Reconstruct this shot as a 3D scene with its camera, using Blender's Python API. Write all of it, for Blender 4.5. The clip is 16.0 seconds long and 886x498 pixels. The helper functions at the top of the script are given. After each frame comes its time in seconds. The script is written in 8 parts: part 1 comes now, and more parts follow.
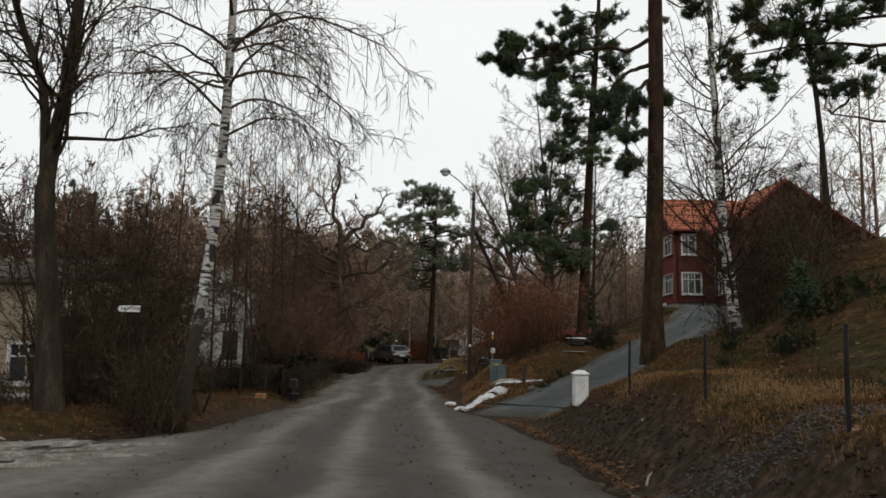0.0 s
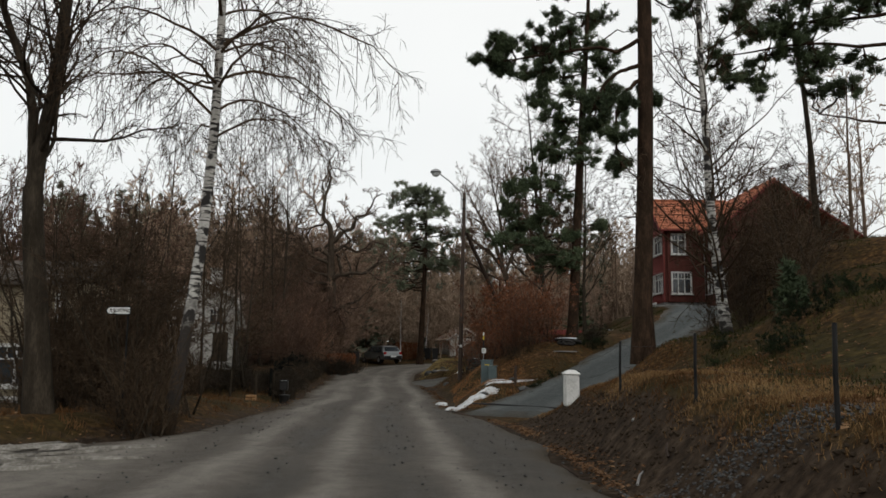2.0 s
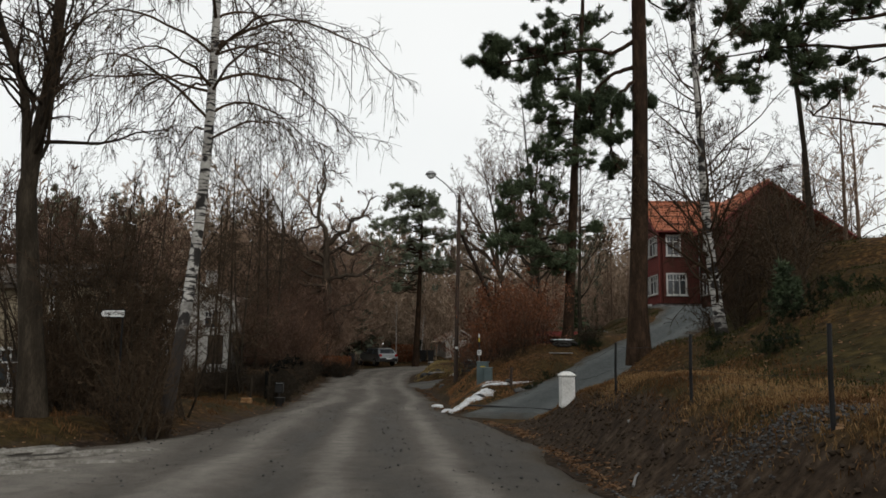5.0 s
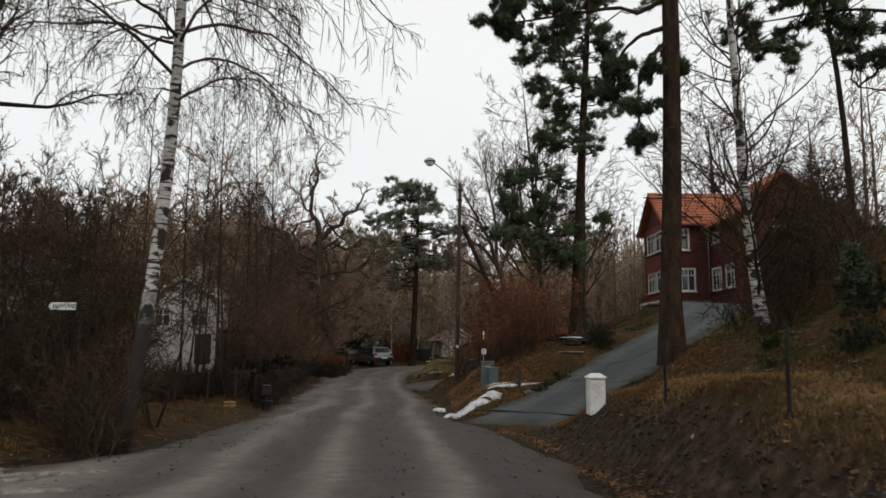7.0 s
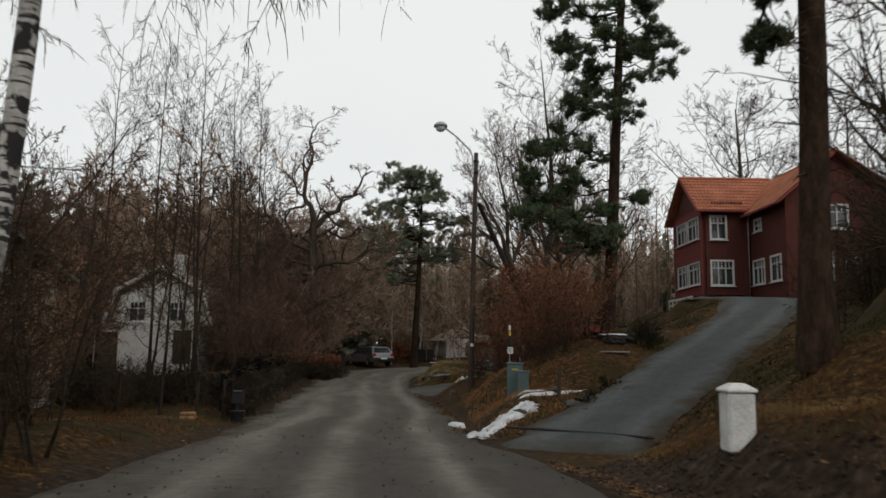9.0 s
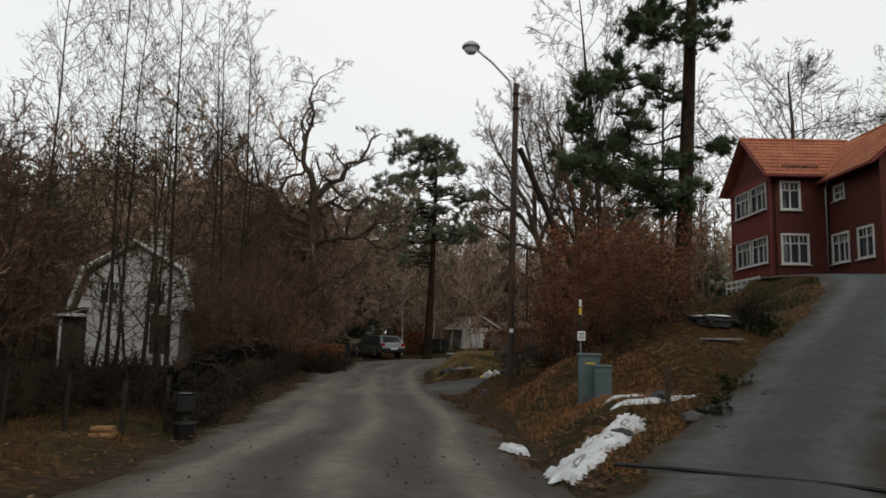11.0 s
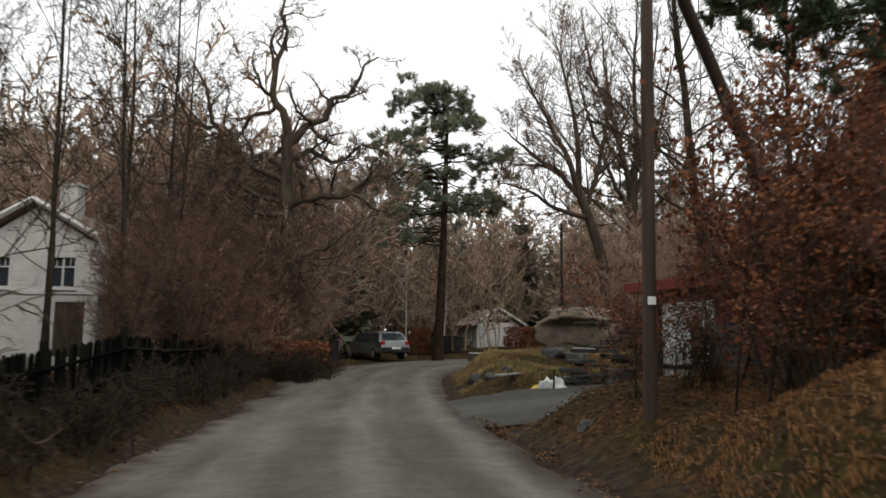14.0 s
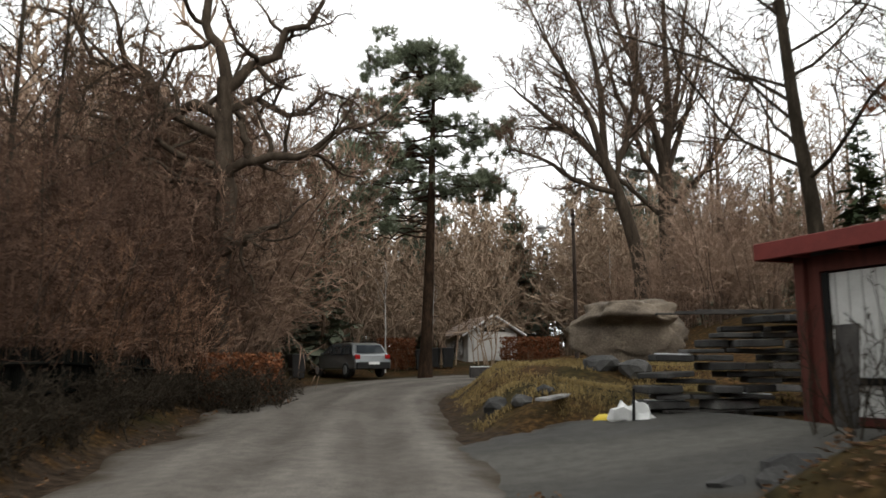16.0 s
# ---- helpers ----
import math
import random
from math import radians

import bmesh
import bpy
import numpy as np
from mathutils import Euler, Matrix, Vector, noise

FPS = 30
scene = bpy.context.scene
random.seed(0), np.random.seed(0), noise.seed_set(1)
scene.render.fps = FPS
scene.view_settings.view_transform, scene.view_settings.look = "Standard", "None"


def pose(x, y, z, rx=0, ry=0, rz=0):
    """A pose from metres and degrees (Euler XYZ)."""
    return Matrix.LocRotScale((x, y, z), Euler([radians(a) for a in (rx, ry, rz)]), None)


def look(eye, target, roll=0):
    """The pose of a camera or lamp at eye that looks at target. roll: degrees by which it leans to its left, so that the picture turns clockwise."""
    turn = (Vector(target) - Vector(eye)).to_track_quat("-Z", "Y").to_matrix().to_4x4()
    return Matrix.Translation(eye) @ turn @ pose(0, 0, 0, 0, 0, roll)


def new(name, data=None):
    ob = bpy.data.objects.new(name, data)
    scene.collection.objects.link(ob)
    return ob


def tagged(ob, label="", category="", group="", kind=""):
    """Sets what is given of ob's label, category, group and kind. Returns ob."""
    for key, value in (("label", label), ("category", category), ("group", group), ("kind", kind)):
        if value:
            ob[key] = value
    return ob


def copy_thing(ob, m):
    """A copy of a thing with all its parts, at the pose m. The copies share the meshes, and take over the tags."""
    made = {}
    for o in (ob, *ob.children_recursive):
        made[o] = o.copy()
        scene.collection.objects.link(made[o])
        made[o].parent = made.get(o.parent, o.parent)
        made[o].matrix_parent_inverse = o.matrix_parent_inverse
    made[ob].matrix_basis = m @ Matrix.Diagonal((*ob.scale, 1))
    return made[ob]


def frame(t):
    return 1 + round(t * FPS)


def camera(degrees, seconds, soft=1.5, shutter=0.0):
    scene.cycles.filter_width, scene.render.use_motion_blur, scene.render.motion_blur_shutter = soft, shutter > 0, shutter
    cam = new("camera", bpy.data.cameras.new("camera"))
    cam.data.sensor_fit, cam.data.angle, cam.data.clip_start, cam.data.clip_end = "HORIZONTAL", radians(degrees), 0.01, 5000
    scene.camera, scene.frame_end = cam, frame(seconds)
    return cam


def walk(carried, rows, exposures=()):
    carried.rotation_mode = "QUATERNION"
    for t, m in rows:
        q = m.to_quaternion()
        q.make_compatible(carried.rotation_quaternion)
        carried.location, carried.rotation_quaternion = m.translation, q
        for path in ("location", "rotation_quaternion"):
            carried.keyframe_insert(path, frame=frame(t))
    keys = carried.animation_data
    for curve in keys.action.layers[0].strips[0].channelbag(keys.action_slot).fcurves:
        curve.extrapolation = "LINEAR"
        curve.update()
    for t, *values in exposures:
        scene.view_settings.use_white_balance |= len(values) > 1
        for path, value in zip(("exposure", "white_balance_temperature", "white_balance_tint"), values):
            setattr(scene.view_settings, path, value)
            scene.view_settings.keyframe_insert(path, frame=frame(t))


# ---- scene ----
# Camera: a phone on a car's dashboard, standing at first, then rolling slowly down the lane.
cam = camera(60.0, 16.0, soft=1.6, shutter=0.5)
ROWS = [
    (0, (0.106, -0.588, 1.311), 0.67, 7.35, 0.94),
    (0.5, (0.106, -0.588, 1.311), 0.61, 7.37, 0.94),
    (1, (0.106, -0.588, 1.311), 0.37, 7.38, 0.71),
    (1.5, (0.106, -0.588, 1.311), 0.07, 7.38, 0.67),
    (2, (0.106, -0.588, 1.311), -0.03, 7.40, 0.66),
    (2.5, (0.106, -0.588, 1.311), -0.65, 7.51, 0.36),
    (3, (0.106, -0.588, 1.311), -0.43, 7.53, 0.28),
    (3.5, (0.106, -0.588, 1.311), -0.44, 7.53, 0.43),
    (4, (0.106, -0.588, 1.311), -0.41, 7.52, 0.49),
    (4.6, (0.106, -0.588, 1.311), -0.40, 7.53, 0.48),
    (5.0, (0.106, -0.583, 1.311), -0.38, 7.55, 0.46),
    (5.5, (0.085, -0.44, 1.312), -0.36, 7.58, 0.43),
    (6.0, (0.03, -0.02, 1.314), -0.36, 7.62, 0.40),
    (6.5, (-0.028, 0.583, 1.314), -0.42, 7.63, 0.36),
    (7, (-0.095, 1.467, 1.301), -0.81, 7.48, 0.35),
    (7.5, (-0.173, 2.499, 1.284), -1.12, 7.45, 0.02),
    (8, (-0.262, 3.653, 1.265), -1.02, 7.69, 0.52),
    (8.5, (-0.360, 4.905, 1.243), -1.00, 7.62, 0.06),
    (9, (-0.467, 6.238, 1.219), -0.86, 7.58, 0.74),
    (11.5, (-1.079, 13.800, 1.073), -0.09, 6.87, 0.82),
    (12, (-1.209, 15.460, 1.039), 0.14, 6.87, 0.49),
    (12.5, (-1.338, 17.165, 1.003), 0.31, 6.79, 0.71),
    (13, (-1.466, 18.912, 0.966), 0.48, 6.58, 0.03),
    (13.5, (-1.591, 20.698, 0.927), 0.36, 6.77, 0.28),
    (14, (-1.712, 22.518, 0.887), -0.42, 7.03, 0.49),
    (14.5, (-1.828, 24.362, 0.846), -1.58, 7.33, 0.75),
    (15, (-1.937, 26.220, 0.803), -2.45, 7.55, 0.15),
    (15.5, (-2.039, 28.074, 0.760), -2.30, 8.01, 0.03),
    (16, (-2.132, 29.904, 0.717), -2.22, 8.28, -0.34),
]


def aim(eye, yaw, pitch, roll):
    a, b = radians(yaw), radians(pitch)
    ahead = Vector((-math.sin(a) * math.cos(b), math.cos(a) * math.cos(b), math.sin(b)))
    return look(eye, Vector(eye) + ahead, roll)


EXPOSURES = [(0.0, 0.09), (6.5, 0.08), (9.0, -0.05), (12.5, 0.30), (13.5, 0.56), (14.5, 0.72), (16.0, 0.92)]
walk(cam, [(t, aim(eye, yaw, pitch, roll)) for t, eye, yaw, pitch, roll in ROWS], EXPOSURES)

# ---- light: a closed white overcast, late winter afternoon ----
SUN_ELEVATION, SUN_TURN = 28.0, 150.0
world = bpy.data.worlds.new("overcast")
scene.world = world
world.use_nodes = True
wn, wl = world.node_tree.nodes, world.node_tree.links
wn.clear()
sky = wn.new("ShaderNodeTexSky")
sky.sky_type = "NISHITA"
sky.sun_disc = False
sky.sun_elevation, sky.sun_rotation = radians(SUN_ELEVATION), radians(SUN_TURN)
sky.dust_density = 4.0
grey = wn.new("ShaderNodeHueSaturation")
grey.inputs["Saturation"].default_value = 0.12
grey.inputs["Value"].default_value = 0.12
wl.new(sky.outputs[0], grey.inputs["Color"])
cloud_at = wn.new("ShaderNodeTexCoord")
cloud = wn.new("ShaderNodeTexNoise")
cloud.inputs["Scale"].default_value, cloud.inputs["Detail"].default_value = 1.6, 4.0
wl.new(cloud_at.outputs["Generated"], cloud.inputs["Vector"])
cloud_tone = wn.new("ShaderNodeValToRGB")
cloud_tone.color_ramp.elements[0].position, cloud_tone.color_ramp.elements[1].position = 0.3, 0.7
cloud_tone.color_ramp.elements[0].color = (0.83, 0.865, 0.87, 1)
cloud_tone.color_ramp.elements[1].color = (0.97, 0.985, 0.975, 1)
wl.new(cloud.outputs["Fac"], cloud_tone.inputs[0])
veil = wn.new("ShaderNodeMix")
veil.data_type = "RGBA"
veil.inputs["Factor"].default_value = 0.85
wl.new(grey.outputs[0], veil.inputs["A"])
wl.new(cloud_tone.outputs[0], veil.inputs["B"])
back = wn.new("ShaderNodeBackground")
back.inputs["Strength"].default_value = 1.0
wl.new(veil.outputs["Result"], back.inputs["Color"])
wout = wn.new("ShaderNodeOutputWorld")
wl.new(back.outputs[0], wout.inputs[0])

sun_data = bpy.data.lights.new("sun", "SUN")
sun_data.energy, sun_data.angle, sun_data.color = 0.5, radians(40), (1.0, 0.97, 0.93)
sun = new("sun", sun_data)
sun.matrix_world = look((0, 0, 60), Vector((0, 0, 60)) - Vector((math.sin(radians(SUN_TURN)) * 2, math.cos(radians(SUN_TURN)) * 2, 1.6)))

# ---- tools ----
class Geo:
    """Collects vertices with quads and triangles for one mesh."""

    def __init__(self):
        self.v, self.q, self.t, self.n = [], [], [], 0

    def add(self, verts, quads=None, tris=None):
        verts = np.asarray(verts, float).reshape(-1, 3)
        if quads is not None and len(quads):
            self.q.append(np.asarray(quads, int).reshape(-1, 4) + self.n)
        if tris is not None and len(tris):
            self.t.append(np.asarray(tris, int).reshape(-1, 3) + self.n)
        self.v.append(verts)
        self.n += len(verts)
        return self

    def box(self, c, s, turn=None, bevel=0.0):
        """A box about its centre c with sides s, with its edges cut by bevel."""
        h = np.asarray(s, float) / 2
        if bevel <= 0:
            v = np.array([[x, y, z] for x in (-1, 1) for y in (-1, 1) for z in (-1, 1)]) * h
            q, t = [(0, 1, 3, 2), (4, 6, 7, 5), (0, 4, 5, 1), (2, 3, 7, 6), (0, 2, 6, 4), (1, 5, 7, 3)], []
        else:
            b, v, at_ = min(bevel, h.min() * 0.9), [], {}
            for sx in (-1, 1):
                for sy in (-1, 1):
                    for sz in (-1, 1):
                        sg = np.array([sx, sy, sz])
                        for k in range(3):
                            p = sg * (h - b)
                            p[k] = sg[k] * h[k]
                            at_[sx, sy, sz, k] = len(v)
                            v.append(p)
            q, t = [], []
            for k in range(3):
                i, j = (k + 1) % 3, (k + 2) % 3
                for s_ in (-1, 1):
                    ring = []
                    for a, c_ in ((-1, -1), (1, -1), (1, 1), (-1, 1)):
                        g = [0, 0, 0]
                        g[k], g[i], g[j] = s_, a, c_
                        ring.append(at_[(*g, k)])
                    q.append(ring if s_ > 0 else ring[::-1])
                for a in (-1, 1):
                    for c_ in (-1, 1):
                        lo, hi = [0, 0, 0], [0, 0, 0]
                        lo[k], hi[k], lo[i], hi[i], lo[j], hi[j] = -1, 1, a, a, c_, c_
                        face = [at_[(*lo, i)], at_[(*hi, i)], at_[(*hi, j)], at_[(*lo, j)]]
                        q.append(face if a * c_ < 0 else face[::-1])
            for sx in (-1, 1):
                for sy in (-1, 1):
                    for sz in (-1, 1):
                        f = [at_[sx, sy, sz, k] for k in range(3)]
                        t.append(f if sx * sy * sz > 0 else f[::-1])
            v = np.array(v)
        if turn is not None:
            v = v @ np.asarray(turn, float).T
        return self.add(v + np.asarray(c, float), q, t)

    def tubes(self, p, r, sides=4, cap=False):
        """Tubes along many polylines at once: p (n, m, 3), r (n, m)."""
        n, m, _ = p.shape
        tan = np.gradient(p, axis=1)
        tan /= np.linalg.norm(tan, axis=2, keepdims=True) + 1e-9
        ref = np.where(np.abs(tan[:, :1, 2:]) > 0.8, np.array([1.0, 0, 0]), np.array([0, 0, 1.0]))
        u = np.cross(tan, ref)
        u /= np.linalg.norm(u, axis=2, keepdims=True) + 1e-9
        w = np.cross(tan, u)
        a = np.arange(sides) * 2 * np.pi / sides
        ring = u[:, :, None] * np.cos(a)[:, None] + w[:, :, None] * np.sin(a)[:, None]
        v = (p[:, :, None] + ring * r[:, :, None, None]).reshape(-1, 3)
        i, j, k = np.meshgrid(np.arange(n), np.arange(m - 1), np.arange(sides), indexing="ij")
        at_ = lambda jj, kk: (i * m + jj) * sides + kk % sides
        q = np.stack([at_(j, k), at_(j, k + 1), at_(j + 1, k + 1), at_(j + 1, k)], -1).reshape(-1, 4)
        self.add(v, q)
        if cap:
            base = self.n - len(v)
            for b in range(n):
                for end in (0, m - 1):
                    self.add([p[b, end]])
                    s0 = base + (b * m + end) * sides
                    self.t.append(np.array([[s0 + kk, s0 + (kk + 1) % sides, self.n - 1] for kk in range(sides)]))
        return self

    def tube(self, p, r, sides=8, cap=True):
        p = np.asarray(p, float)
        r = np.full(len(p), r) if np.isscalar(r) else np.asarray(r, float)
        return self.tubes(p[None], r[None], sides, cap)

    def prism(self, outline, axis, a, b):
        """A flat outline (pairs) pushed along an axis from a to b; convex outlines only."""
        n, v = len(outline), []
        for d in (a, b):
            for p0, p1 in outline:
                v.append({"x": (d, p0, p1), "y": (p0, d, p1), "z": (p0, p1, d)}[axis])
        q = [(i, (i + 1) % n, n + (i + 1) % n, n + i) for i in range(n)]
        t = [(0, i + 1, i) for i in range(1, n - 1)] + [(n, n + i, n + i + 1) for i in range(1, n - 1)]
        return self.add(v, q, t)

    def welded(self):
        """Joins vertices that lie in one place."""
        v = np.concatenate(self.v)
        _, first, back = np.unique(np.round(v, 4), axis=0, return_index=True, return_inverse=True)
        back = np.asarray(back).ravel()
        self.v, self.n = [v[first]], len(first)
        self.q, self.t = [back[f] for f in self.q], [back[f] for f in self.t]
        return self

    def mesh(self, name, material, smooth=False):
        v = np.concatenate(self.v) if self.v else np.zeros((0, 3))
        q = np.concatenate(self.q) if self.q else np.zeros((0, 4), int)
        t = np.concatenate(self.t) if self.t else np.zeros((0, 3), int)
        me = bpy.data.meshes.new(name)
        me.vertices.add(len(v))
        me.vertices.foreach_set("co", v.astype(np.float32).ravel())
        me.loops.add(q.size + t.size)
        me.loops.foreach_set("vertex_index", np.concatenate([q.ravel(), t.ravel()]).astype(np.int32))
        me.polygons.add(len(q) + len(t))
        starts = np.concatenate([np.arange(len(q)) * 4, q.size + np.arange(len(t)) * 3])
        me.polygons.foreach_set("loop_start", starts.astype(np.int32))
        me.polygons.foreach_set("use_smooth", np.full(len(q) + len(t), smooth))
        me.update(calc_edges=True)
        me.validate()
        if material:
            me.materials.append(material)
        return me


def part(name, geo, material, parent, label="", smooth=False):
    """One mesh object under a thing or under a part."""
    ob = new(name, geo.mesh(name, material, smooth) if isinstance(geo, Geo) else geo)
    ob.parent = parent
    if label:
        tagged(ob, label)
    return ob


def thing(name, at, label, category, group="", turn=0.0, kind=""):
    """An empty at the base of a thing."""
    ob = new(name)
    ob.empty_display_size = 0.2
    ob.matrix_basis = pose(*at, 0, 0, turn)
    return tagged(ob, label, category, group, kind)


def single(name, geo, material, at, label, category, group="", kind="", smooth=False, turn=0.0):
    """A thing that is one mesh."""
    ob = new(name, geo.mesh(name, material, smooth))
    ob.matrix_basis = pose(*at, 0, 0, turn)
    return tagged(ob, label, category, group, kind)


def unit(v):
    return v / (np.linalg.norm(v, axis=-1, keepdims=True) + 1e-9)


def turn_z(deg):
    a = radians(deg)
    return np.array([[math.cos(a), -math.sin(a), 0], [math.sin(a), math.cos(a), 0], [0, 0, 1]])


# ---- materials ----
def material(name, tones, scale=4.0, rough=0.85, bump=0.3, fine=40.0, stretch=(1, 1, 1), metal=0.0, coords="Object", spread=(0.3, 0.7), vary=0.0, spec=0.3):
    """Tones mixed by a coarse and a fine noise, with fine relief."""
    m = bpy.data.materials.new(name)
    m.use_nodes = True
    n, l = m.node_tree.nodes, m.node_tree.links
    b = n["Principled BSDF"]
    b.inputs["Roughness"].default_value, b.inputs["Metallic"].default_value = rough, metal
    b.inputs["Specular IOR Level"].default_value = spec
    tc, mp = n.new("ShaderNodeTexCoord"), n.new("ShaderNodeMapping")
    mp.inputs["Scale"].default_value = stretch
    l.new(tc.outputs[coords], mp.inputs["Vector"])
    big, small = n.new("ShaderNodeTexNoise"), n.new("ShaderNodeTexNoise")
    big.inputs["Scale"].default_value, big.inputs["Detail"].default_value = scale, 5
    small.inputs["Scale"].default_value, small.inputs["Detail"].default_value = fine, 3
    for k in (big, small):
        l.new(mp.outputs[0], k.inputs["Vector"])
    mix = n.new("ShaderNodeMath")
    mix.operation = "MULTIPLY_ADD"
    mix.inputs[1].default_value = 0.35
    l.new(small.outputs["Fac"], mix.inputs[0])
    low = n.new("ShaderNodeMath")
    low.operation = "MULTIPLY"
    low.inputs[1].default_value = 0.65
    l.new(big.outputs["Fac"], low.inputs[0])
    l.new(low.outputs[0], mix.inputs[2])
    last = mix.outputs[0]
    if vary:
        info, add = n.new("ShaderNodeObjectInfo"), n.new("ShaderNodeMath")
        add.operation = "MULTIPLY_ADD"
        add.inputs[1].default_value = vary
        l.new(info.outputs["Random"], add.inputs[0])
        l.new(last, add.inputs[2])
        sub = n.new("ShaderNodeMath")
        sub.operation = "SUBTRACT"
        sub.inputs[1].default_value = vary / 2
        l.new(add.outputs[0], sub.inputs[0])
        last = sub.outputs[0]
    ramp = n.new("ShaderNodeValToRGB")
    el = ramp.color_ramp.elements
    while len(el) < len(tones):
        el.new(0.5)
    for i, c in enumerate(tones):
        el[i].position = spread[0] + (spread[1] - spread[0]) * i / max(1, len(tones) - 1)
        el[i].color = (*c, 1)
    l.new(last, ramp.inputs[0])
    l.new(ramp.outputs[0], b.inputs["Base Color"])
    if bump:
        bp = n.new("ShaderNodeBump")
        bp.inputs["Strength"].default_value = bump
        bp.inputs["Distance"].default_value = 0.02
        l.new(last, bp.inputs["Height"])
        l.new(bp.outputs[0], b.inputs["Normal"])
    return m


def glass_material(name, tint=(0.03, 0.035, 0.04)):
    m = bpy.data.materials.new(name)
    m.use_nodes = True
    b = m.node_tree.nodes["Principled BSDF"]
    b.inputs["Base Color"].default_value = (*tint, 1)
    b.inputs["Roughness"].default_value = 0.06
    b.inputs["Specular IOR Level"].default_value = 0.6
    return m


SOIL = material("soil", [(0.0180, 0.0125, 0.0085), (0.038, 0.027, 0.018), (0.070, 0.051, 0.035)], 1.5, 0.95, 0.6, 30, spec=0.06)
BARK_DARK = material("dark bark", [(0.01392, 0.0112, 0.00784), (0.03016, 0.02352, 0.01666), (0.0638, 0.05152, 0.03724)], 6, 0.95, 0.8, 45, (1, 1, 0.25), spec=0.06)
BARK_PINE = material("pine bark", [(0.01044, 0.00728, 0.0049), (0.03016, 0.01904, 0.01225), (0.06728, 0.04032, 0.02548)], 7, 0.97, 1.0, 30, (1, 1, 0.35), spec=0.06)
BARK_OAK = material("oak bark", [(0.024, 0.018, 0.013), (0.053, 0.040, 0.029), (0.094, 0.072, 0.052)], 6, 0.95, 0.8, 45, (1, 1, 0.25), spec=0.06)
# Twigs and stems well back from the lane, lightened in colour for haze.
TWIG = material("grey brown twigs", [(0.078, 0.053, 0.038), (0.142, 0.097, 0.068)], 2, 0.9, 0.0, 10, vary=0.3, spec=0.06)
TWIG_DARK = material("dark twigs", [(0.034, 0.023, 0.0145), (0.070, 0.047, 0.029)], 2, 0.9, 0.0, 10, vary=0.3, spec=0.06)
TWIG_GARDEN = material("dull red brown twigs", [(0.066, 0.039, 0.027), (0.100, 0.060, 0.042), (0.140, 0.087, 0.062)], 1.2, 0.9, 0.0, 8, vary=0.4, spec=0.06)
# Haze over the far wood is put into these paler twig tones.
TWIG_HAZED = material("grey brown twigs paled for haze", [(0.186, 0.132, 0.092), (0.262, 0.190, 0.134), (0.350, 0.260, 0.188)], 0.5, 0.95, 0.0, 6, vary=0.4, spec=0.06)
TWIG_RED = material("red brown twigs", [(0.144, 0.080, 0.049), (0.222, 0.129, 0.081), (0.302, 0.187, 0.124)], 1.2, 0.9, 0.0, 6, vary=0.5, spec=0.06)
# Russet twigs behind the garden; the paleness is haze put into the colour.
RUSSET_HAZED = material("russet twigs paled for haze", [(0.195, 0.130, 0.092), (0.298, 0.204, 0.147), (0.392, 0.276, 0.204)], 0.8, 0.95, 0.0, 6, vary=0.4, spec=0.06)
NEEDLE = material("pine needles", [(0.036, 0.047, 0.028), (0.070, 0.091, 0.048), (0.115, 0.140, 0.072)], 1.5, 0.75, 0.0, 12, vary=0.2, spec=0.06)
# Needles of the far wood, greyed and paled in colour as distance haze.
NEEDLE_HAZED = material("needles paled for haze", [(0.066, 0.074, 0.054), (0.114, 0.125, 0.088), (0.165, 0.176, 0.122)], 0.8, 0.8, 0.0, 6, vary=0.3, spec=0.06)
LEAF_RED = material("withered brown leaves", [(0.078, 0.028, 0.014), (0.136, 0.050, 0.024), (0.215, 0.090, 0.042)], 4, 0.8, 0.0, 30, vary=0.3, spec=0.06)
LEAF_FALLEN = material("fallen leaves", [(0.052, 0.029, 0.016), (0.118, 0.064, 0.033), (0.25, 0.155, 0.085)], 3, 0.85, 0.0, 25, spec=0.06)
# The bend pine's needles, with the haze before it mixed into their colour.
NEEDLE_BEND = material("pine needles greyed for haze", [(0.085, 0.100, 0.066), (0.145, 0.165, 0.108), (0.205, 0.226, 0.150)], 0.8, 0.8, 0.0, 6, spec=0.06)
GRASS_DRY = material("dry grass", [(0.150, 0.070, 0.029), (0.270, 0.132, 0.055), (0.390, 0.212, 0.096)], 1.2, 0.9, 0.0, 14, spec=0.06)
GRASS_BANK = material("dull dry grass", [(0.046, 0.023, 0.0095), (0.094, 0.047, 0.019), (0.158, 0.085, 0.037)], 1.2, 0.9, 0.0, 14, spec=0.06)
GRASS_STRAW = material("straw grass", [(0.115, 0.080, 0.033), (0.215, 0.155, 0.066), (0.335, 0.250, 0.114)], 1.2, 0.9, 0.0, 14, spec=0.06)
GRASS_MOSS = material("mossy grass", [(0.0150, 0.0155, 0.0056), (0.034, 0.033, 0.0112), (0.066, 0.057, 0.0195)], 0.8, 0.9, 0.0, 12, spec=0.06)
GRASS_PALE = material("pale flattened grass", [(0.084, 0.047, 0.020), (0.168, 0.100, 0.043), (0.275, 0.175, 0.082)], 1.2, 0.9, 0.0, 14, spec=0.06)
EVERGREEN = material("dark evergreen needles", [(0.0085, 0.0125, 0.0065), (0.019, 0.027, 0.0125), (0.036, 0.047, 0.020)], 2.0, 0.8, 0.0, 14, vary=0.2, spec=0.06)
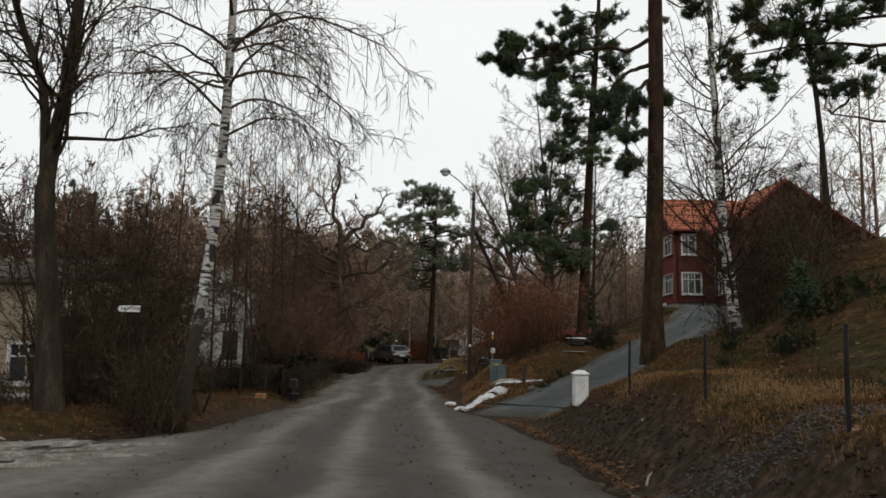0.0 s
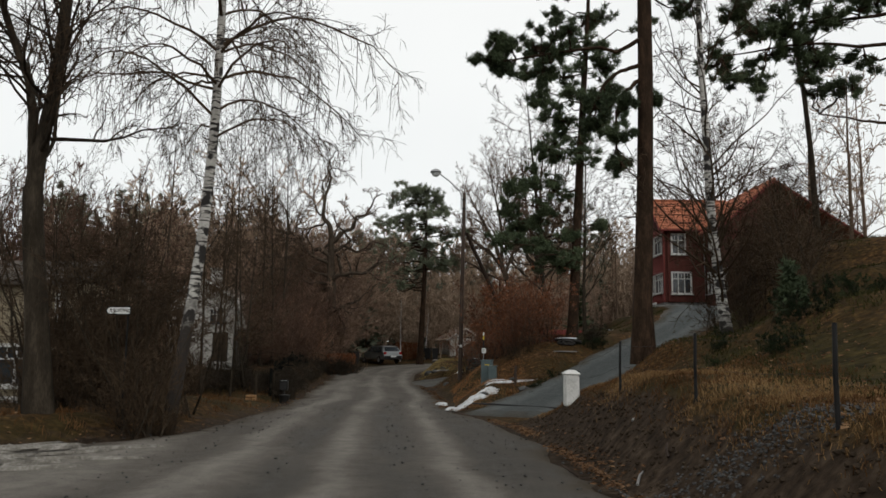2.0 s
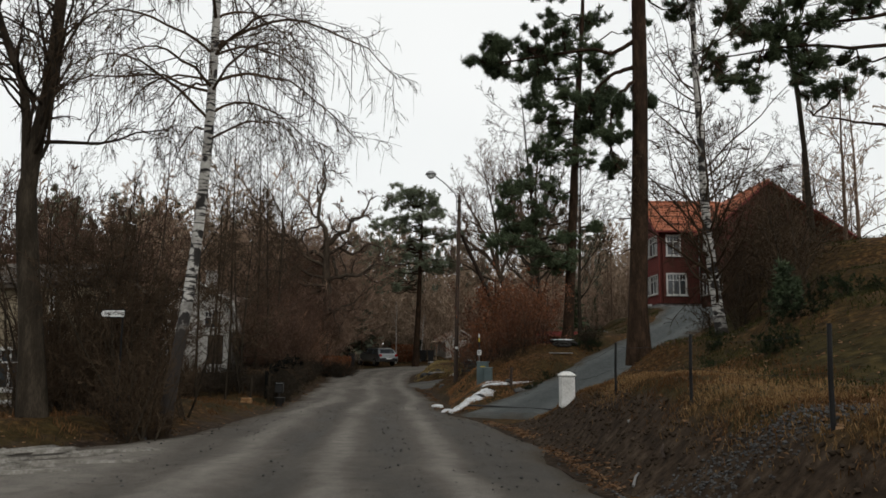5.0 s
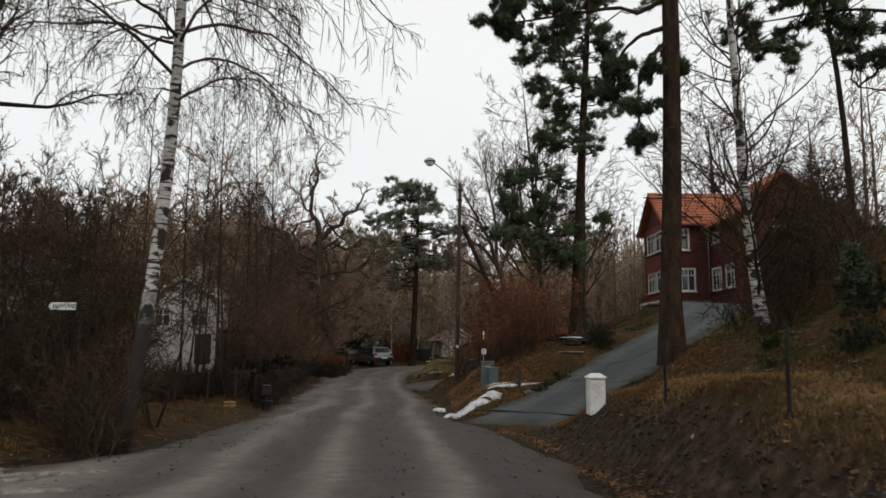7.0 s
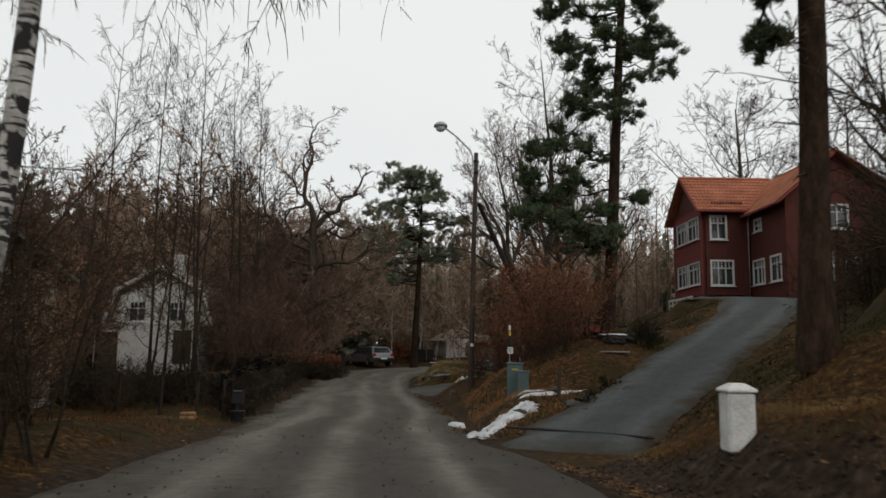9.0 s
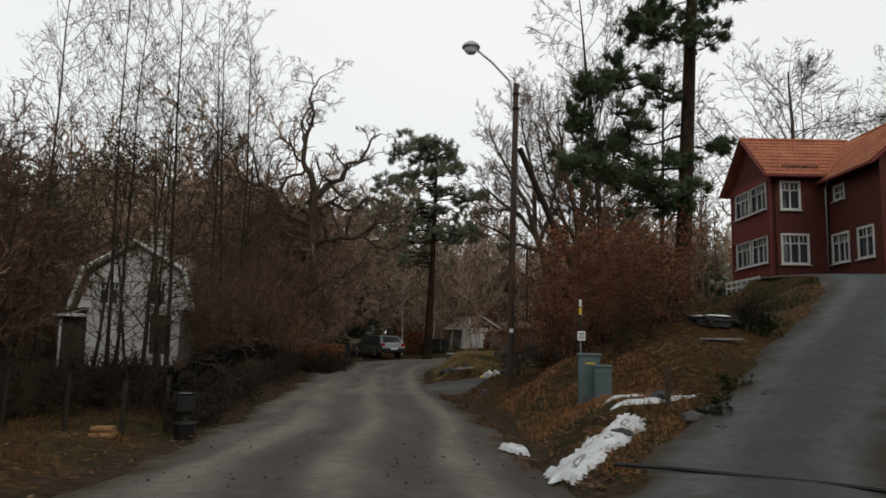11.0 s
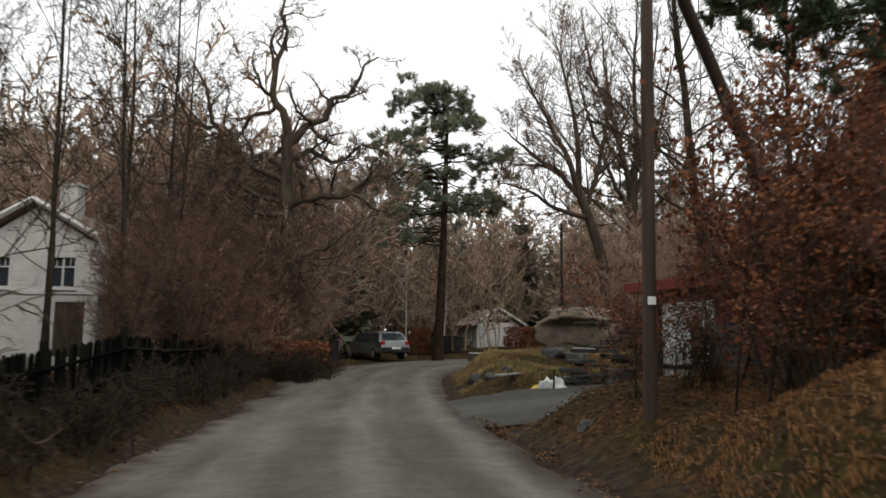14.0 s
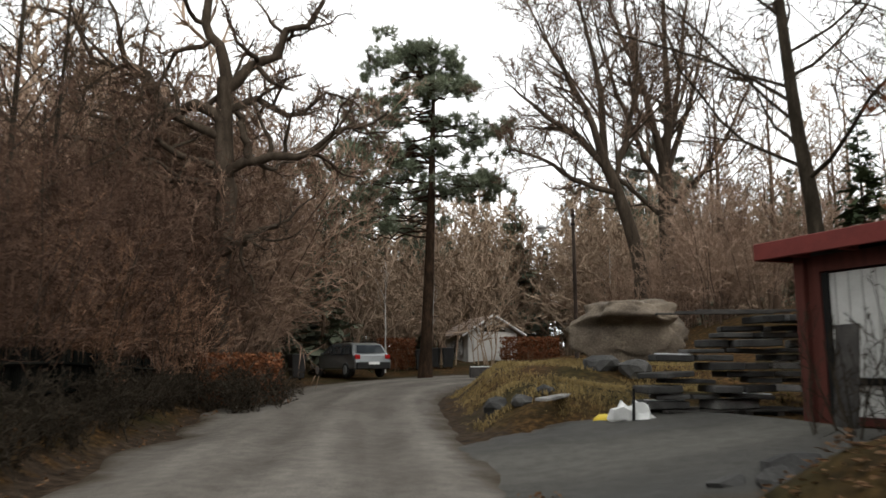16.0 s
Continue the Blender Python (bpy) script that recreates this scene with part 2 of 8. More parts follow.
STONE = material("grey stone", [(0.12, 0.115, 0.11), (0.22, 0.21, 0.20), (0.36, 0.345, 0.32)], 3, 0.9, 0.7, 40)
STONE_DARK = material("dark stone", [(0.024, 0.023, 0.022), (0.050, 0.048, 0.045), (0.095, 0.091, 0.086)], 3, 0.85, 0.7, 40, vary=0.3)
SNOW_DIRTY = material("dirty thawing snow", [(0.08, 0.070, 0.056), (0.16, 0.146, 0.124), (0.32, 0.302, 0.272)], 7, 0.7, 0.5, 30)
SNOW = material("old snow", [(0.40, 0.40, 0.39), (0.56, 0.57, 0.575), (0.68, 0.69, 0.70)], 5, 0.6, 0.4, 50)
WOOD_POLE = material("weathered pole wood", [(0.017, 0.011, 0.008), (0.036, 0.023, 0.016), (0.062, 0.041, 0.029)], 8, 0.9, 0.4, 60, (1, 1, 0.08))
METAL_GREY = material("dull grey metal", [(0.28, 0.28, 0.28), (0.40, 0.40, 0.40)], 6, 0.5, 0.05, 40, metal=0.7)
METAL_BLACK = material("black iron", [(0.005, 0.005, 0.005), (0.012, 0.011, 0.010)], 8, 0.75, 0.2, 60, spec=0.15)
GLASS = glass_material("window glass")

# ---- ground, lane, driveway ----
LANE = np.array([(-3.5, -40, 5.5), (-3.0, 0, 5.0), (-2.35, 8, 4.25), (-1.78, 10.5, 3.62), (-1.43, 12.5, 3.17), (-1.43, 15, 2.97), (-1.78, 18, 2.67), (-2.18, 22, 2.42), (-2.36, 27, 2.54), (-2.85, 32, 2.55),
                 (-3.45, 38, 2.42), (-3.85, 45, 2.45), (-4.0, 50, 2.6), (-3.4, 56, 2.8), (-1.0, 61, 2.8), (4, 64, 2.7), (12, 66, 2.6), (45, 70, 2.6)], float)
# Columns: x, y, half width, height.
DRIVE = np.array([(1.75, 18.5, 1.15, -0.30), (2.75, 20.9, 1.25, -0.12), (4.6, 23.6, 1.22, 0.42), (6.7, 26.8, 1.25, 1.2), (9.05, 29.9, 1.3, 2.05), (11.3, 33.2, 1.5, 2.95), (12.6, 36.5, 1.6, 3.45), (12.6, 40.5, 1.8, 3.7)], float)
PAD = np.array([(-2.2, 38.4, 2.4, -0.60), (-0.6, 38.7, 2.9, -0.50), (1.0, 39.0, 3.2, -0.30), (2.9, 39.4, 3.4, -0.12)], float)


def curve(points, n):
    """A smooth run through the points (Catmull-Rom), evenly cut."""
    p = np.vstack([2 * points[0] - points[1], points, 2 * points[-1] - points[-2]])
    out = []
    for i in range(1, len(p) - 2):
        for s in np.linspace(0, 1, 20, endpoint=False):
            a, b, c, d = p[i - 1], p[i], p[i + 1], p[i + 2]
            out.append(0.5 * (2 * b + (c - a) * s + (2 * a - 5 * b + 4 * c - d) * s**2 + (3 * b - a - 3 * c + d) * s**3))
    out = np.array(out + [points[-1]])
    far = np.r_[0, np.cumsum(np.linalg.norm(np.diff(out[:, :2], axis=0), axis=1))]
    at_ = np.linspace(0, far[-1], n)
    return np.stack([np.interp(at_, far, out[:, k]) for k in range(points.shape[1])], 1), at_


LANE_LINE, LANE_FAR = curve(LANE, 420)
DRIVE_LINE, DRIVE_FAR = curve(DRIVE, 120)
PAD_LINE, PAD_FAR = curve(PAD, 30)


def lane_z(y):
    ys = np.asarray(y, float)
    out = np.zeros_like(ys)
    for o in (-3, -1.5, 0, 1.5, 3):
        out += np.interp(ys + o, (-60, -10, 0, 14, 30, 45, 64, 74, 110, 300), (0.5, 0.15, 0.02, -0.23, -0.57, -0.44, 0.0, 0.55, 1.2, 3.0))
    return out / 5


HEIGHTS = np.array([(2.8, 1, 0.9), (2.8, 6, 0.92), (2.8, 10.8, 0.95), (2.6, 13.8, 0.6), (6, 15.6, 1.6), (11.7, 19.4, 4.3), (9.4, 15.4, 3.2), (7.6, 12.2, 2.3), (14, 8, 3.6), (2.6, 17, -0.1),
                    (1.7, 25, 0.12), (3.6, 23, 0.3), (4.9, 28.5, 1.68), (4.4, 26.6, 1.15), (2.4, 23.5, 0.47), (1.65, 23.3, 0.28), (8.2, 29.4, 2.1), (12.3, 34, 3.2), (14, 42, 3.75), (13, 50, 3.6), (22, 42, 4.2),
                    (8.5, 39, 2.3), (1, 31.6, 0.1), (3, 40, -0.1), (2.8, 44, 0.1), (3, 48, 0.6), (9, 50, 1.9), (2.4, 73, 0.66)], float)
LOWS = np.array([(-7, 12, 0.1), (-7.5, 24, -0.35), (-13, 20, -0.45), (-15, 48, -0.5), (-9, 52, 0.1), (-4.5, 64.5, 0.0), (-22, 30, -0.6), (-14, 68, 0.4), (1, 56, 0.35), (8, 70, 0.9), (30, 8, 5.0)], float)


def near(line, x, y):
    """How far beyond the edge of a band a place lies, and the nearest step of the band."""
    best, where = np.full(x.shape, 1e9), np.zeros(x.shape, int)
    for i in range(len(line)):
        d = np.hypot(x - line[i, 0], y - line[i, 1]) - line[i, 2]
        low = d < best
        best[low], where[low] = d[low], i
    return best, where


def ground_z(x, y, rough=True):
    """Height of the ground, before any lane or drive is laid on it."""
    x, y = np.asarray(x, float), np.asarray(y, float)
    flat = lane_z(y)
    top, low = np.zeros(x.shape), np.zeros(x.shape) + 1e-9
    for px, py, pz in np.vstack([HEIGHTS, LOWS]):
        w = 1.0 / ((x - px) ** 2 + (y - py) ** 2 + 1.5) ** 2
        top, low = top + w * (pz - lane_z(py)), low + w
    w = 1.0 / (60.0**2) ** 2
    off = top / (low + w)
    d, _ = near(LANE_LINE, x, y)
    s = np.clip(d / np.where(y < 14, 1.3, 1.6), 0, 1)
    s = s * s * (3 - 2 * s)
    if rough:
        b = np.array([noise.noise((a * 0.55, c * 0.55, 0.0)) * 0.5 + noise.noise((a * 1.9, c * 1.9, 4.0)) * 0.22 for a, c in zip(x.ravel(), y.ravel())]).reshape(x.shape)
        off = off + b * 0.24
    z = flat + s * off - 0.06 * (1 - s)
    for line in (PAD_LINE, DRIVE_LINE):
        d, i = near(line, x, y)
        w = np.clip(1 - d / 0.95, 0, 1)
        w = w * w * (3 - 2 * w)
        z = z * (1 - w) + (line[i, 3] - 0.05) * w
    return z


def band_z(line):
    """The height of a band, by the nearest step of its line."""
    def z_of(x, y):
        _, i = near(line, x, y)
        return line[i, 3]
    return z_of


def gz(x, y):
    return float(ground_z(np.array([x]), np.array([y]))[0])


def stops(*runs):
    out = []
    for a, b, step in runs:
        out += list(np.arange(a, b, step))
    return np.array(out)


gx = stops((-400, -60, 40), (-60, -20, 4), (-20, -8, 0.8), (-8, -5, 0.3), (-5, 1.0, 0.8), (1.0, 5.0, 0.16), (5.0, 16, 0.5), (16, 40, 3), (40, 401, 40))
gy = stops((-120, -10, 10), (-10, 1, 1.0), (1, 26, 0.22), (26, 56, 0.4), (56, 90, 2), (90, 200, 12), (200, 701, 100))
GX, GY = np.meshgrid(gx, gy, indexing="ij")
GZ = ground_z(GX, GY)
ni, nj = GX.shape
ii, jj = np.meshgrid(np.arange(ni - 1), np.arange(nj - 1), indexing="ij")
ground_geo = Geo().add(np.stack([GX, GY, GZ], -1), np.stack([ii * nj + jj, (ii + 1) * nj + jj, (ii + 1) * nj + jj + 1, ii * nj + jj + 1], -1).reshape(-1, 4))


def ground_material():
    m = bpy.data.materials.new("forest floor")
    m.use_nodes = True
    n, l = m.node_tree.nodes, m.node_tree.links
    b = n["Principled BSDF"]
    b.inputs["Roughness"].default_value = 0.95
    b.inputs["Specular IOR Level"].default_value = 0.06
    tc = n.new("ShaderNodeTexCoord")

    def noise_tex(scale, detail=5):
        k = n.new("ShaderNodeTexNoise")
        k.inputs["Scale"].default_value, k.inputs["Detail"].default_value = scale, detail
        l.new(tc.outputs["Object"], k.inputs["Vector"])
        return k.outputs["Fac"]

    def ramp(fac, *stops_):
        r = n.new("ShaderNodeValToRGB")
        el = r.color_ramp.elements
        while len(el) < len(stops_):
            el.new(0.5)
        for e, (p, c) in zip(el, stops_):
            e.position, e.color = p, (*c, 1)
        l.new(fac, r.inputs[0])
        return r.outputs[0]

    litter = ramp(noise_tex(9, 8), (0.3, (0.01728, 0.01, 0.00492)), (0.5, (0.0432, 0.024, 0.00984)), (0.62, (0.0918, 0.05, 0.01804)), (0.75, (0.162, 0.092, 0.0328)))
    moss = ramp(noise_tex(5, 8), (0.35, (0.0160, 0.0125, 0.0050)), (0.6, (0.0390, 0.0290, 0.0105)), (0.75, (0.0720, 0.0520, 0.0190)))
    soil = ramp(noise_tex(7, 9), (0.3, (0.0165, 0.0112, 0.0075)), (0.52, (0.036, 0.0245, 0.0160)), (0.74, (0.074, 0.053, 0.036)))
    pick = ramp(noise_tex(0.35, 3), (0.42, (0, 0, 0)), (0.58, (1, 1, 1)))
    one = n.new("ShaderNodeMix")
    one.data_type = "RGBA"
    l.new(pick, one.inputs["Factor"])
    l.new(litter, one.inputs["A"])
    l.new(moss, one.inputs["B"])
    mask = n.new("ShaderNodeAttribute")
    mask.attribute_name = "bare_soil"
    edge = n.new("ShaderNodeMath")
    edge.operation = "MULTIPLY_ADD"
    l.new(noise_tex(2.2, 4), edge.inputs[0])
    edge.inputs[1].default_value = 0.9
    l.new(mask.outputs["Fac"], edge.inputs[2])
    bare = ramp(edge.outputs[0], (0.62, (0, 0, 0)), (0.85, (1, 1, 1)))
    two = n.new("ShaderNodeMix")
    two.data_type = "RGBA"
    l.new(bare, two.inputs["Factor"])
    l.new(one.outputs["Result"], two.inputs["A"])
    l.new(soil, two.inputs["B"])
    l.new(two.outputs["Result"], b.inputs["Base Color"])
    bp = n.new("ShaderNodeBump")
    bp.inputs["Strength"].default_value, bp.inputs["Distance"].default_value = 0.7, 0.05
    l.new(noise_tex(11, 9), bp.inputs["Height"])
    l.new(bp.outputs[0], b.inputs["Normal"])
    return m


GROUND = ground_material()
ground = new("ground", ground_geo.mesh("ground", GROUND, True))
tagged(ground, "uneven ground of wet soil, leaf litter and dry grass", "ground", kind="structure")
d_lane, _ = near(LANE_LINE, GX, GY)
bank = np.clip(1.3 - np.abs(d_lane - 0.35) / 0.60, 0, 1) * (GX > 0) * (GY < 17)
verge = np.clip(1 - d_lane / 0.9, 0, 1) * 0.55
soil_mask = ground.data.attributes.new("bare_soil", "FLOAT", "POINT")
soil_mask.data.foreach_set("value", np.maximum(bank, verge).astype(np.float32).ravel())


def ribbon(name, line, far, z_of, across, ragged, mat, label, category, seed, lift=0.0, crown=0.0, ruts=(), drift=((0, 0), (1, 0))):
    """A band laid along a line, with ragged edges; uv: across in metres from the wheel line, and along; drift: (y, how far the wheel line lies from the middle)."""
    rng = np.random.default_rng(seed)
    t = unit(np.gradient(line[:, :2], axis=0))
    side = np.stack([t[:, 1], -t[:, 0]], 1)
    wob = np.convolve(rng.normal(0, 1, len(line) + 8), np.ones(5) / 5, "valid")[: len(line)]
    wob2 = np.convolve(rng.normal(0, 1, len(line) + 8), np.ones(5) / 5, "valid")[: len(line)]
    u = np.linspace(-1, 1, across)
    wide = line[:, 2:3] + np.where(u > 0, wob[:, None], wob2[:, None]) * ragged * np.abs(u)[None] ** 3
    off = u[None] * wide
    x, y = line[:, :1] + side[:, :1] * off, line[:, 1:2] + side[:, 1:] * off
    z = z_of(x, y) + lift + crown * (1 - u[None] ** 2)
    wheel = off - np.interp(line[:, 1], [d[0] for d in drift], [d[1] for d in drift])[:, None]
    for at_, w, deep in ruts:
        z -= deep * np.exp(-(((wheel - at_) / w) ** 2))
    bumps = np.array([noise.noise((a * 0.9, b * 0.9, 9.0)) for a, b in zip(x.ravel(), y.ravel())]).reshape(x.shape)
    z = z + bumps * 0.022 - 0.05 * (np.abs(u)[None] > 0.99) - 0.16 * np.clip(1 - far[:, None] / 0.35, 0, 1)
    n0, n1 = x.shape
    a, b = np.meshgrid(np.arange(n0 - 1), np.arange(n1 - 1), indexing="ij")
    geo = Geo().add(np.stack([x, y, z], -1), np.stack([a * n1 + b, a * n1 + b + 1, (a + 1) * n1 + b + 1, (a + 1) * n1 + b], -1).reshape(-1, 4))
    ob = new(name, geo.mesh(name, mat, True))
    rim = ob.data.attributes.new("from_edge", "FLOAT", "POINT")
    rim.data.foreach_set("value", np.minimum((1 - np.abs(u))[None] * wide, far[:, None] * 0.8).astype(np.float32).ravel())
    uv = ob.data.uv_layers.new(name="band")
    loops = np.empty(len(ob.data.loops), np.int32)
    ob.data.loops.foreach_get("vertex_index", loops)
    uvs = np.stack([wheel, np.repeat(far[:, None], n1, 1)], -1).reshape(-1, 2)[loops]
    uv.data.foreach_set("uv", uvs.astype(np.float32).ravel())
    return tagged(ob, label, category, kind="structure")


def lane_material(name, damp, dry, dust, tracks, paler_from=(900, 901)):
    """Gravel with damp and dry bands that run along the lane, the whole paler further along where asked; tracks:
    (middle, width) of the worn, dry bands.
    """
    m = bpy.data.materials.new(name)
    m.use_nodes = True
    n, l = m.node_tree.nodes, m.node_tree.links
    b = n["Principled BSDF"]
    tc, uv, sep = n.new("ShaderNodeTexCoord"), n.new("ShaderNodeUVMap"), n.new("ShaderNodeSeparateXYZ")
    uv.uv_map = "band"
    l.new(uv.outputs[0], sep.inputs[0])

    def math_node(op, a, b_=None, c=None):
        k = n.new("ShaderNodeMath")
        k.operation = op
        for i, v in enumerate((a, b_, c)):
            if v is None:
                continue
            if isinstance(v, (int, float)):
                k.inputs[i].default_value = v
            else:
                l.new(v, k.inputs[i])
        return k.outputs[0]

    def noise_tex(vec, scale, detail=5, stretch=None):
        if stretch:
            mp = n.new("ShaderNodeMapping")
            mp.inputs["Scale"].default_value = stretch
            l.new(vec, mp.inputs["Vector"])
            vec = mp.outputs[0]
        k = n.new("ShaderNodeTexNoise")
        k.inputs["Scale"].default_value, k.inputs["Detail"].default_value = scale, detail
        l.new(vec, k.inputs["Vector"])
        return k.outputs["Fac"]

    wander = noise_tex(uv.outputs[0], 1.0, 3, (0.0, 0.12, 1))
    across = math_node("MULTIPLY_ADD", wander, 0.5, math_node("SUBTRACT", sep.outputs["X"], 0.25))
    total = None
    for mid, wide in tracks:
        d = math_node("DIVIDE", math_node("SUBTRACT", across, mid), wide)
        g = math_node("POWER", 2.718, math_node("MULTIPLY", math_node("MULTIPLY", d, d), -1.0))
        total = g if total is None else math_node("ADD", total, g)
    streak = noise_tex(uv.outputs[0], 2.0, 6, (1.0, 0.10, 1))
    blot = noise_tex(uv.outputs[0], 0.9, 5, (1.0, 0.45, 1))
    # Shifts the whole lane towards the pale tones with distance along it.
    paler = n.new("ShaderNodeMapRange")
    paler.inputs["From Min"].default_value, paler.inputs["From Max"].default_value = paler_from
    paler.inputs["To Min"].default_value, paler.inputs["To Max"].default_value = 0.0, 0.42
    l.new(sep.outputs["Y"], paler.inputs["Value"])
    wet = math_node("ADD", math_node("MULTIPLY", total, math_node("MULTIPLY_ADD", paler.outputs[0], -0.95, 0.66)), math_node("ADD", math_node("MULTIPLY", streak, 0.7), math_node("MULTIPLY_ADD", blot, 0.75, -0.57)))
    wet = math_node("ADD", wet, paler.outputs[0])
    r = n.new("ShaderNodeValToRGB")
    el = r.color_ramp.elements
    el.new(0.5)
    for e, p, c in zip(el, (0.12, 0.5, 0.95), (damp, dry, dust)):
        e.position, e.color = p, (*c, 1)
    l.new(wet, r.inputs[0])
    grit = noise_tex(tc.outputs["Object"], 55, 6)
    coarse = noise_tex(tc.outputs["Object"], 5, 9)
    speck = n.new("ShaderNodeMix")
    speck.data_type, speck.blend_type = "RGBA", "MULTIPLY"
    speck.inputs["Factor"].default_value = 0.85
    tone = n.new("ShaderNodeValToRGB")
    tone.color_ramp.elements[0].position, tone.color_ramp.elements[1].position = 0.25, 0.75
    tone.color_ramp.elements[0].color, tone.color_ramp.elements[1].color = (0.35, 0.35, 0.35, 1), (1.5, 1.5, 1.5, 1)
    l.new(math_node("ADD", math_node("MULTIPLY", grit, 0.6), math_node("MULTIPLY", coarse, 0.4)), tone.inputs[0])
    l.new(r.outputs[0], speck.inputs["A"])
    l.new(tone.outputs[0], speck.inputs["B"])
    # Mud and leaf mould creep in from the edges.
    rim, mud = n.new("ShaderNodeAttribute"), n.new("ShaderNodeMix")
    rim.attribute_name = "from_edge"
    creep = math_node("ADD", rim.outputs["Fac"], math_node("MULTIPLY_ADD", noise_tex(tc.outputs["Object"], 1.7, 7), 1.2, -0.58))
    span = n.new("ShaderNodeMapRange")
    span.inputs["From Min"].default_value, span.inputs["From Max"].default_value = 0.0, 0.5
    l.new(creep, span.inputs["Value"])
    mud.data_type = "RGBA"
    mud.inputs["A"].default_value = (0.046, 0.034, 0.021, 1)
    l.new(span.outputs[0], mud.inputs["Factor"])
    l.new(speck.outputs["Result"], mud.inputs["B"])
    l.new(mud.outputs["Result"], b.inputs["Base Color"])
    gloss = n.new("ShaderNodeMapRange")
    gloss.inputs["From Min"].default_value, gloss.inputs["From Max"].default_value = 0.05, 0.5
    gloss.inputs["To Min"].default_value, gloss.inputs["To Max"].default_value = 0.55, 0.92
    l.new(wet, gloss.inputs["Value"])
    l.new(gloss.outputs[0], b.inputs["Roughness"])
    b.inputs["Specular IOR Level"].default_value = 0.15
    bp = n.new("ShaderNodeBump")
    bp.inputs["Strength"].default_value, bp.inputs["Distance"].default_value = 0.7, 0.03
    l.new(math_node("ADD", grit, coarse), bp.inputs["Height"])
    l.new(bp.outputs[0], b.inputs["Normal"])
    return m


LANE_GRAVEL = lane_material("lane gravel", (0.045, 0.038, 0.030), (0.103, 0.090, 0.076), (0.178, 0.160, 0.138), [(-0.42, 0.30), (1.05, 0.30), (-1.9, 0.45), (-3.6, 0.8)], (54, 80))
DRIVE_GRAVEL = lane_material("drive gravel", (0.042, 0.046, 0.044), (0.066, 0.072, 0.070), (0.096, 0.102, 0.098), [(-0.7, 0.5), (0.7, 0.5)])
PAD_GRAVEL = lane_material("pad gravel", (0.046, 0.044, 0.039), (0.072, 0.068, 0.060), (0.11, 0.104, 0.09), [(0.0, 1.5)])
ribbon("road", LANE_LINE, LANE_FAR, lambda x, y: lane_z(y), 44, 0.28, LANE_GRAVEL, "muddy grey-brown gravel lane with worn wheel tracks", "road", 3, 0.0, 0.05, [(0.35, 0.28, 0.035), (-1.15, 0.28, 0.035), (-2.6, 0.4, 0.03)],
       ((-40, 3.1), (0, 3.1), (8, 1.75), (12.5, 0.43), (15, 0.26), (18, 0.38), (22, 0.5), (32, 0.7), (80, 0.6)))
ribbon("driveway", DRIVE_LINE, DRIVE_FAR, band_z(DRIVE_LINE), 16, 0.14, DRIVE_GRAVEL, "blue-grey gravel driveway climbing to the red house", "driveway", 4, 0.02, 0.03)
ribbon("pavement", PAD_LINE, PAD_FAR, band_z(PAD_LINE), 20, 0.5, PAD_GRAVEL, "grey gravel parking patch before the red shed", "gravel patch", 5, 0.025, 0.02)

# ---- growing things ----
def sprout(rng, p, r, count, span, ratio, angle, m, up=0.0, wobble=0.12, thin=0.5, least=0.004, taper=0.25, shrink=0.6, azimuth=None):
    """Side shoots on polylines p (n, k, 3) with radii r: new polylines and radii."""
    n, k, _ = p.shape
    long = np.linalg.norm(np.diff(p, axis=1), axis=2).sum(1)
    t = span[0] + (span[1] - span[0]) * (np.arange(count)[None] + rng.random((n, count))) / count
    f = t * (k - 1)
    i = np.clip(f.astype(int), 0, k - 2)
    w = (f - i)[..., None]
    rows = np.arange(n)[:, None]
    base = p[rows, i] * (1 - w) + p[rows, i + 1] * w
    tan = unit(p[rows, i + 1] - p[rows, i])
    rad = r[rows, i] * (1 - w[..., 0]) + r[rows, i + 1] * w[..., 0]
    side = rng.normal(size=base.shape)
    if azimuth is not None:
        side += azimuth
    side = unit(side - (side * tan).sum(-1, keepdims=True) * tan)
    a = np.radians(angle + rng.normal(0, 12, t.shape))[..., None]
    d = unit(np.cos(a) * tan + np.sin(a) * side).reshape(-1, 3)
    length = (long[:, None] * ratio * (1 - shrink * (t - span[0]) / max(1e-6, 1 - span[0])) * rng.uniform(0.65, 1.2, t.shape)).ravel()
    step = (length / (m - 1))[:, None]
    q = np.empty((len(d), m, 3))
    q[:, 0] = base.reshape(-1, 3)
    for j in range(1, m):
        d = unit(d + rng.normal(0, wobble, d.shape) + np.array([0, 0, up]))
        q[:, j] = q[:, j - 1] + d * step
    r0 = np.maximum(rad.ravel() * thin, least)[:, None]
    return q, np.maximum(r0 * np.linspace(1, taper, m)[None], least * 0.55)


def slips(geo, rng, p, r):
    """Fine twigs as slim flat slivers along polylines, tapering to a point."""
    n, m, _ = p.shape
    tan = unit(np.gradient(p, axis=1))
    side = unit(np.cross(tan, rng.normal(size=(n, 1, 3))))
    w = r[:, :-1, None] * 1.5
    a, b = p[:, :-1] + side[:, :-1] * w, p[:, :-1] - side[:, :-1] * w
    v = np.concatenate([np.stack([a, b], 2).reshape(n, -1, 3), p[:, -1:]], 1)
    k = np.arange(n)[:, None] * (2 * m - 1)
    quads = [k + np.array([2 * j, 2 * j + 1, 2 * j + 3, 2 * j + 2]) for j in range(m - 2)]
    geo.add(v, np.concatenate(quads) if quads else None, k + np.array([2 * m - 4, 2 * m - 3, 2 * m - 2]))


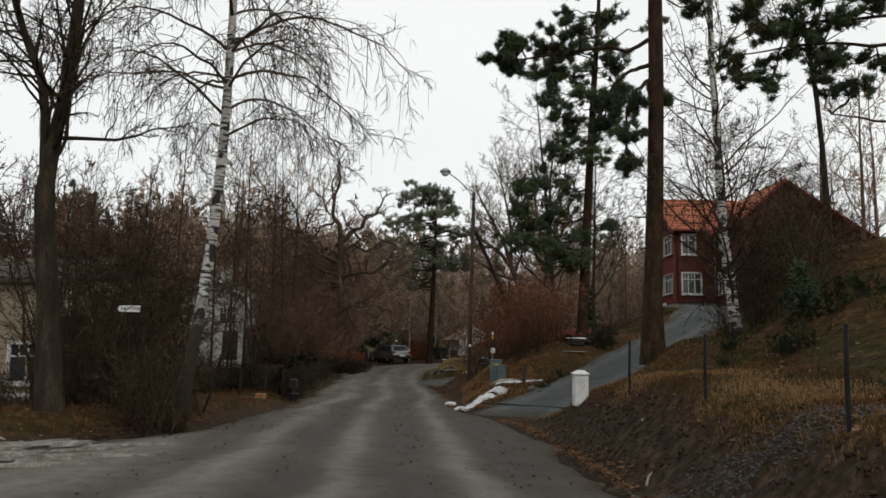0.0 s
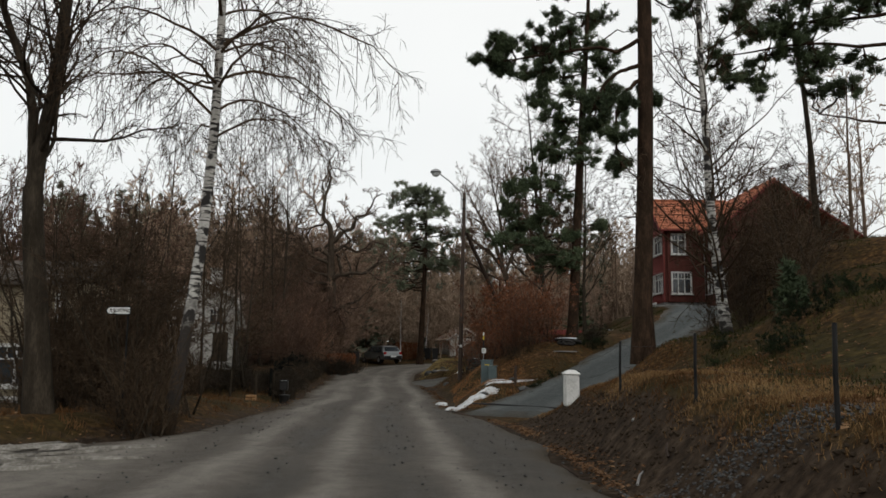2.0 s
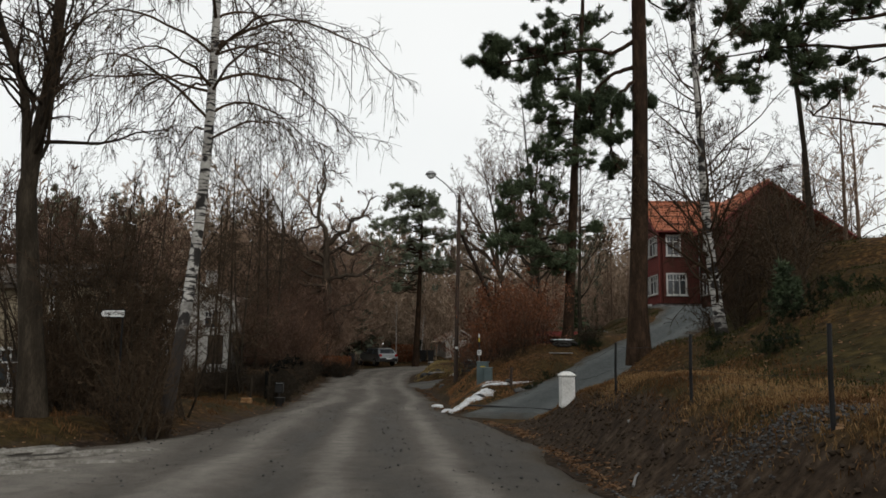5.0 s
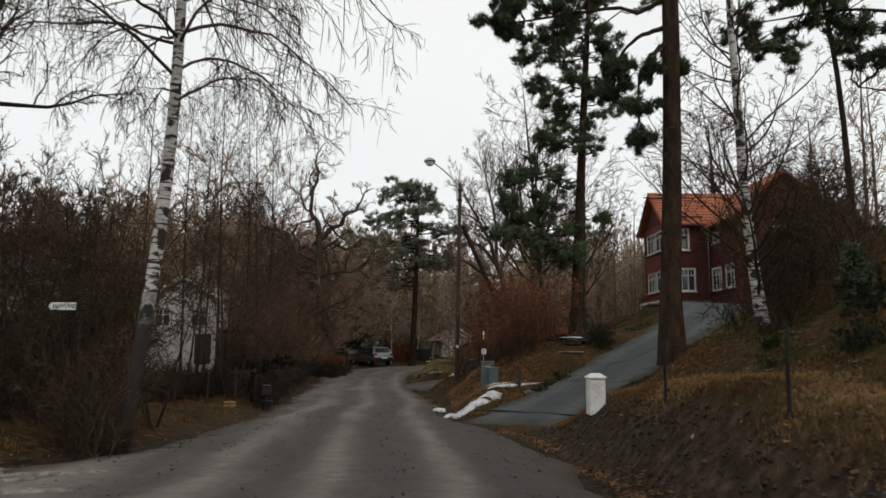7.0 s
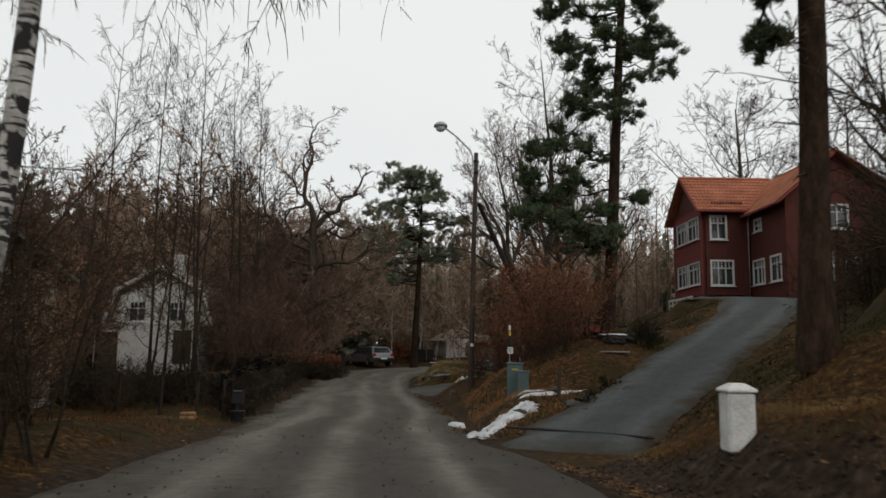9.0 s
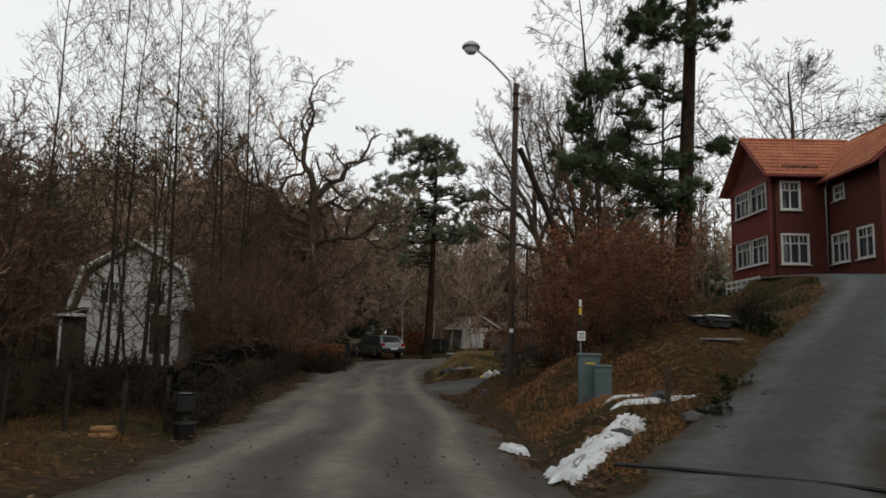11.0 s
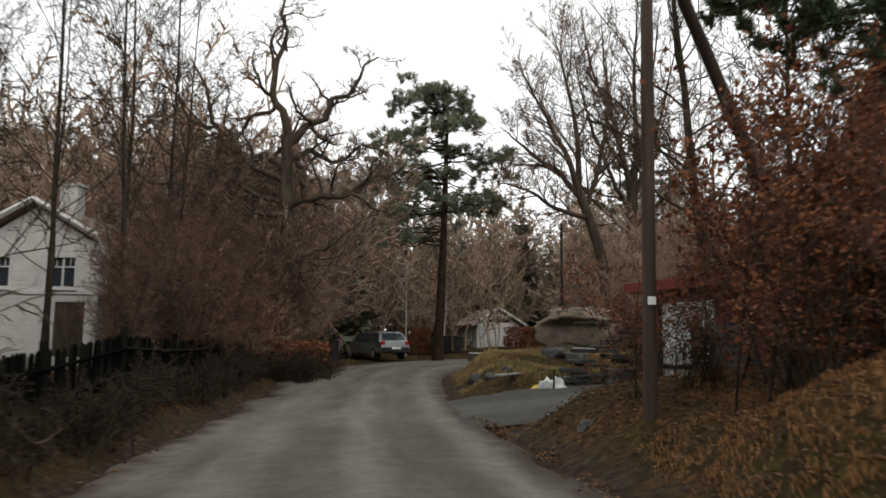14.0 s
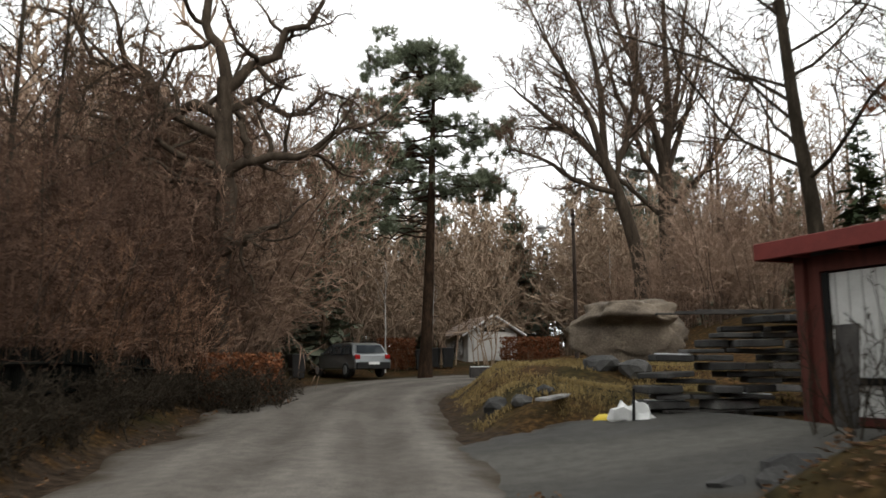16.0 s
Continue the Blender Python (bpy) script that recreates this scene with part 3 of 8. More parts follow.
def stem(rng, h, r, m=9, lean=(0.0, 0.0), wobble=0.03, tip=0.12, start=(0, 0, 0)):
    z = np.linspace(0, h, m)
    p = np.stack([lean[0] * z, lean[1] * z, z], 1) + np.asarray(start)
    p[1:, :2] += np.cumsum(rng.normal(0, wobble * h / m, (m - 1, 2)), 0)
    s = np.linspace(0, 1, m)
    rr = r * (1 - (1 - tip) * s**0.9)
    rr[0] *= 1.35
    return p[None], rr[None]


def bare_tree(rng, h, r, limbs=16, span=(0.3, 0.97), ratio=0.42, angle=55, up=0.08, fine=(6, 5, 3), droop=-0.02, wob=0.13, lean=(0, 0), trunk=None, twig=0.006):
    """Trunk, limbs and twigs of a leafless tree: two collections."""
    tp, tr = trunk or stem(rng, h, r, 11, lean)
    wood, thin = Geo(), Geo()
    wood.tubes(tp, tr, 10)
    p1, r1 = sprout(rng, tp, tr, limbs, span, ratio, angle, 8, up, wob, 0.34, 0.010, 0.2)
    wood.tubes(p1, r1, 6)
    p2, r2 = sprout(rng, p1, r1, fine[0], (0.25, 1.0), 0.45, 45, 6, up * 0.5, wob * 1.2, 0.55, twig * 1.3, 0.3)
    thin.tubes(p2, r2, 4)
    p3, r3 = sprout(rng, p2, r2, fine[1], (0.2, 1.0), 0.5, 42, 4, droop, wob * 1.2, 0.6, twig, 0.4)
    slips(thin, rng, p3, r3)
    if fine[2]:
        p4, r4 = sprout(rng, p3, r3, fine[2], (0.1, 1.0), 0.6, 40, 2, droop * 2, wob * 1.5, 0.7, twig * 0.8, 0.5)
        slips(thin, rng, p4, r4)
    return wood, thin


def needles(geo, rng, tips, dirs, count, long, wide):
    """Tufts of needles round the tips, each needle a slim triangle."""
    n = len(tips)
    d = unit(dirs[:, None] * 0.6 + rng.normal(0, 0.75, (n, count, 3)) + np.array([0, 0, 0.15]))
    side = unit(np.cross(d, rng.normal(size=d.shape)))
    ln = long * rng.uniform(0.6, 1.2, (n, count, 1))
    o = tips[:, None] - dirs[:, None] * (rng.random((n, count, 1)) * long * 1.1)
    v = np.stack([o + side * wide, o - side * wide, o + d * ln], 2).reshape(-1, 3)
    geo.add(v, None, np.arange(len(v)).reshape(-1, 3))


def pine(rng, h, r, crown=0.5, limbs=26, ratio=0.27, count=(7, 5), tuft=(12, 0.16, 0.010), trunk=None, angle=80, up=0.05, span_top=0.99):
    """Trunk, limbs and needles of a Scots pine."""
    tp, tr = trunk or stem(rng, h, r, 11, (0, 0), 0.015, 0.25)
    wood, thin, green = Geo(), Geo(), Geo()
    wood.tubes(tp, tr, 12)
    p1, r1 = sprout(rng, tp, tr, limbs, (crown, span_top), ratio, angle, 8, up, 0.14, 0.3, 0.015, 0.3, 0.45)
    thin.tubes(p1, r1, 5)
    pine_foliage(rng, thin, green, p1, r1, count, tuft)
    return wood, thin, green


def pine_foliage(rng, thin, green, p1, r1, count, tuft, span=(0.35, 1.0), reach=0.46):
    p2, r2 = sprout(rng, p1, r1, count[0], span, reach, 55, 5, 0.10, 0.20, 0.5, 0.007, 0.4, 0.45)
    slips(thin, rng, p2, r2)
    p3, r3 = sprout(rng, p2, r2, count[1], (0.25, 1.0), 0.5, 52, 3, 0.14, 0.25, 0.6, 0.005, 0.5)
    slips(thin, rng, p3, r3)
    for q in (p2, p3):
        tips = np.concatenate([q[:, -1], q[:, -2]])
        dirs = unit(np.concatenate([q[:, -1] - q[:, -2]] * 2))
        needles(green, rng, tips, dirs, *tuft)


def spruce(rng, h, r, rows=22, per=8, wide=0.26):
    """Trunk and drooping needle sprays of a spruce."""
    tp, tr = stem(rng, h, r, 8, (0, 0), 0.008, 0.1)
    wood, green = Geo(), Geo()
    wood.tubes(tp, tr, 7)
    p1, r1 = sprout(rng, tp, tr, rows * per, (0.08, 0.98), wide, 95, 5, 0.04, 0.06, 0.2, 0.008, 0.4, 0.92)
    slips(wood, rng, p1, r1)
    p2, _ = sprout(rng, p1, r1, 5, (0.15, 1.0), 0.42, 50, 3, -0.12, 0.1, 0.5, 0.006)
    for q in (p1, p2):
        a, b = q[:, 0], q[:, -1]
        d = b - a
        side = unit(np.cross(d, np.array([0, 0, 1.0]) + rng.normal(0, 0.3, d.shape)))
        ln = np.linalg.norm(d, axis=1, keepdims=True)
        w = ln * 0.24 + 0.04
        mid = a + d * 0.45 - np.array([0, 0, 1.0]) * ln * 0.05
        v = np.stack([a, mid + side * w, b, mid - side * w], 1).reshape(-1, 3)
        k = np.arange(len(d))[:, None] * 4
        green.add(v, k + np.array([0, 1, 2, 3]))
        tips = np.concatenate([q[:, -1], q[:, len(q[0]) // 2]])
        needles(green, rng, tips, unit(np.concatenate([d, d])), 1, 0.22, 0.036)
    return wood, green


def bush(rng, h, stems, spread=0.35, fine=(7, 6, 0), twig=0.006, up=0.1, r=0.03, ratio=0.42, wob=0.1):
    """A leafless bush of many stems: the stems, the twigs, and its last shoots."""
    wood, geo = Geo(), Geo()
    runs = [stem(rng, h * rng.uniform(0.6, 1.05), r * rng.uniform(0.6, 1.2), 7, rng.normal(0, spread, 2), 0.10, 0.25, (*rng.normal(0, 0.25, 2), -0.15)) for _ in range(stems)]
    p0, r0 = np.concatenate([a for a, _ in runs]), np.concatenate([b for _, b in runs])
    wood.tubes(p0, r0, 5)
    p1, r1 = sprout(rng, p0, r0, fine[0], (0.15, 1.0), ratio, 42, 5, up, wob, 0.5, twig * 1.3, 0.4)
    geo.tubes(p1, r1, 3)
    p2, r2 = sprout(rng, p1, r1, fine[1], (0.15, 1.0), 0.5, 40, 3, up * 0.6, wob * 1.2, 0.65, twig, 0.5)
    slips(geo, rng, p2, r2)
    if fine[2]:
        p3, r3 = sprout(rng, p2, r2, fine[2], (0.1, 1.0), 0.6, 45, 2, up * 0.3, wob * 1.6, 0.7, twig * 0.95, 0.6)
        slips(geo, rng, p3, r3)
        p2 = p3
    return wood, geo, p2


def leaves(geo, rng, at_, size, fold=0.35):
    """Small creased leaves, two triangles each."""
    n = len(at_)
    d, s = unit(rng.normal(size=(n, 3))), None
    s = unit(np.cross(d, rng.normal(size=(n, 3))))
    up = np.cross(d, s)
    ln = size * rng.uniform(0.6, 1.3, (n, 1))
    v = np.stack([at_, at_ + d * ln * 0.5 + s * ln * 0.35 + up * ln * fold * 0.4, at_ + d * ln, at_ + d * ln * 0.5 - s * ln * 0.35 + up * ln * fold * 0.4], 1).reshape(-1, 3)
    k = np.arange(n)[:, None] * 4
    geo.add(v, None, np.concatenate([k + np.array([0, 1, 2]), k + np.array([0, 2, 3])]))


def plant(name, at, label, category, group, pieces, turn=0.0):
    """A top-level plant with its parts; pieces: (name, geo, material)."""
    ob = thing(name, at, label, category, group, turn)
    for pn, geo, mat in pieces:
        piece = part(pn, geo, mat, ob, smooth=pn == "trunk")
        if pn != "trunk":
            tagged(piece, kind="stuff")
    return ob


def stand(x, y, turn=0.0, size=1.0, sink=0.05, tall=None):
    return pose(x, y, gz(x, y) - sink, 0, 0, turn) @ Matrix.Diagonal((size, size, tall or size, 1))

# ---- single trees by the lane ----
def run_of(points, radii, m=11):
    """A trunk through given points, smoothed."""
    pts = np.column_stack([np.array(points, float), np.array(radii, float)])
    line, _ = curve(pts, m)
    return line[None, :, :3], line[None, :, 3]


def birch_bark(foot_high):
    """White bark with black bands and patches, black and furrowed up to about foot_high."""
    m = material("birch bark", [(0.24, 0.22, 0.20), (0.43, 0.41, 0.375), (0.57, 0.55, 0.51)], 5, 0.8, 0.3, 30)
    n, l = m.node_tree.nodes, m.node_tree.links
    b = n["Principled BSDF"]
    old = b.inputs["Base Color"].links[0].from_socket
    tc, mp, mp2 = n.new("ShaderNodeTexCoord"), n.new("ShaderNodeMapping"), n.new("ShaderNodeMapping")
    mp.inputs["Scale"].default_value = (1.3, 1.3, 10.0)
    mp2.inputs["Scale"].default_value = (1.6, 1.6, 1.9)
    last = old
    for k, (place, scale, edge) in enumerate(((mp, 2.6, (0.545, 0.58)), (mp2, 2.4, (0.525, 0.57)))):
        l.new(tc.outputs["Object"], place.inputs["Vector"])
        t, r, x = n.new("ShaderNodeTexNoise"), n.new("ShaderNodeValToRGB"), n.new("ShaderNodeMix")
        t.inputs["Scale"].default_value, t.inputs["Detail"].default_value = scale, 6
        l.new(place.outputs[0], t.inputs["Vector"])
        r.color_ramp.elements[0].position, r.color_ramp.elements[1].position = edge
        l.new(t.outputs["Fac"], r.inputs[0])
        x.data_type = "RGBA"
        l.new(r.outputs[0], x.inputs["Factor"])
        l.new(last, x.inputs["A"])
        x.inputs["B"].default_value = (0.022, 0.019, 0.017, 1)
        last = x.outputs["Result"]
    # Old birches are black and furrowed at the foot.
    rise, foot, fade, base = n.new("ShaderNodeSeparateXYZ"), n.new("ShaderNodeMath"), n.new("ShaderNodeMapRange"), n.new("ShaderNodeMix")
    l.new(tc.outputs["Object"], rise.inputs[0])
    foot.operation = "MULTIPLY_ADD"
    l.new(t.outputs["Fac"], foot.inputs[0])
    foot.inputs[1].default_value = 2.2
    l.new(rise.outputs["Z"], foot.inputs[2])
    fade.inputs["From Min"].default_value, fade.inputs["From Max"].default_value = foot_high + 1.1, foot_high + 1.7
    l.new(foot.outputs[0], fade.inputs["Value"])
    base.data_type = "RGBA"
    base.inputs["A"].default_value = (0.030, 0.024, 0.020, 1)
    l.new(fade.outputs[0], base.inputs["Factor"])
    l.new(last, base.inputs["B"])
    l.new(base.outputs["Result"], b.inputs["Base Color"])
    return m


BARK_BIRCH, BARK_BIRCH_OLD = birch_bark(0.2), birch_bark(1.9)
BARK_BIRCH_YOUNG = material("young birch bark", [(0.22, 0.20, 0.18), (0.48, 0.46, 0.43), (0.60, 0.58, 0.55)], 6, 0.8, 0.2, 30)


def weeping_birch(seed, trunk, limbs, label, at, weep=True, fine=(9, 6, 3)):
    rng = np.random.default_rng(seed)
    tp, tr = trunk
    wood, dark, twigs = Geo(), Geo(), Geo()
    wood.tubes(tp, tr, 12)
    if weep:
        # Limbs that rise, arch over and droop at their ends.
        rise = np.sort(rng.uniform(0.36, 0.97, limbs)) * tp[0, -1, 2]
        foot = np.stack([np.interp(rise, tp[0, :, 2], tp[0, :, k]) for k in range(3)], 1)
        way = np.arange(limbs) * 2.4 + rng.normal(0, 0.35, limbs)
        long = np.interp(rise, (4.8, 7.0, 10.0, 14.0), (2.3, 3.3, 2.6, 0.8)) * rng.uniform(0.7, 1.1, limbs)
        lift = rng.uniform(0.25, 0.75, limbs)
        u = np.linspace(0, 1, 11)[None, :]
        flat = np.stack([np.cos(way), np.sin(way)], 1)
        p1 = np.empty((limbs, 11, 3))
        p1[..., :2] = foot[:, None, :2] + flat[:, None] * (long[:, None] * u)[..., None]
        p1[..., 2] = foot[:, None, 2] + long[:, None] * (lift[:, None] * u - (lift[:, None] * 0.55 + 0.42) * u**2.2)
        p1[:, 1:] += np.cumsum(rng.normal(0, 0.035, (limbs, 10, 3)), 1)
        r1 = (0.010 + 0.0065 * long)[:, None] * np.linspace(1, 0.2, 11)[None]
        p2, r2 = sprout(rng, p1, r1, fine[0], (0.15, 1.0), 0.40, 42, 7, -0.06, 0.11, 0.5, 0.0055, 0.4, 0.35)
        p3, r3 = sprout(rng, p2, r2, fine[1], (0.15, 1.0), 0.55, 42, 5, -0.12, 0.12, 0.6, 0.0042, 0.6, 0.35)
        p4, r4 = sprout(rng, p3, r3, fine[2], (0.15, 1.0), 0.70, 42, 4, -0.25, 0.12, 0.7, 0.0034, 0.7, 0.35)
        # Long hanging switches.
        for hung in ((p1, r1, 7, 0.34), (p2, r2, 2, 0.75)):
            p5, r5 = sprout(rng, hung[0], hung[1], hung[2], (0.55, 1.0), hung[3], 70, 8, -0.60, 0.06, 0.4, 0.0036, 0.7, 0.2)
            slips(twigs, rng, p5, r5)
    else:
        p1, r1 = sprout(rng, tp, tr, limbs, (0.22, 0.98), 0.25, 52, 9, 0.10, 0.12, 0.27, 0.009, 0.22, 0.5)
        p2, r2 = sprout(rng, p1, r1, fine[0], (0.15, 1.0), 0.46, 46, 7, 0.03, 0.17, 0.5, 0.0065, 0.35)
        p3, r3 = sprout(rng, p2, r2, fine[1], (0.15, 1.0), 0.55, 44, 5, 0.0, 0.17, 0.6, 0.0055, 0.5)
        p4, r4 = sprout(rng, p3, r3, fine[2], (0.15, 1.0), 0.8, 46, 4, -0.03, 0.15, 0.7, 0.0046, 0.6)
    dark.tubes(p1, r1, 6)
    dark.tubes(p2, r2, 4)
    slips(twigs, rng, p3, r3)
    slips(twigs, rng, p4, r4)
    return plant("birch_tree", at, label, "birch tree", "", [("trunk", wood, BARK_BIRCH_OLD if weep else BARK_BIRCH), ("crown", dark, TWIG_DARK), ("twig_haze", twigs, TWIG_DARK)])


def rooted(x, y):
    return (x, y, gz(x, y) - 0.08)


bx, by = -4.75, 13.3
weeping_birch(11, run_of([(0, 0, 0), (0.22, -0.15, 1.2), (0.52, -0.38, 2.9), (0.69, -0.55, 4.3), (0.80, -0.7, 5.6), (0.92, -1.0, 8), (0.95, -1.3, 11), (0.95, -1.5, 14)],
                         [0.15, 0.11, 0.10, 0.092, 0.083, 0.065, 0.042, 0.015], 14), 44, "tall weeping birch with black-patched white bark, leafless", rooted(bx, by))
bx, by = 6.5, 16.6
weeping_birch(12, run_of([(0, 0, 0), (-0.15, 0, 1.2), (-0.30, 0, 3), (-0.36, 0, 5), (-0.45, 0, 8), (-0.4, 0, 13)], [0.15, 0.115, 0.10, 0.085, 0.06, 0.015], 14), 46,
              "slender birch with pale flaking bark on the slope", rooted(bx, by), False, (6, 5, 3))
a, b = bare_tree(np.random.default_rng(13), 0, 0, 26, (0.22, 0.98), 0.34, 48, 0.08, (7, 6, 4), 0.0, 0.17, trunk=run_of([(0, 0, 0), (-0.05, 0, 2), (-0.22, 0, 4.6), (-0.55, 0, 7.0), (-1.0, 0, 10.5)], [0.10, 0.075, 0.062, 0.048, 0.015], 12), twig=0.006)
plant("leafless_tree", rooted(10.3, 20.0), "dark leaning leafless tree among the slope's shrubs", "tree", "bare trees", [("trunk", a, BARK_DARK), ("crown", b, TWIG_DARK)])

# The dark forked tree beside the side track.
rng = np.random.default_rng(21)
tx, ty = -6.62, 12.5
fork = run_of([(0, 0, 0), (-0.14, 0, 1.5), (-0.34, 0, 3.2), (-0.40, 0, 3.9)], [0.26, 0.19, 0.17, 0.16], 8)
right = run_of([(-0.40, 0, 3.8), (-0.31, 0, 4.7), (-0.15, 0, 5.8), (-0.06, 0, 7.4), (0.0, 0.1, 10), (0.1, 0.2, 14)], [0.15, 0.125, 0.11, 0.10, 0.07, 0.02])
left = run_of([(-0.40, 0, 3.9), (-0.47, 0, 4.8), (-0.58, 0, 5.7), (-0.92, -0.1, 6.6), (-1.2, -0.2, 7.6), (-1.3, -0.2, 9), (-1.4, -0.2, 12)], [0.10, 0.085, 0.075, 0.065, 0.055, 0.045, 0.015])
wood, twigs = Geo(), Geo()
wood.tubes(*fork, 12)
for run in (right, left):
    a, b = bare_tree(rng, 0, 0, 24, (0.05, 0.98), 0.30, 58, 0.05, (7, 6, 4), -0.06, 0.19, trunk=run, twig=0.005)
    wood.v += a.v
    wood.q += [q + wood.n for q in a.q]
    wood.n += a.n
    twigs.v += b.v
    twigs.q += [q + twigs.n for q in b.q]
    twigs.t += [q + twigs.n for q in b.t]
    twigs.n += b.n
plant("alder_tree", rooted(tx, ty), "dark forked leafless alder beside the side track", "tree", "", [("trunk", wood, BARK_DARK), ("crown", twigs, TWIG_DARK)])


def pad_pine(seed, at, trunk, pads, label, limbs=(), needle=(9, 0.16, 0.012), per=95, crown=None, leaf=None):
    """A Scots pine whose needles grow in flat dense pads at the ends of its limbs; pads: (x, y, z, half width, half height); limbs: runs of points."""
    rng = np.random.default_rng(seed)
    tp, tr = trunk
    wood, thin, green = Geo(), Geo(), Geo()
    wood.tubes(tp, tr, 14)
    for run in limbs:
        line, _ = curve(np.column_stack([np.array(run, float), np.linspace(0.055, 0.014, len(run))]), 12)
        thin.tube(line[:, :3] + rng.normal(0, 0.02, (12, 3)), line[:, 3], 7)
    # Each pad has two smaller ones beside it.
    spare = [(x + float(rng.normal(0, 0.9)) * w, y + float(rng.normal(0, 0.9)) * w, z + float(rng.normal(0, 0.75)) * h, w * 0.72, h * 0.80) for x, y, z, w, h in list(pads) * 2]
    for x, y, z, wide, high in list(pads) + spare:
        c = np.array((x, y, z))
        near_limb = [np.array(q) for run in limbs for q in run if np.linalg.norm(np.array(q) - c) < 1.1]
        if near_limb:
            o = min(near_limb, key=lambda q: np.linalg.norm(q - c))
        else:
            foot = z + rng.uniform(-0.5, 0.35)
            o = np.array([np.interp(foot, tp[0, :, 2], tp[0, :, k]) for k in range(3)])
        run = np.linspace(o, c - (0, 0, high * 0.4), 7)
        run[1:-1] += rng.normal(0, 0.05 * np.linalg.norm(c - o), (5, 3))
        thin.tube(run, np.linspace(min(0.05, 0.014 + 0.012 * np.linalg.norm(c - o)), 0.010, 7), 5)
        lobes = c + rng.normal(0, 1, (7, 3)) * np.array([wide * 0.58, wide * 0.58, high * 0.55])
        n = int(per * (0.45 + wide))
        pick = lobes[rng.integers(0, 7, n)]
        ball = unit(rng.normal(size=(n, 3))) * rng.random((n, 1)) ** 0.45
        ball[:, 2] = np.where(ball[:, 2] < 0, ball[:, 2] * 0.55, ball[:, 2])
        tips = pick + ball * np.array([wide * 0.50, wide * 0.50, high * 0.60])
        needles(green, rng, tips, unit(ball + (0, 0, 0.5)), *needle)
        some = tips[::5]
        path = np.stack([np.repeat((c - (0, 0, high * 0.4))[None], len(some), 0), (some + c) / 2 + rng.normal(0, 0.04, some.shape), some], 1)
        slips(thin, rng, path, np.repeat(np.array([[0.010, 0.007, 0.004]]), len(some), 0))
    if crown:
        p1, r1 = sprout(rng, tp, tr, crown, (0.72, 0.99), 0.22, 70, 7, 0.08, 0.14, 0.35, 0.015, 0.3)
        thin.tubes(p1, r1, 5)
        pine_foliage(rng, thin, green, p1, r1, (6, 4), (8, 0.15, 0.010))
    # Dead snags and short stubs on the bare trunk.
    p1, r1 = sprout(rng, tp, tr, 9, (0.25, 0.6), 0.035, 85, 4, -0.02, 0.2, 0.12, 0.010, 0.4)
    thin.tubes(p1, r1, 4)
    return plant("pine_tree", at, label, "pine tree", "", [("trunk", wood, BARK_PINE), ("limb_frame", thin, BARK_PINE), ("foliage", green, leaf or NEEDLE)])


# The thick pine on the bank; most of its crown is high above.
px, py = 4.40, 15.86
pad_pine(31, rooted(px, py), run_of([(0, 0, 0), (0.0, 0, 1.0), (0.12, 0, 4), (0.2, 0, 8), (0.15, 0, 13), (0.1, 0, 18)], [0.29, 0.21, 0.175, 0.155, 0.12, 0.04], 14),
         [(x, y, z, w * 0.78, h * 0.78) for x, y, z, w, h in ((-3.35, 0.0, 6.75, 0.42, 0.26), (-2.95, 0.2, 6.55, 0.32, 0.20), (-3.05, -0.1, 7.00, 0.30, 0.20), (-2.25, 0.1, 7.05, 0.42, 0.26), (-1.85, -0.2, 7.25, 0.36, 0.24), (-2.0, 0.3, 6.45, 0.34, 0.22),
          (-0.95, 0.1, 5.85, 0.34, 0.24), (-0.85, 0.3, 5.35, 0.32, 0.24), (-0.55, -0.1, 4.95, 0.30, 0.22), (-0.35, 0.2, 4.50, 0.26, 0.22), (-0.35, -0.3, 5.65, 0.30, 0.22), (0.35, 0.3, 6.0, 0.22, 0.16),
          (1.4, 0.4, 8.6, 0.55, 0.3), (-1.2, -0.6, 8.8, 0.55, 0.3), (0.8, -0.9, 9.3, 0.5, 0.3), (-0.9, 0.8, 9.6, 0.5, 0.3))],
         "thick tall pine with furrowed red-brown bark on the bank",
         [[(0.15, 0, 7.25), (-0.15, 0, 7.05), (-0.45, 0.0, 6.88), (-0.8, 0, 7.0), (-1.45, 0.05, 6.95), (-2.1, 0, 6.85), (-2.7, 0.05, 6.72), (-3.3, 0, 6.68)],
          [(0.15, 0, 6.6), (-0.35, 0.1, 6.5), (-0.75, 0.15, 6.15), (-0.95, 0.1, 5.7)], [(0.15, 0, 6.3), (-0.25, -0.1, 6.0), (-0.5, -0.1, 5.4), (-0.5, 0.0, 4.8)]], (10, 0.12, 0.0095), 210, 22)
# The pine further along, beyond the driveway.
px, py = 5.85, 34.2
TALL = [(-1.9, 14.1), (-0.5, 14.5), (0.9, 14.3), (-2.3, 12.9), (-1.0, 12.7), (1.3, 13.2), (0.3, 13.5), (1.5, 12.2), (-2.0, 11.7), (-0.8, 11.5), (0.9, 11.3), (-1.8, 10.7), (-0.7, 10.3), (1.1, 10.5),
        (-1.9, 9.2), (-1.0, 8.7), (-0.4, 9.4), (-2.9, 7.4), (-2.0, 7.7), (-3.2, 6.5), (-2.2, 6.6), (-2.6, 5.6), (-1.7, 5.8), (-2.9, 4.9), (-2.0, 4.5), (-1.4, 4.2), (-0.9, 3.8), (0.9, 5.7), (-0.5, 5.3),
        (-1.2, 15.8), (0.6, 16.1), (0.0, 17.2), (-1.4, 17.0), (1.0, 17.6), (0.2, 18.6), (-0.5, 19.4)]
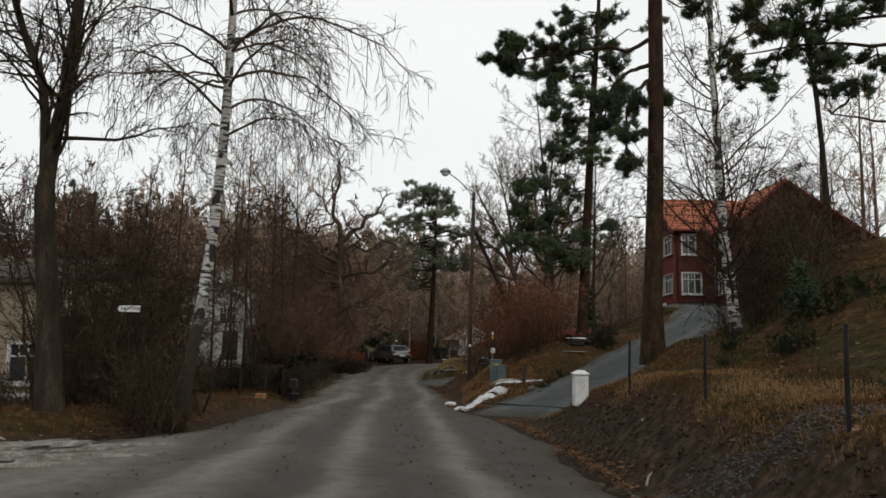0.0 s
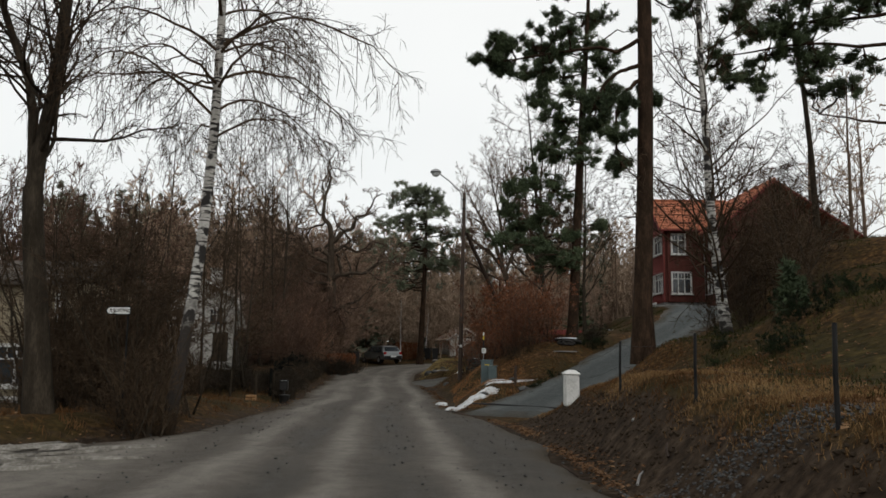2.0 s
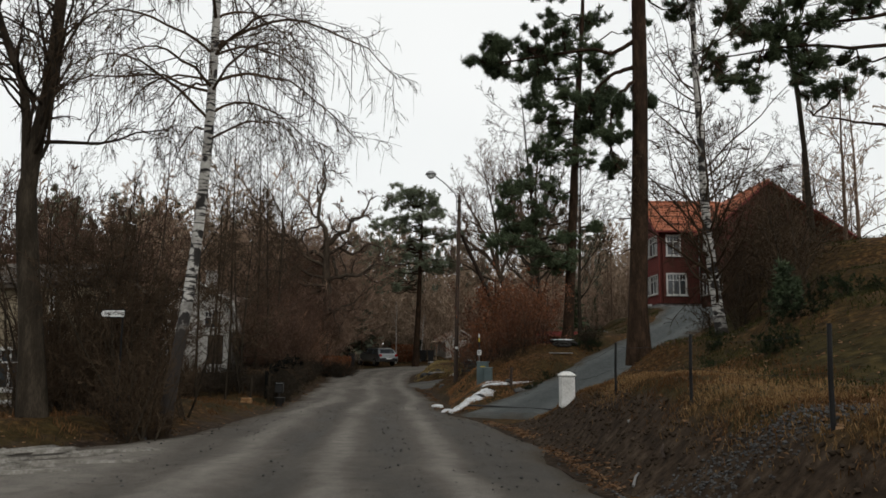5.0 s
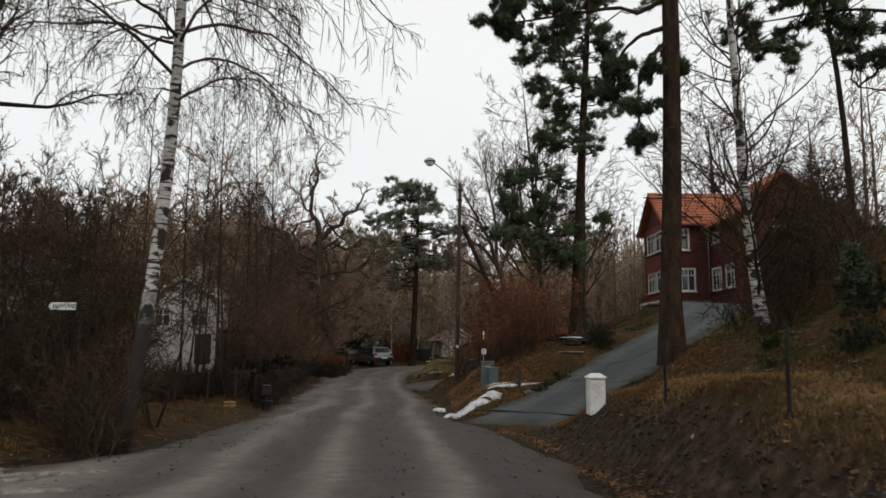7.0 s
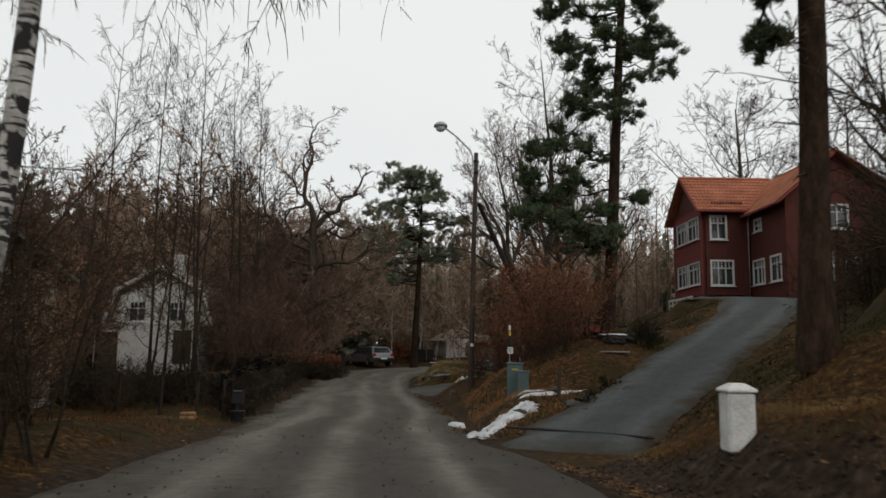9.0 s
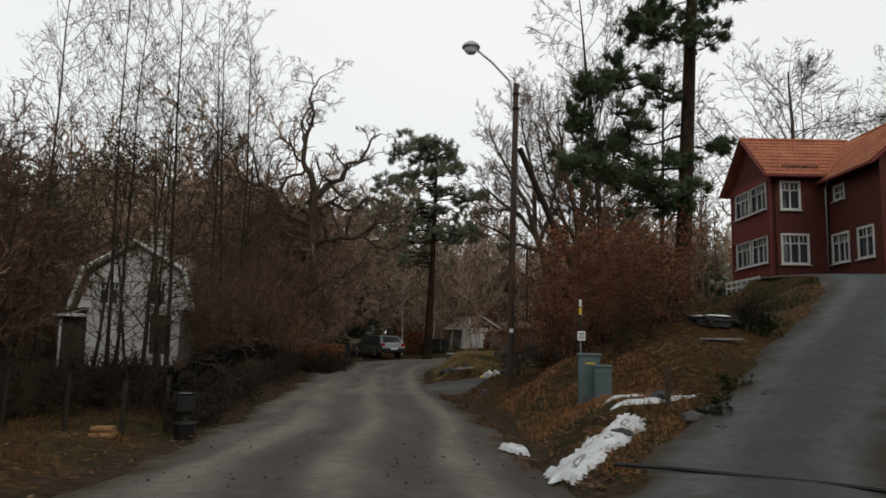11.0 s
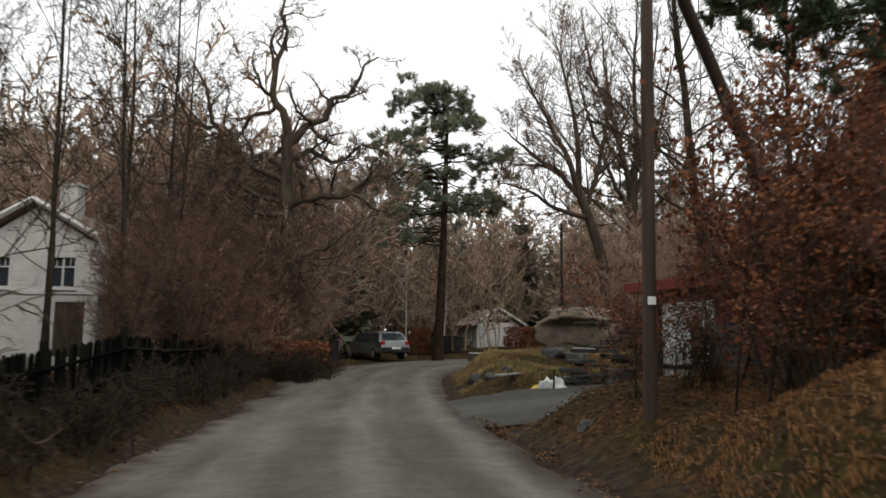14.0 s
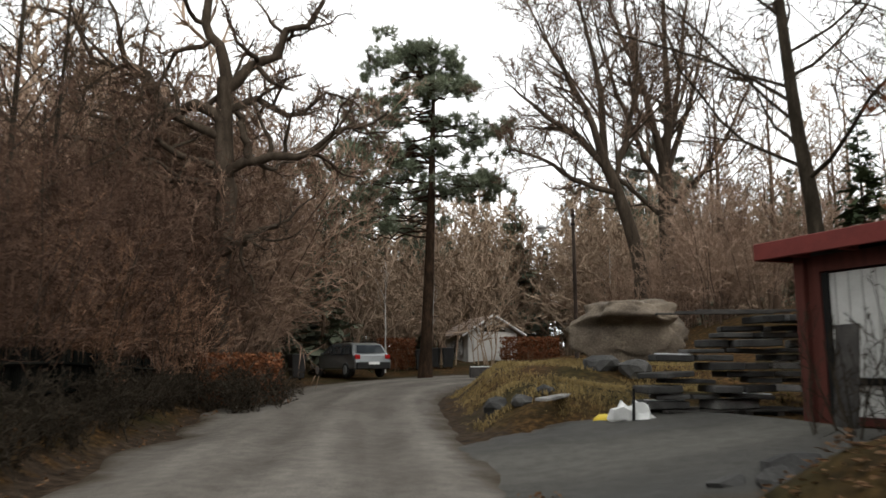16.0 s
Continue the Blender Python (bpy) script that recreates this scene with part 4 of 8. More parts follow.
rng = np.random.default_rng(320)
TRUNK_TALL = run_of([(0.1, 0, 0), (0.17, 0, 1.0), (0.40, 0, 5), (0.55, 0, 8), (0.85, 0, 13), (1.05, 0, 16), (1.2, 0, 20.0)], [0.36, 0.25, 0.21, 0.18, 0.13, 0.09, 0.03], 16)
pads = []
for dx, z in TALL:
    on = float(np.interp(z, TRUNK_TALL[0][0, :, 2], TRUNK_TALL[0][0, :, 0]))
    small = 0.55 if 5 < z < 6 and dx > -0.6 else 1.0
    pads.append((on + dx, float(rng.normal(0, 0.55)), z, float(rng.uniform(0.50, 0.78)) * small, float(rng.uniform(0.28, 0.42)) * small))
pad_pine(32, rooted(px, py), TRUNK_TALL, pads, "tall Scots pine with layered dark crown above the driveway",
         [[(0.52, 0, 7.4), (0.0, 0, 7.25), (-0.7, 0.1, 7.5), (-1.4, 0, 7.3), (-2.2, 0.1, 7.2)], [(0.45, 0, 5.6), (-0.2, 0.1, 5.2), (-0.9, 0.1, 4.9), (-1.7, 0, 4.9), (-2.3, 0, 4.8)]], (10, 0.19, 0.017), 115)
# A pine whose limbs reach in over the slope.
px, py = 12.0, 18.2
SLOPE = [(-4.8, 8.85), (-4.35, 8.25), (-4.0, 9.35), (-3.5, 9.0), (-3.0, 9.6), (-2.6, 8.4), (-2.3, 9.1), (-1.9, 7.9), (-3.3, 9.9), (-1.7, 9.8), (-1.2, 10.3), (-4.2, 10.1), (-2.6, 10.6), (-0.8, 8.9), (-0.7, 11.2), (0.9, 10.5), (1.5, 9.5), (0.4, 12.0), (-0.5, 12.8)]
rng = np.random.default_rng(330)
ground_at = gz(px, py) - 0.08
pad_pine(33, (px, py, ground_at), run_of([(0, 0, 0), (0, 0, 4), (0, 0, 8), (0.1, 0, 12)], [0.27, 0.2, 0.15, 0.04], 12),
         [(dx, float(rng.normal(0, 0.4)), z - ground_at, float(rng.uniform(0.34, 0.52)), float(rng.uniform(0.19, 0.28))) for dx, z in SLOPE], "pine on the slope with long drooping limbs",
         [[(0, 0, 9.2 - ground_at), (-1.2, 0, 9.1 - ground_at), (-2.4, 0.1, 9.2 - ground_at), (-3.6, 0, 9.05 - ground_at), (-4.9, 0, 8.75 - ground_at)],
          [(0, 0, 10.1 - ground_at), (-1.2, 0.1, 9.9 - ground_at), (-2.6, 0.2, 9.8 - ground_at), (-4.0, 0.1, 9.6 - ground_at)], [(0, 0, 7.0 - ground_at), (-1.0, 0, 7.1 - ground_at), (-2.4, 0, 7.3 - ground_at)]], (10, 0.14, 0.011), 170)
# The round-topped pine at the bend.
px, py = -1.65, 62.7
BEND = [(-1.5, 14.2), (-0.9, 14.45), (-0.2, 14.5), (0.5, 14.45), (1.2, 14.2), (-1.9, 13.3), (-1.0, 13.5), (0.2, 13.4), (1.2, 13.3), (1.6, 12.9), (-1.6, 12.3), (-0.5, 12.5), (0.9, 12.3), (1.8, 12.0),
        (-3.0, 11.7), (-2.3, 11.9), (-1.3, 11.2), (0.5, 11.4), (1.6, 11.0), (2.4, 10.9), (3.0, 10.9), (-3.1, 10.1), (-2.3, 10.3), (-1.2, 10.2), (0.8, 10.0), (2.1, 9.9), (-3.7, 9.5), (-2.7, 9.2), (-1.6, 9.4), (-0.5, 9.0),
        (1.9, 9.0), (2.6, 8.6), (3.3, 8.4), (1.0, 8.0), (-3.3, 7.8), (-2.4, 8.2), (-4.4, 8.6), (-1.6, 7.8), (-2.7, 6.9), (-1.5, 6.4), (-3.8, 7.2), (2.3, 8.1)]
rng = np.random.default_rng(34)
TRUNK_BEND = run_of([(0, 0, 0), (0.04, 0, 1.2), (0.2, 0, 5), (0.35, 0, 10), (0.42, 0, 13.6)], [0.34, 0.27, 0.21, 0.14, 0.04], 12)
ground_at = gz(px, py) - 0.08
pad_pine(34, (px, py, ground_at), TRUNK_BEND,
         [(dx, float(rng.normal(0, 0.8)), z - ground_at, float(rng.uniform(0.55, 0.85)), float(rng.uniform(0.30, 0.46))) for dx, z in BEND],
         "round-crowned Scots pine at the bend of the lane", (), (8, 0.25, 0.020), 72, None, NEEDLE_BEND)

# The crooked oak on the garden's edge.
ox, oy = -7.45, 50.8
rng = np.random.default_rng(41)
wood, twigs = Geo(), Geo()


def bough(points, thick, bare=False):
    """One crooked bough of the oak, with its side shoots."""
    points = [(x * 0.95, y, z * 1.04) for x, y, z in points]
    radii = np.linspace(thick, thick * 0.16 if not bare else thick * 0.6, len(points))
    run = run_of(points, radii, 14)
    jag = rng.normal(0, 0.05, run[0].shape)
    jag[:, 0] = 0
    run = (run[0] + jag, run[1])
    wood.tubes(*run, 9)
    if bare:
        return
    p1, r1 = sprout(rng, *run, 11, (0.15, 1.0), 0.42, 58, 9, 0.05, 0.34, 0.62, 0.018, 0.25, 0.3)
    wood.tubes(p1, r1, 5)
    p2, r2 = sprout(rng, p1, r1, 7, (0.2, 1.0), 0.45, 50, 6, 0.03, 0.30, 0.55, 0.010, 0.35)
    twigs.tubes(p2, r2, 3)
    p3, r3 = sprout(rng, p2, r2, 7, (0.2, 1.0), 0.6, 45, 4, 0.0, 0.26, 0.6, 0.008, 0.5)
    slips(twigs, rng, p3, r3)
    p4, r4 = sprout(rng, p3, r3, 4, (0.2, 1.0), 0.6, 45, 3, 0.0, 0.26, 0.6, 0.006, 0.5)
    slips(twigs, rng, p4, r4)


bough([(0, 0, 0), (0.05, 0, 2.5), (0.1, 0, 5), (0.0, 0, 7.0), (0.1, 0, 8.4)], 0.36, True)
bough([(0.1, 0, 8.3), (-0.15, 0, 9.3), (-0.55, 0, 10.0), (-0.6, 0, 11.2), (-0.2, 0.3, 12.2), (-0.4, 0.2, 13.4), (0.2, 0, 14.4)], 0.185)
bough([(0.1, 0, 8.2), (0.8, 0.1, 8.9), (1.4, 0.2, 9.1), (1.7, 0.2, 9.9), (2.6, 0.1, 10.3), (3.0, 0, 11.2), (3.6, 0, 11.5)], 0.17)
bough([(0.05, 0, 7.2), (-0.9, 0.2, 7.8), (-1.9, 0.4, 7.6), (-2.5, 0.3, 8.6), (-3.1, 0.2, 9.0), (-3.3, 0.2, 10.3), (-4.0, 0.1, 11.4)], 0.17)
bough([(0.0, 0, 6.0), (-1.2, -0.4, 6.3), (-2.6, -0.8, 7.1), (-3.8, -1.0, 7.2), (-4.9, -1.2, 8.2)], 0.115)
bough([(0.05, 0, 5.6), (0.6, -0.2, 6.05), (1.5, -0.5, 6.2), (2.4, -0.6, 6.3), (3.3, -0.7, 6.8), (4.2, -0.8, 6.9), (4.9, -0.8, 7.3)], 0.17)
bough([(0.95, -0.3, 6.1), (0.75, -0.4, 6.8), (0.5, -0.4, 7.4)], 0.13, True)
bough([(0.05, 0, 3.6), (0.7, -0.5, 3.9), (1.4, -0.8, 4.15), (2.2, -1.1, 4.4), (2.7, -1.2, 4.9)], 0.12)
bough([(0.0, 0, 6.8), (-1.4, -0.3, 7.4), (-2.4, -0.2, 8.6), (-3.8, 0, 8.9), (-4.6, 0, 10.2), (-5.8, 0.2, 10.6)], 0.13)
bough([(0.0, 0, 5.6), (-1.5, -0.8, 5.6), (-3.0, -1.4, 6.4), (-4.6, -1.6, 6.4), (-6.2, -1.8, 7.6)], 0.11)
bough([(0.1, 0, 7.6), (0.9, 0.5, 8.0), (1.9, 0.9, 7.7), (2.8, 1.0, 8.4), (3.9, 1.2, 8.2)], 0.13)
bough([(-0.3, 0, 5.2), (-1.6, 0.6, 5.0), (-3.0, 0.9, 5.6), (-4.2, 1.0, 5.4)], 0.09)
plant("oak_tree", rooted(ox, oy), "old crooked leafless oak with a broken snag", "oak tree", "", [("trunk", wood, BARK_OAK), ("crown", twigs, TWIG)])


# Large leafless trees behind the gravel patch and the house.
def big_bare(seed, x, y, h, r, label, limbs=26, span=(0.28, 0.98), ratio=0.40, angle=42, up=0.10, lean=(0, 0), fine=(7, 6, 4), twig=0.008, mat=None):
    a, b = bare_tree(np.random.default_rng(seed), h, r, limbs, span, ratio, angle, up, fine, 0.02, 0.15, lean, None, twig)
    return plant("leafless_tree", rooted(x, y), label, "tree", "bare trees", [("trunk", a, mat or BARK_DARK), ("crown", b, TWIG_DARK)])


def fan_tree(seed, x, y, trunk, leaders, label, shoots=(9, 7, 6, 4), twig=0.0085, mat=None):
    """A leafless tree whose trunk opens into a fan of crooked limbs; trunk and leaders: runs of (x, y, z, radius)."""
    rng = np.random.default_rng(seed)
    wood, twigs = Geo(), Geo()
    for k, run in enumerate([trunk] + leaders):
        line, _ = curve(np.array(run, float), 15)
        p, r = line[None, :, :3].copy(), line[None, :, 3]
        p[:, 1:] += np.cumsum(rng.normal(0, 0.035, p[:, 1:].shape), 1) * (k > 0)
        wood.tubes(p, r, 10 if k == 0 else 7)
        if k == 0:
            continue
        p1, r1 = sprout(rng, p, r, shoots[0], (0.10, 1.0), 0.42, 42, 9, 0.07, 0.13, 0.50, 0.018, 0.22, 0.35)
        wood.tubes(p1, r1, 5)
        p2, r2 = sprout(rng, p1, r1, shoots[1], (0.15, 1.0), 0.55, 40, 7, 0.06, 0.12, 0.50, twig * 1.25, 0.35, 0.4)
        twigs.tubes(p2, r2, 3)
        p3, r3 = sprout(rng, p2, r2, shoots[2], (0.15, 1.0), 0.55, 40, 5, 0.04, 0.12, 0.6, twig, 0.45, 0.4)
        slips(twigs, rng, p3, r3)
        p4, r4 = sprout(rng, p3, r3, shoots[3], (0.2, 1.0), 0.6, 40, 3, 0.03, 0.14, 0.6, twig * 0.8, 0.6, 0.4)
        slips(twigs, rng, p4, r4)
    return plant("leafless_tree", rooted(x, y), label, "tree", "bare trees", [("trunk", wood, mat or BARK_OAK), ("crown", twigs, TWIG)])


fan_tree(51, 7.5, 58.2, [(0, 0, 0, 0.42), (0, 0, 1.2, 0.33), (-0.05, 0, 4.0, 0.29), (0.0, 0, 7.2, 0.25)],
         [[(0, 0, 6.8, 0.17), (-0.4, 0.1, 9.0, 0.13), (-0.9, 0.2, 12.0, 0.08), (-1.2, 0.1, 16.0, 0.02)], [(0, 0, 7.0, 0.17), (0.2, -0.1, 9.5, 0.13), (0.2, 0, 13.0, 0.08), (0.5, 0, 17.0, 0.02)],
          [(0, 0, 6.4, 0.14), (0.8, 0.2, 8.4, 0.11), (1.7, 0.3, 11.2, 0.07), (2.5, 0.4, 14.6, 0.02)], [(0, 0, 5.8, 0.13), (-1.0, -0.2, 7.6, 0.10), (-2.0, -0.4, 10.4, 0.07), (-2.8, -0.3, 13.8, 0.02)],
          [(0, 0, 5.2, 0.11), (1.3, -0.3, 6.6, 0.09), (2.6, -0.4, 8.6, 0.06), (3.7, -0.5, 11.0, 0.02)], [(0, 0, 4.8, 0.10), (-1.2, 0.4, 6.0, 0.08), (-2.6, 0.6, 7.6, 0.05), (-3.8, 0.6, 9.8, 0.02)],
          [(0, 0, 7.0, 0.13), (-0.7, -0.3, 9.6, 0.10), (-1.9, -0.5, 12.8, 0.06), (-2.3, -0.5, 16.0, 0.02)], [(0, 0, 7.1, 0.13), (0.7, 0.4, 9.8, 0.10), (1.2, 0.6, 13.0, 0.06), (1.7, 0.6, 16.4, 0.02)]],
         "tall leafless lime with a broad fan of limbs behind the boulder")
fan_tree(52, 5.6, 55.4, [(0, 0, 0, 0.34), (0, 0, 1.0, 0.27), (-0.1, 0, 3.2, 0.24), (-0.6, 0, 5.2, 0.21), (-1.2, 0, 6.8, 0.18)],
         [[(-1.2, 0, 6.6, 0.14), (-2.0, 0.1, 7.6, 0.11), (-3.2, 0.2, 8.4, 0.08), (-4.6, 0.2, 9.6, 0.02)], [(-1.2, 0, 6.7, 0.15), (-1.8, -0.2, 8.6, 0.11), (-2.8, -0.2, 10.4, 0.07), (-3.8, -0.2, 12.2, 0.02)],
          [(-1.15, 0, 6.6, 0.15), (-1.2, 0.2, 8.8, 0.12), (-1.5, 0.3, 11.6, 0.07), (-2.2, 0.3, 14.4, 0.02)], [(-0.9, 0, 6.0, 0.11), (-0.2, 0.2, 8.0, 0.09), (0.3, 0.3, 10.6, 0.06), (0.2, 0.3, 13.4, 0.02)],
          [(-0.8, 0, 5.6, 0.11), (-2.0, -0.4, 5.9, 0.09), (-3.3, -0.6, 6.6, 0.06), (-4.6, -0.6, 6.9, 0.02)]],
         "leaning leafless tree with long side limbs behind the boulder", (13, 8, 7, 4), 0.0080)
big_bare(53, 6.6, 45.7, 16.0, 0.20, "leafless tree with dark trunk beside the red shed", 32, (0.22, 0.98), 0.40, 55, 0.08, (-0.09, 0), (8, 6, 4), 0.009)
big_bare(58, 8.4, 44.2, 12.0, 0.13, "slim leafless tree behind the red shed", 30, (0.20, 0.98), 0.40, 50, 0.08, (0.03, 0), (8, 6, 4), 0.008)
big_bare(54, 22.4, 62.0, 17.5, 0.38, "broad leafless oak behind the red house", 30, (0.30, 0.98), 0.58, 64, 0.07, (0, 0), (9, 7, 3), 0.012, BARK_OAK)
big_bare(55, 29.5, 60.0, 17.0, 0.30, "broad leafless oak beyond the red house roof", 24, (0.32, 0.98), 0.5, 60, 0.08, (0, 0), (8, 6, 3), 0.010, BARK_OAK)


for k, (x, y, h, lean, label) in enumerate(((-8.2, 22.3, 4.6, 0.16, "crooked leafless fruit tree in the garden"), (-6.0, 15.2, 3.8, -0.2, "low spreading leafless fruit tree by the side track"),
                                            (-7.0, 27.6, 4.4, -0.12, "spreading leafless fruit tree behind the fence"), (-9.4, 31.2, 5.6, 0.1, "tall leafless fruit tree in the garden"), (-7.6, 18.0, 4.8, 0.12, "leafless fruit tree among the shrubs"), (-7.5, 29.4, 6.6, 0.05, "broad leafless fruit tree by the fence"), (-8.5, 33.2, 7.0, -0.05, "broad leafless fruit tree before the white house"))):
    a, b = bare_tree(np.random.default_rng(56 + k), h, 0.009 * h, 18, (0.14, 0.98), 0.62, 62, 0.02, (7, 6, 3), -0.02, 0.24, (lean, 0.0), None, 0.006)
    plant("fruit_tree", rooted(x, y), label, "fruit tree", "fruit trees", [("trunk", a, BARK_DARK), ("crown", b, TWIG_DARK)])
# ---- thickets and the wood behind ----
def scatter(master, places, first=True):
    """Copies of a plant at (x, y, turn, size)."""
    for k, (x, y, turn, size) in enumerate(places):
        if k == 0 and first:
            master.matrix_basis = stand(x, y, turn, size)
        else:
            copy_thing(master, stand(x, y, turn, size))


def spots(seed, n, x0, x1, y0, y1, size=(0.8, 1.2), keep=None, apart=0.0):
    rng = np.random.default_rng(seed)
    out, tries = [], 0
    while len(out) < n and tries < n * 60:
        tries += 1
        x, y = rng.uniform(x0, x1), rng.uniform(y0, y1)
        if keep and not keep(x, y):
            continue
        if apart and any((x - a) ** 2 + (y - b) ** 2 < apart**2 for a, b, *_ in out):
            continue
        out.append((float(x), float(y), float(rng.uniform(0, 360)), float(rng.uniform(*size))))
    return out


def clear(x, y, margin=0.8):
    """Whether a place lies off the lane, the drive, the patch and the houses."""
    for line in (LANE_LINE, DRIVE_LINE, PAD_LINE):
        if (np.hypot(line[:, 0] - x, line[:, 1] - y) - line[:, 2]).min() < margin:
            return False
    if 12 < x < 26 and 39 < y < 51 or -19.5 < x < -11.5 and 46.3 < y < 56 or -15 < x < -9.5 and 20.4 < y < 27:
        return False
    return not (2.6 < x < 6.5 and 33.5 < y < 45 or -2.0 < x < 7.5 and 70 < y < 80)


def deal(masters, places):
    """Shares the places out among several plants."""
    for k, m in enumerate(masters):
        scatter(m, places[k :: len(masters)])


# Tall red-brown coppice along the garden.
coppice = []
for k in range(3):
    w, g, _ = bush(np.random.default_rng(60 + k), 5.4, 8, 0.17, (9, 8, 5), 0.0082, 0.06, 0.030, 0.40, 0.14)
    coppice.append(plant("coppice_bush", (0, 0, 0), "tall leafless red-brown coppice bush", "bush", "coppice", [("stem", w, BARK_DARK), ("thicket", g, TWIG_RED)]))
places = spots(61, 92, -17, -7.2, 31, 61, (0.85, 1.15), lambda x, y: clear(x, y, 0.9) and ((x + 1.71) / (y - 22.5) > -0.40 or y > 52) and x / y > -0.265, 0.65)
places = [(x, y, a, s * float(np.interp(y, (31, 36, 40, 46, 53), (0.52, 0.58, 0.72, 0.98, 1.25)))) for x, y, a, s in places]
places += spots(62, 16, -28, -17.5, 40, 62, (0.8, 1.2), lambda x, y: clear(x, y))
places += spots(63, 16, 4.5, 11, 50.5, 60, (0.45, 0.7), lambda x, y: clear(x, y, 1.2), 0.9)
places += spots(69, 24, -15.5, -7.5, 21.5, 31, (0.9, 1.3), lambda x, y: clear(x, y, 1.2) and -0.66 < (x + 0.47) / (y - 6.24) < -0.50 and (x - 0.1) / (y + 0.6) < -0.39, 0.8)
places += spots(65, 4, 3.8, 5.0, 35, 39.5, (0.5, 0.8), lambda x, y: clear(x, y, 0.8), 0.8)
near_coppice = []
for k in range(2):
    w, g, _ = bush(np.random.default_rng(160 + k), 5.4, 10, 0.20, (10, 8, 6), 0.0062, 0.04, 0.017, 0.40, 0.20)
    near_coppice.append(plant("coppice_bush", (0, 0, 0), "tall leafless dull brown coppice bush behind the fence", "bush", "coppice", [("stem", w, BARK_DARK), ("thicket", g, TWIG_GARDEN)]))
places = [p for p in places if not (p[1] > 56.5 and -9 < p[0] < 0) and not (31 < p[1] < 47 and -11.5 < p[0] < -8.8 - 0.36 * (p[1] - 38))]
# Lower in front of the oak and along the fence.
for k, (x, y, a, s) in enumerate(places):
    if x < 0 and y > 32:
        top = 0.9 + max(1.5, y - 29.9) * (0.25 if (x + 2.13) / max(0.5, y - 29.9) < -0.36 else 0.17)
        if y < 50:
            places[k] = (x, y, a, min(s, top / 5.7))
close = [p for p in places if p[0] < 0 and 30 < p[1] < 52 and not (42 < p[1] < 50.2 and abs(p[0] + 6.4) < 1.5)]
deal(near_coppice, close)
far_coppice = []
for k in range(2):
    w, g, _ = bush(np.random.default_rng(170 + k), 5.4, 9, 0.19, (10, 8, 6), 0.0075, 0.05, 0.024, 0.42, 0.16)
    far_coppice.append(plant("coppice_bush", (0, 0, 0), "leafless red-brown coppice bush far back", "bush", "coppice", [("stem", w, TWIG), ("thicket", g, RUSSET_HAZED)]))
back_row = [p for p in places if p not in close and p[1] > 45 and not (p[1] < 50.2 and abs(p[0] + 6.4) < 1.5)]
deal(far_coppice, back_row)
deal(coppice, [p for p in places if p not in close and p not in back_row])

# A tall brown stand of saplings behind the pale house.
rise = []
for k in range(3):
    w, g, _ = bush(np.random.default_rng(270 + k), 9.0, 8, 0.11, (12, 9, 6), 0.0085, 0.05, 0.042, 0.30, 0.15)
    rise.append(plant("sapling_clump", (0, 0, 0), "tall brown leafless sapling clump behind the garden", "tree", "sapling clumps", [("stem", w, TWIG), ("thicket", g, RUSSET_HAZED)]))
places = spots(271, 26, -21, -9.2, 54, 63, (0.75, 1.05), lambda x, y: clear(x, y, 1.6), 1.2)
places += spots(272, 7, -8.4, -6.6, 52.5, 57, (0.55, 0.75), lambda x, y: clear(x, y, 1.0) and abs(x + 7.4) + abs(y - 50.8) > 1.2, 0.8)
deal(rise, places)

# The brown undergrowth far back, under the wood.
under = []
for k in range(2):
    w, g, _ = bush(np.random.default_rng(66 + k), 7.0, 7, 0.16, (6, 5, 4), 0.024, 0.06, 0.04, 0.42, 0.14)
    under.append(plant("undergrowth_bush", (0, 0, 0), "leafless brown undergrowth of the wood behind", "bush", "undergrowth", [("stem", w, TWIG_HAZED), ("thicket", g, TWIG_HAZED)]))
thick = []
for k in range(2):
    w, g, _ = bush(np.random.default_rng(266 + k), 7.0, 7, 0.16, (8, 6, 5), 0.0095, 0.06, 0.04, 0.42, 0.16)
    thick.append(plant("undergrowth_bush", (0, 0, 0), "tall dark brown thicket behind the side track", "bush", "undergrowth", [("stem", w, BARK_DARK), ("thicket", g, TWIG_GARDEN)]))
places = spots(171, 16, -25, -11.5, 30, 43, (0.9, 1.25), lambda x, y: clear(x, y, 1.4) and -0.64 < (x + 0.47) / (y - 6.24) < -0.465, 1.0)
places += spots(175, 14, -30, -14, 30, 42, (1.35, 1.7), lambda x, y: clear(x, y, 1.4) and (x + 0.47) / (y - 6.24) < -0.50, 1.2)
deal(thick, places)
places = spots(172, 22, -31, -9, 57, 65, (1.2, 1.6), lambda x, y: clear(x, y, 1.4), 1.1)
places += spots(64, 74, -16, 20, 69, 84, (0.7, 1.1), lambda x, y: clear(x, y, 1.4), 0.9)
places += spots(67, 40, -34, 40, 84, 92, (0.9, 1.3), lambda x, y: clear(x, y, 1.4), 0.9)
places += spots(68, 24, -34, -15, 58, 84, (0.8, 1.2), lambda x, y: clear(x, y, 1.4), 1.0)
deal(under, places)
grove = []
for k in range(3):
    w, g, _ = bush(np.random.default_rng(166 + k), 12.5, 6, 0.09, (7, 6, 4), 0.042, 0.08, 0.06, 0.30, 0.14)
    grove.append(plant("leafless_tree", (0, 0, 0), "many-stemmed leafless tree of the hazy wood", "tree", "hazy wood", [("stem", w, TWIG_HAZED), ("thicket", g, TWIG_HAZED)]))
places = spots(167, 64, -38, 42, 88, 108, (0.85, 1.2), lambda x, y: clear(x, y, 2.0), 1.4)
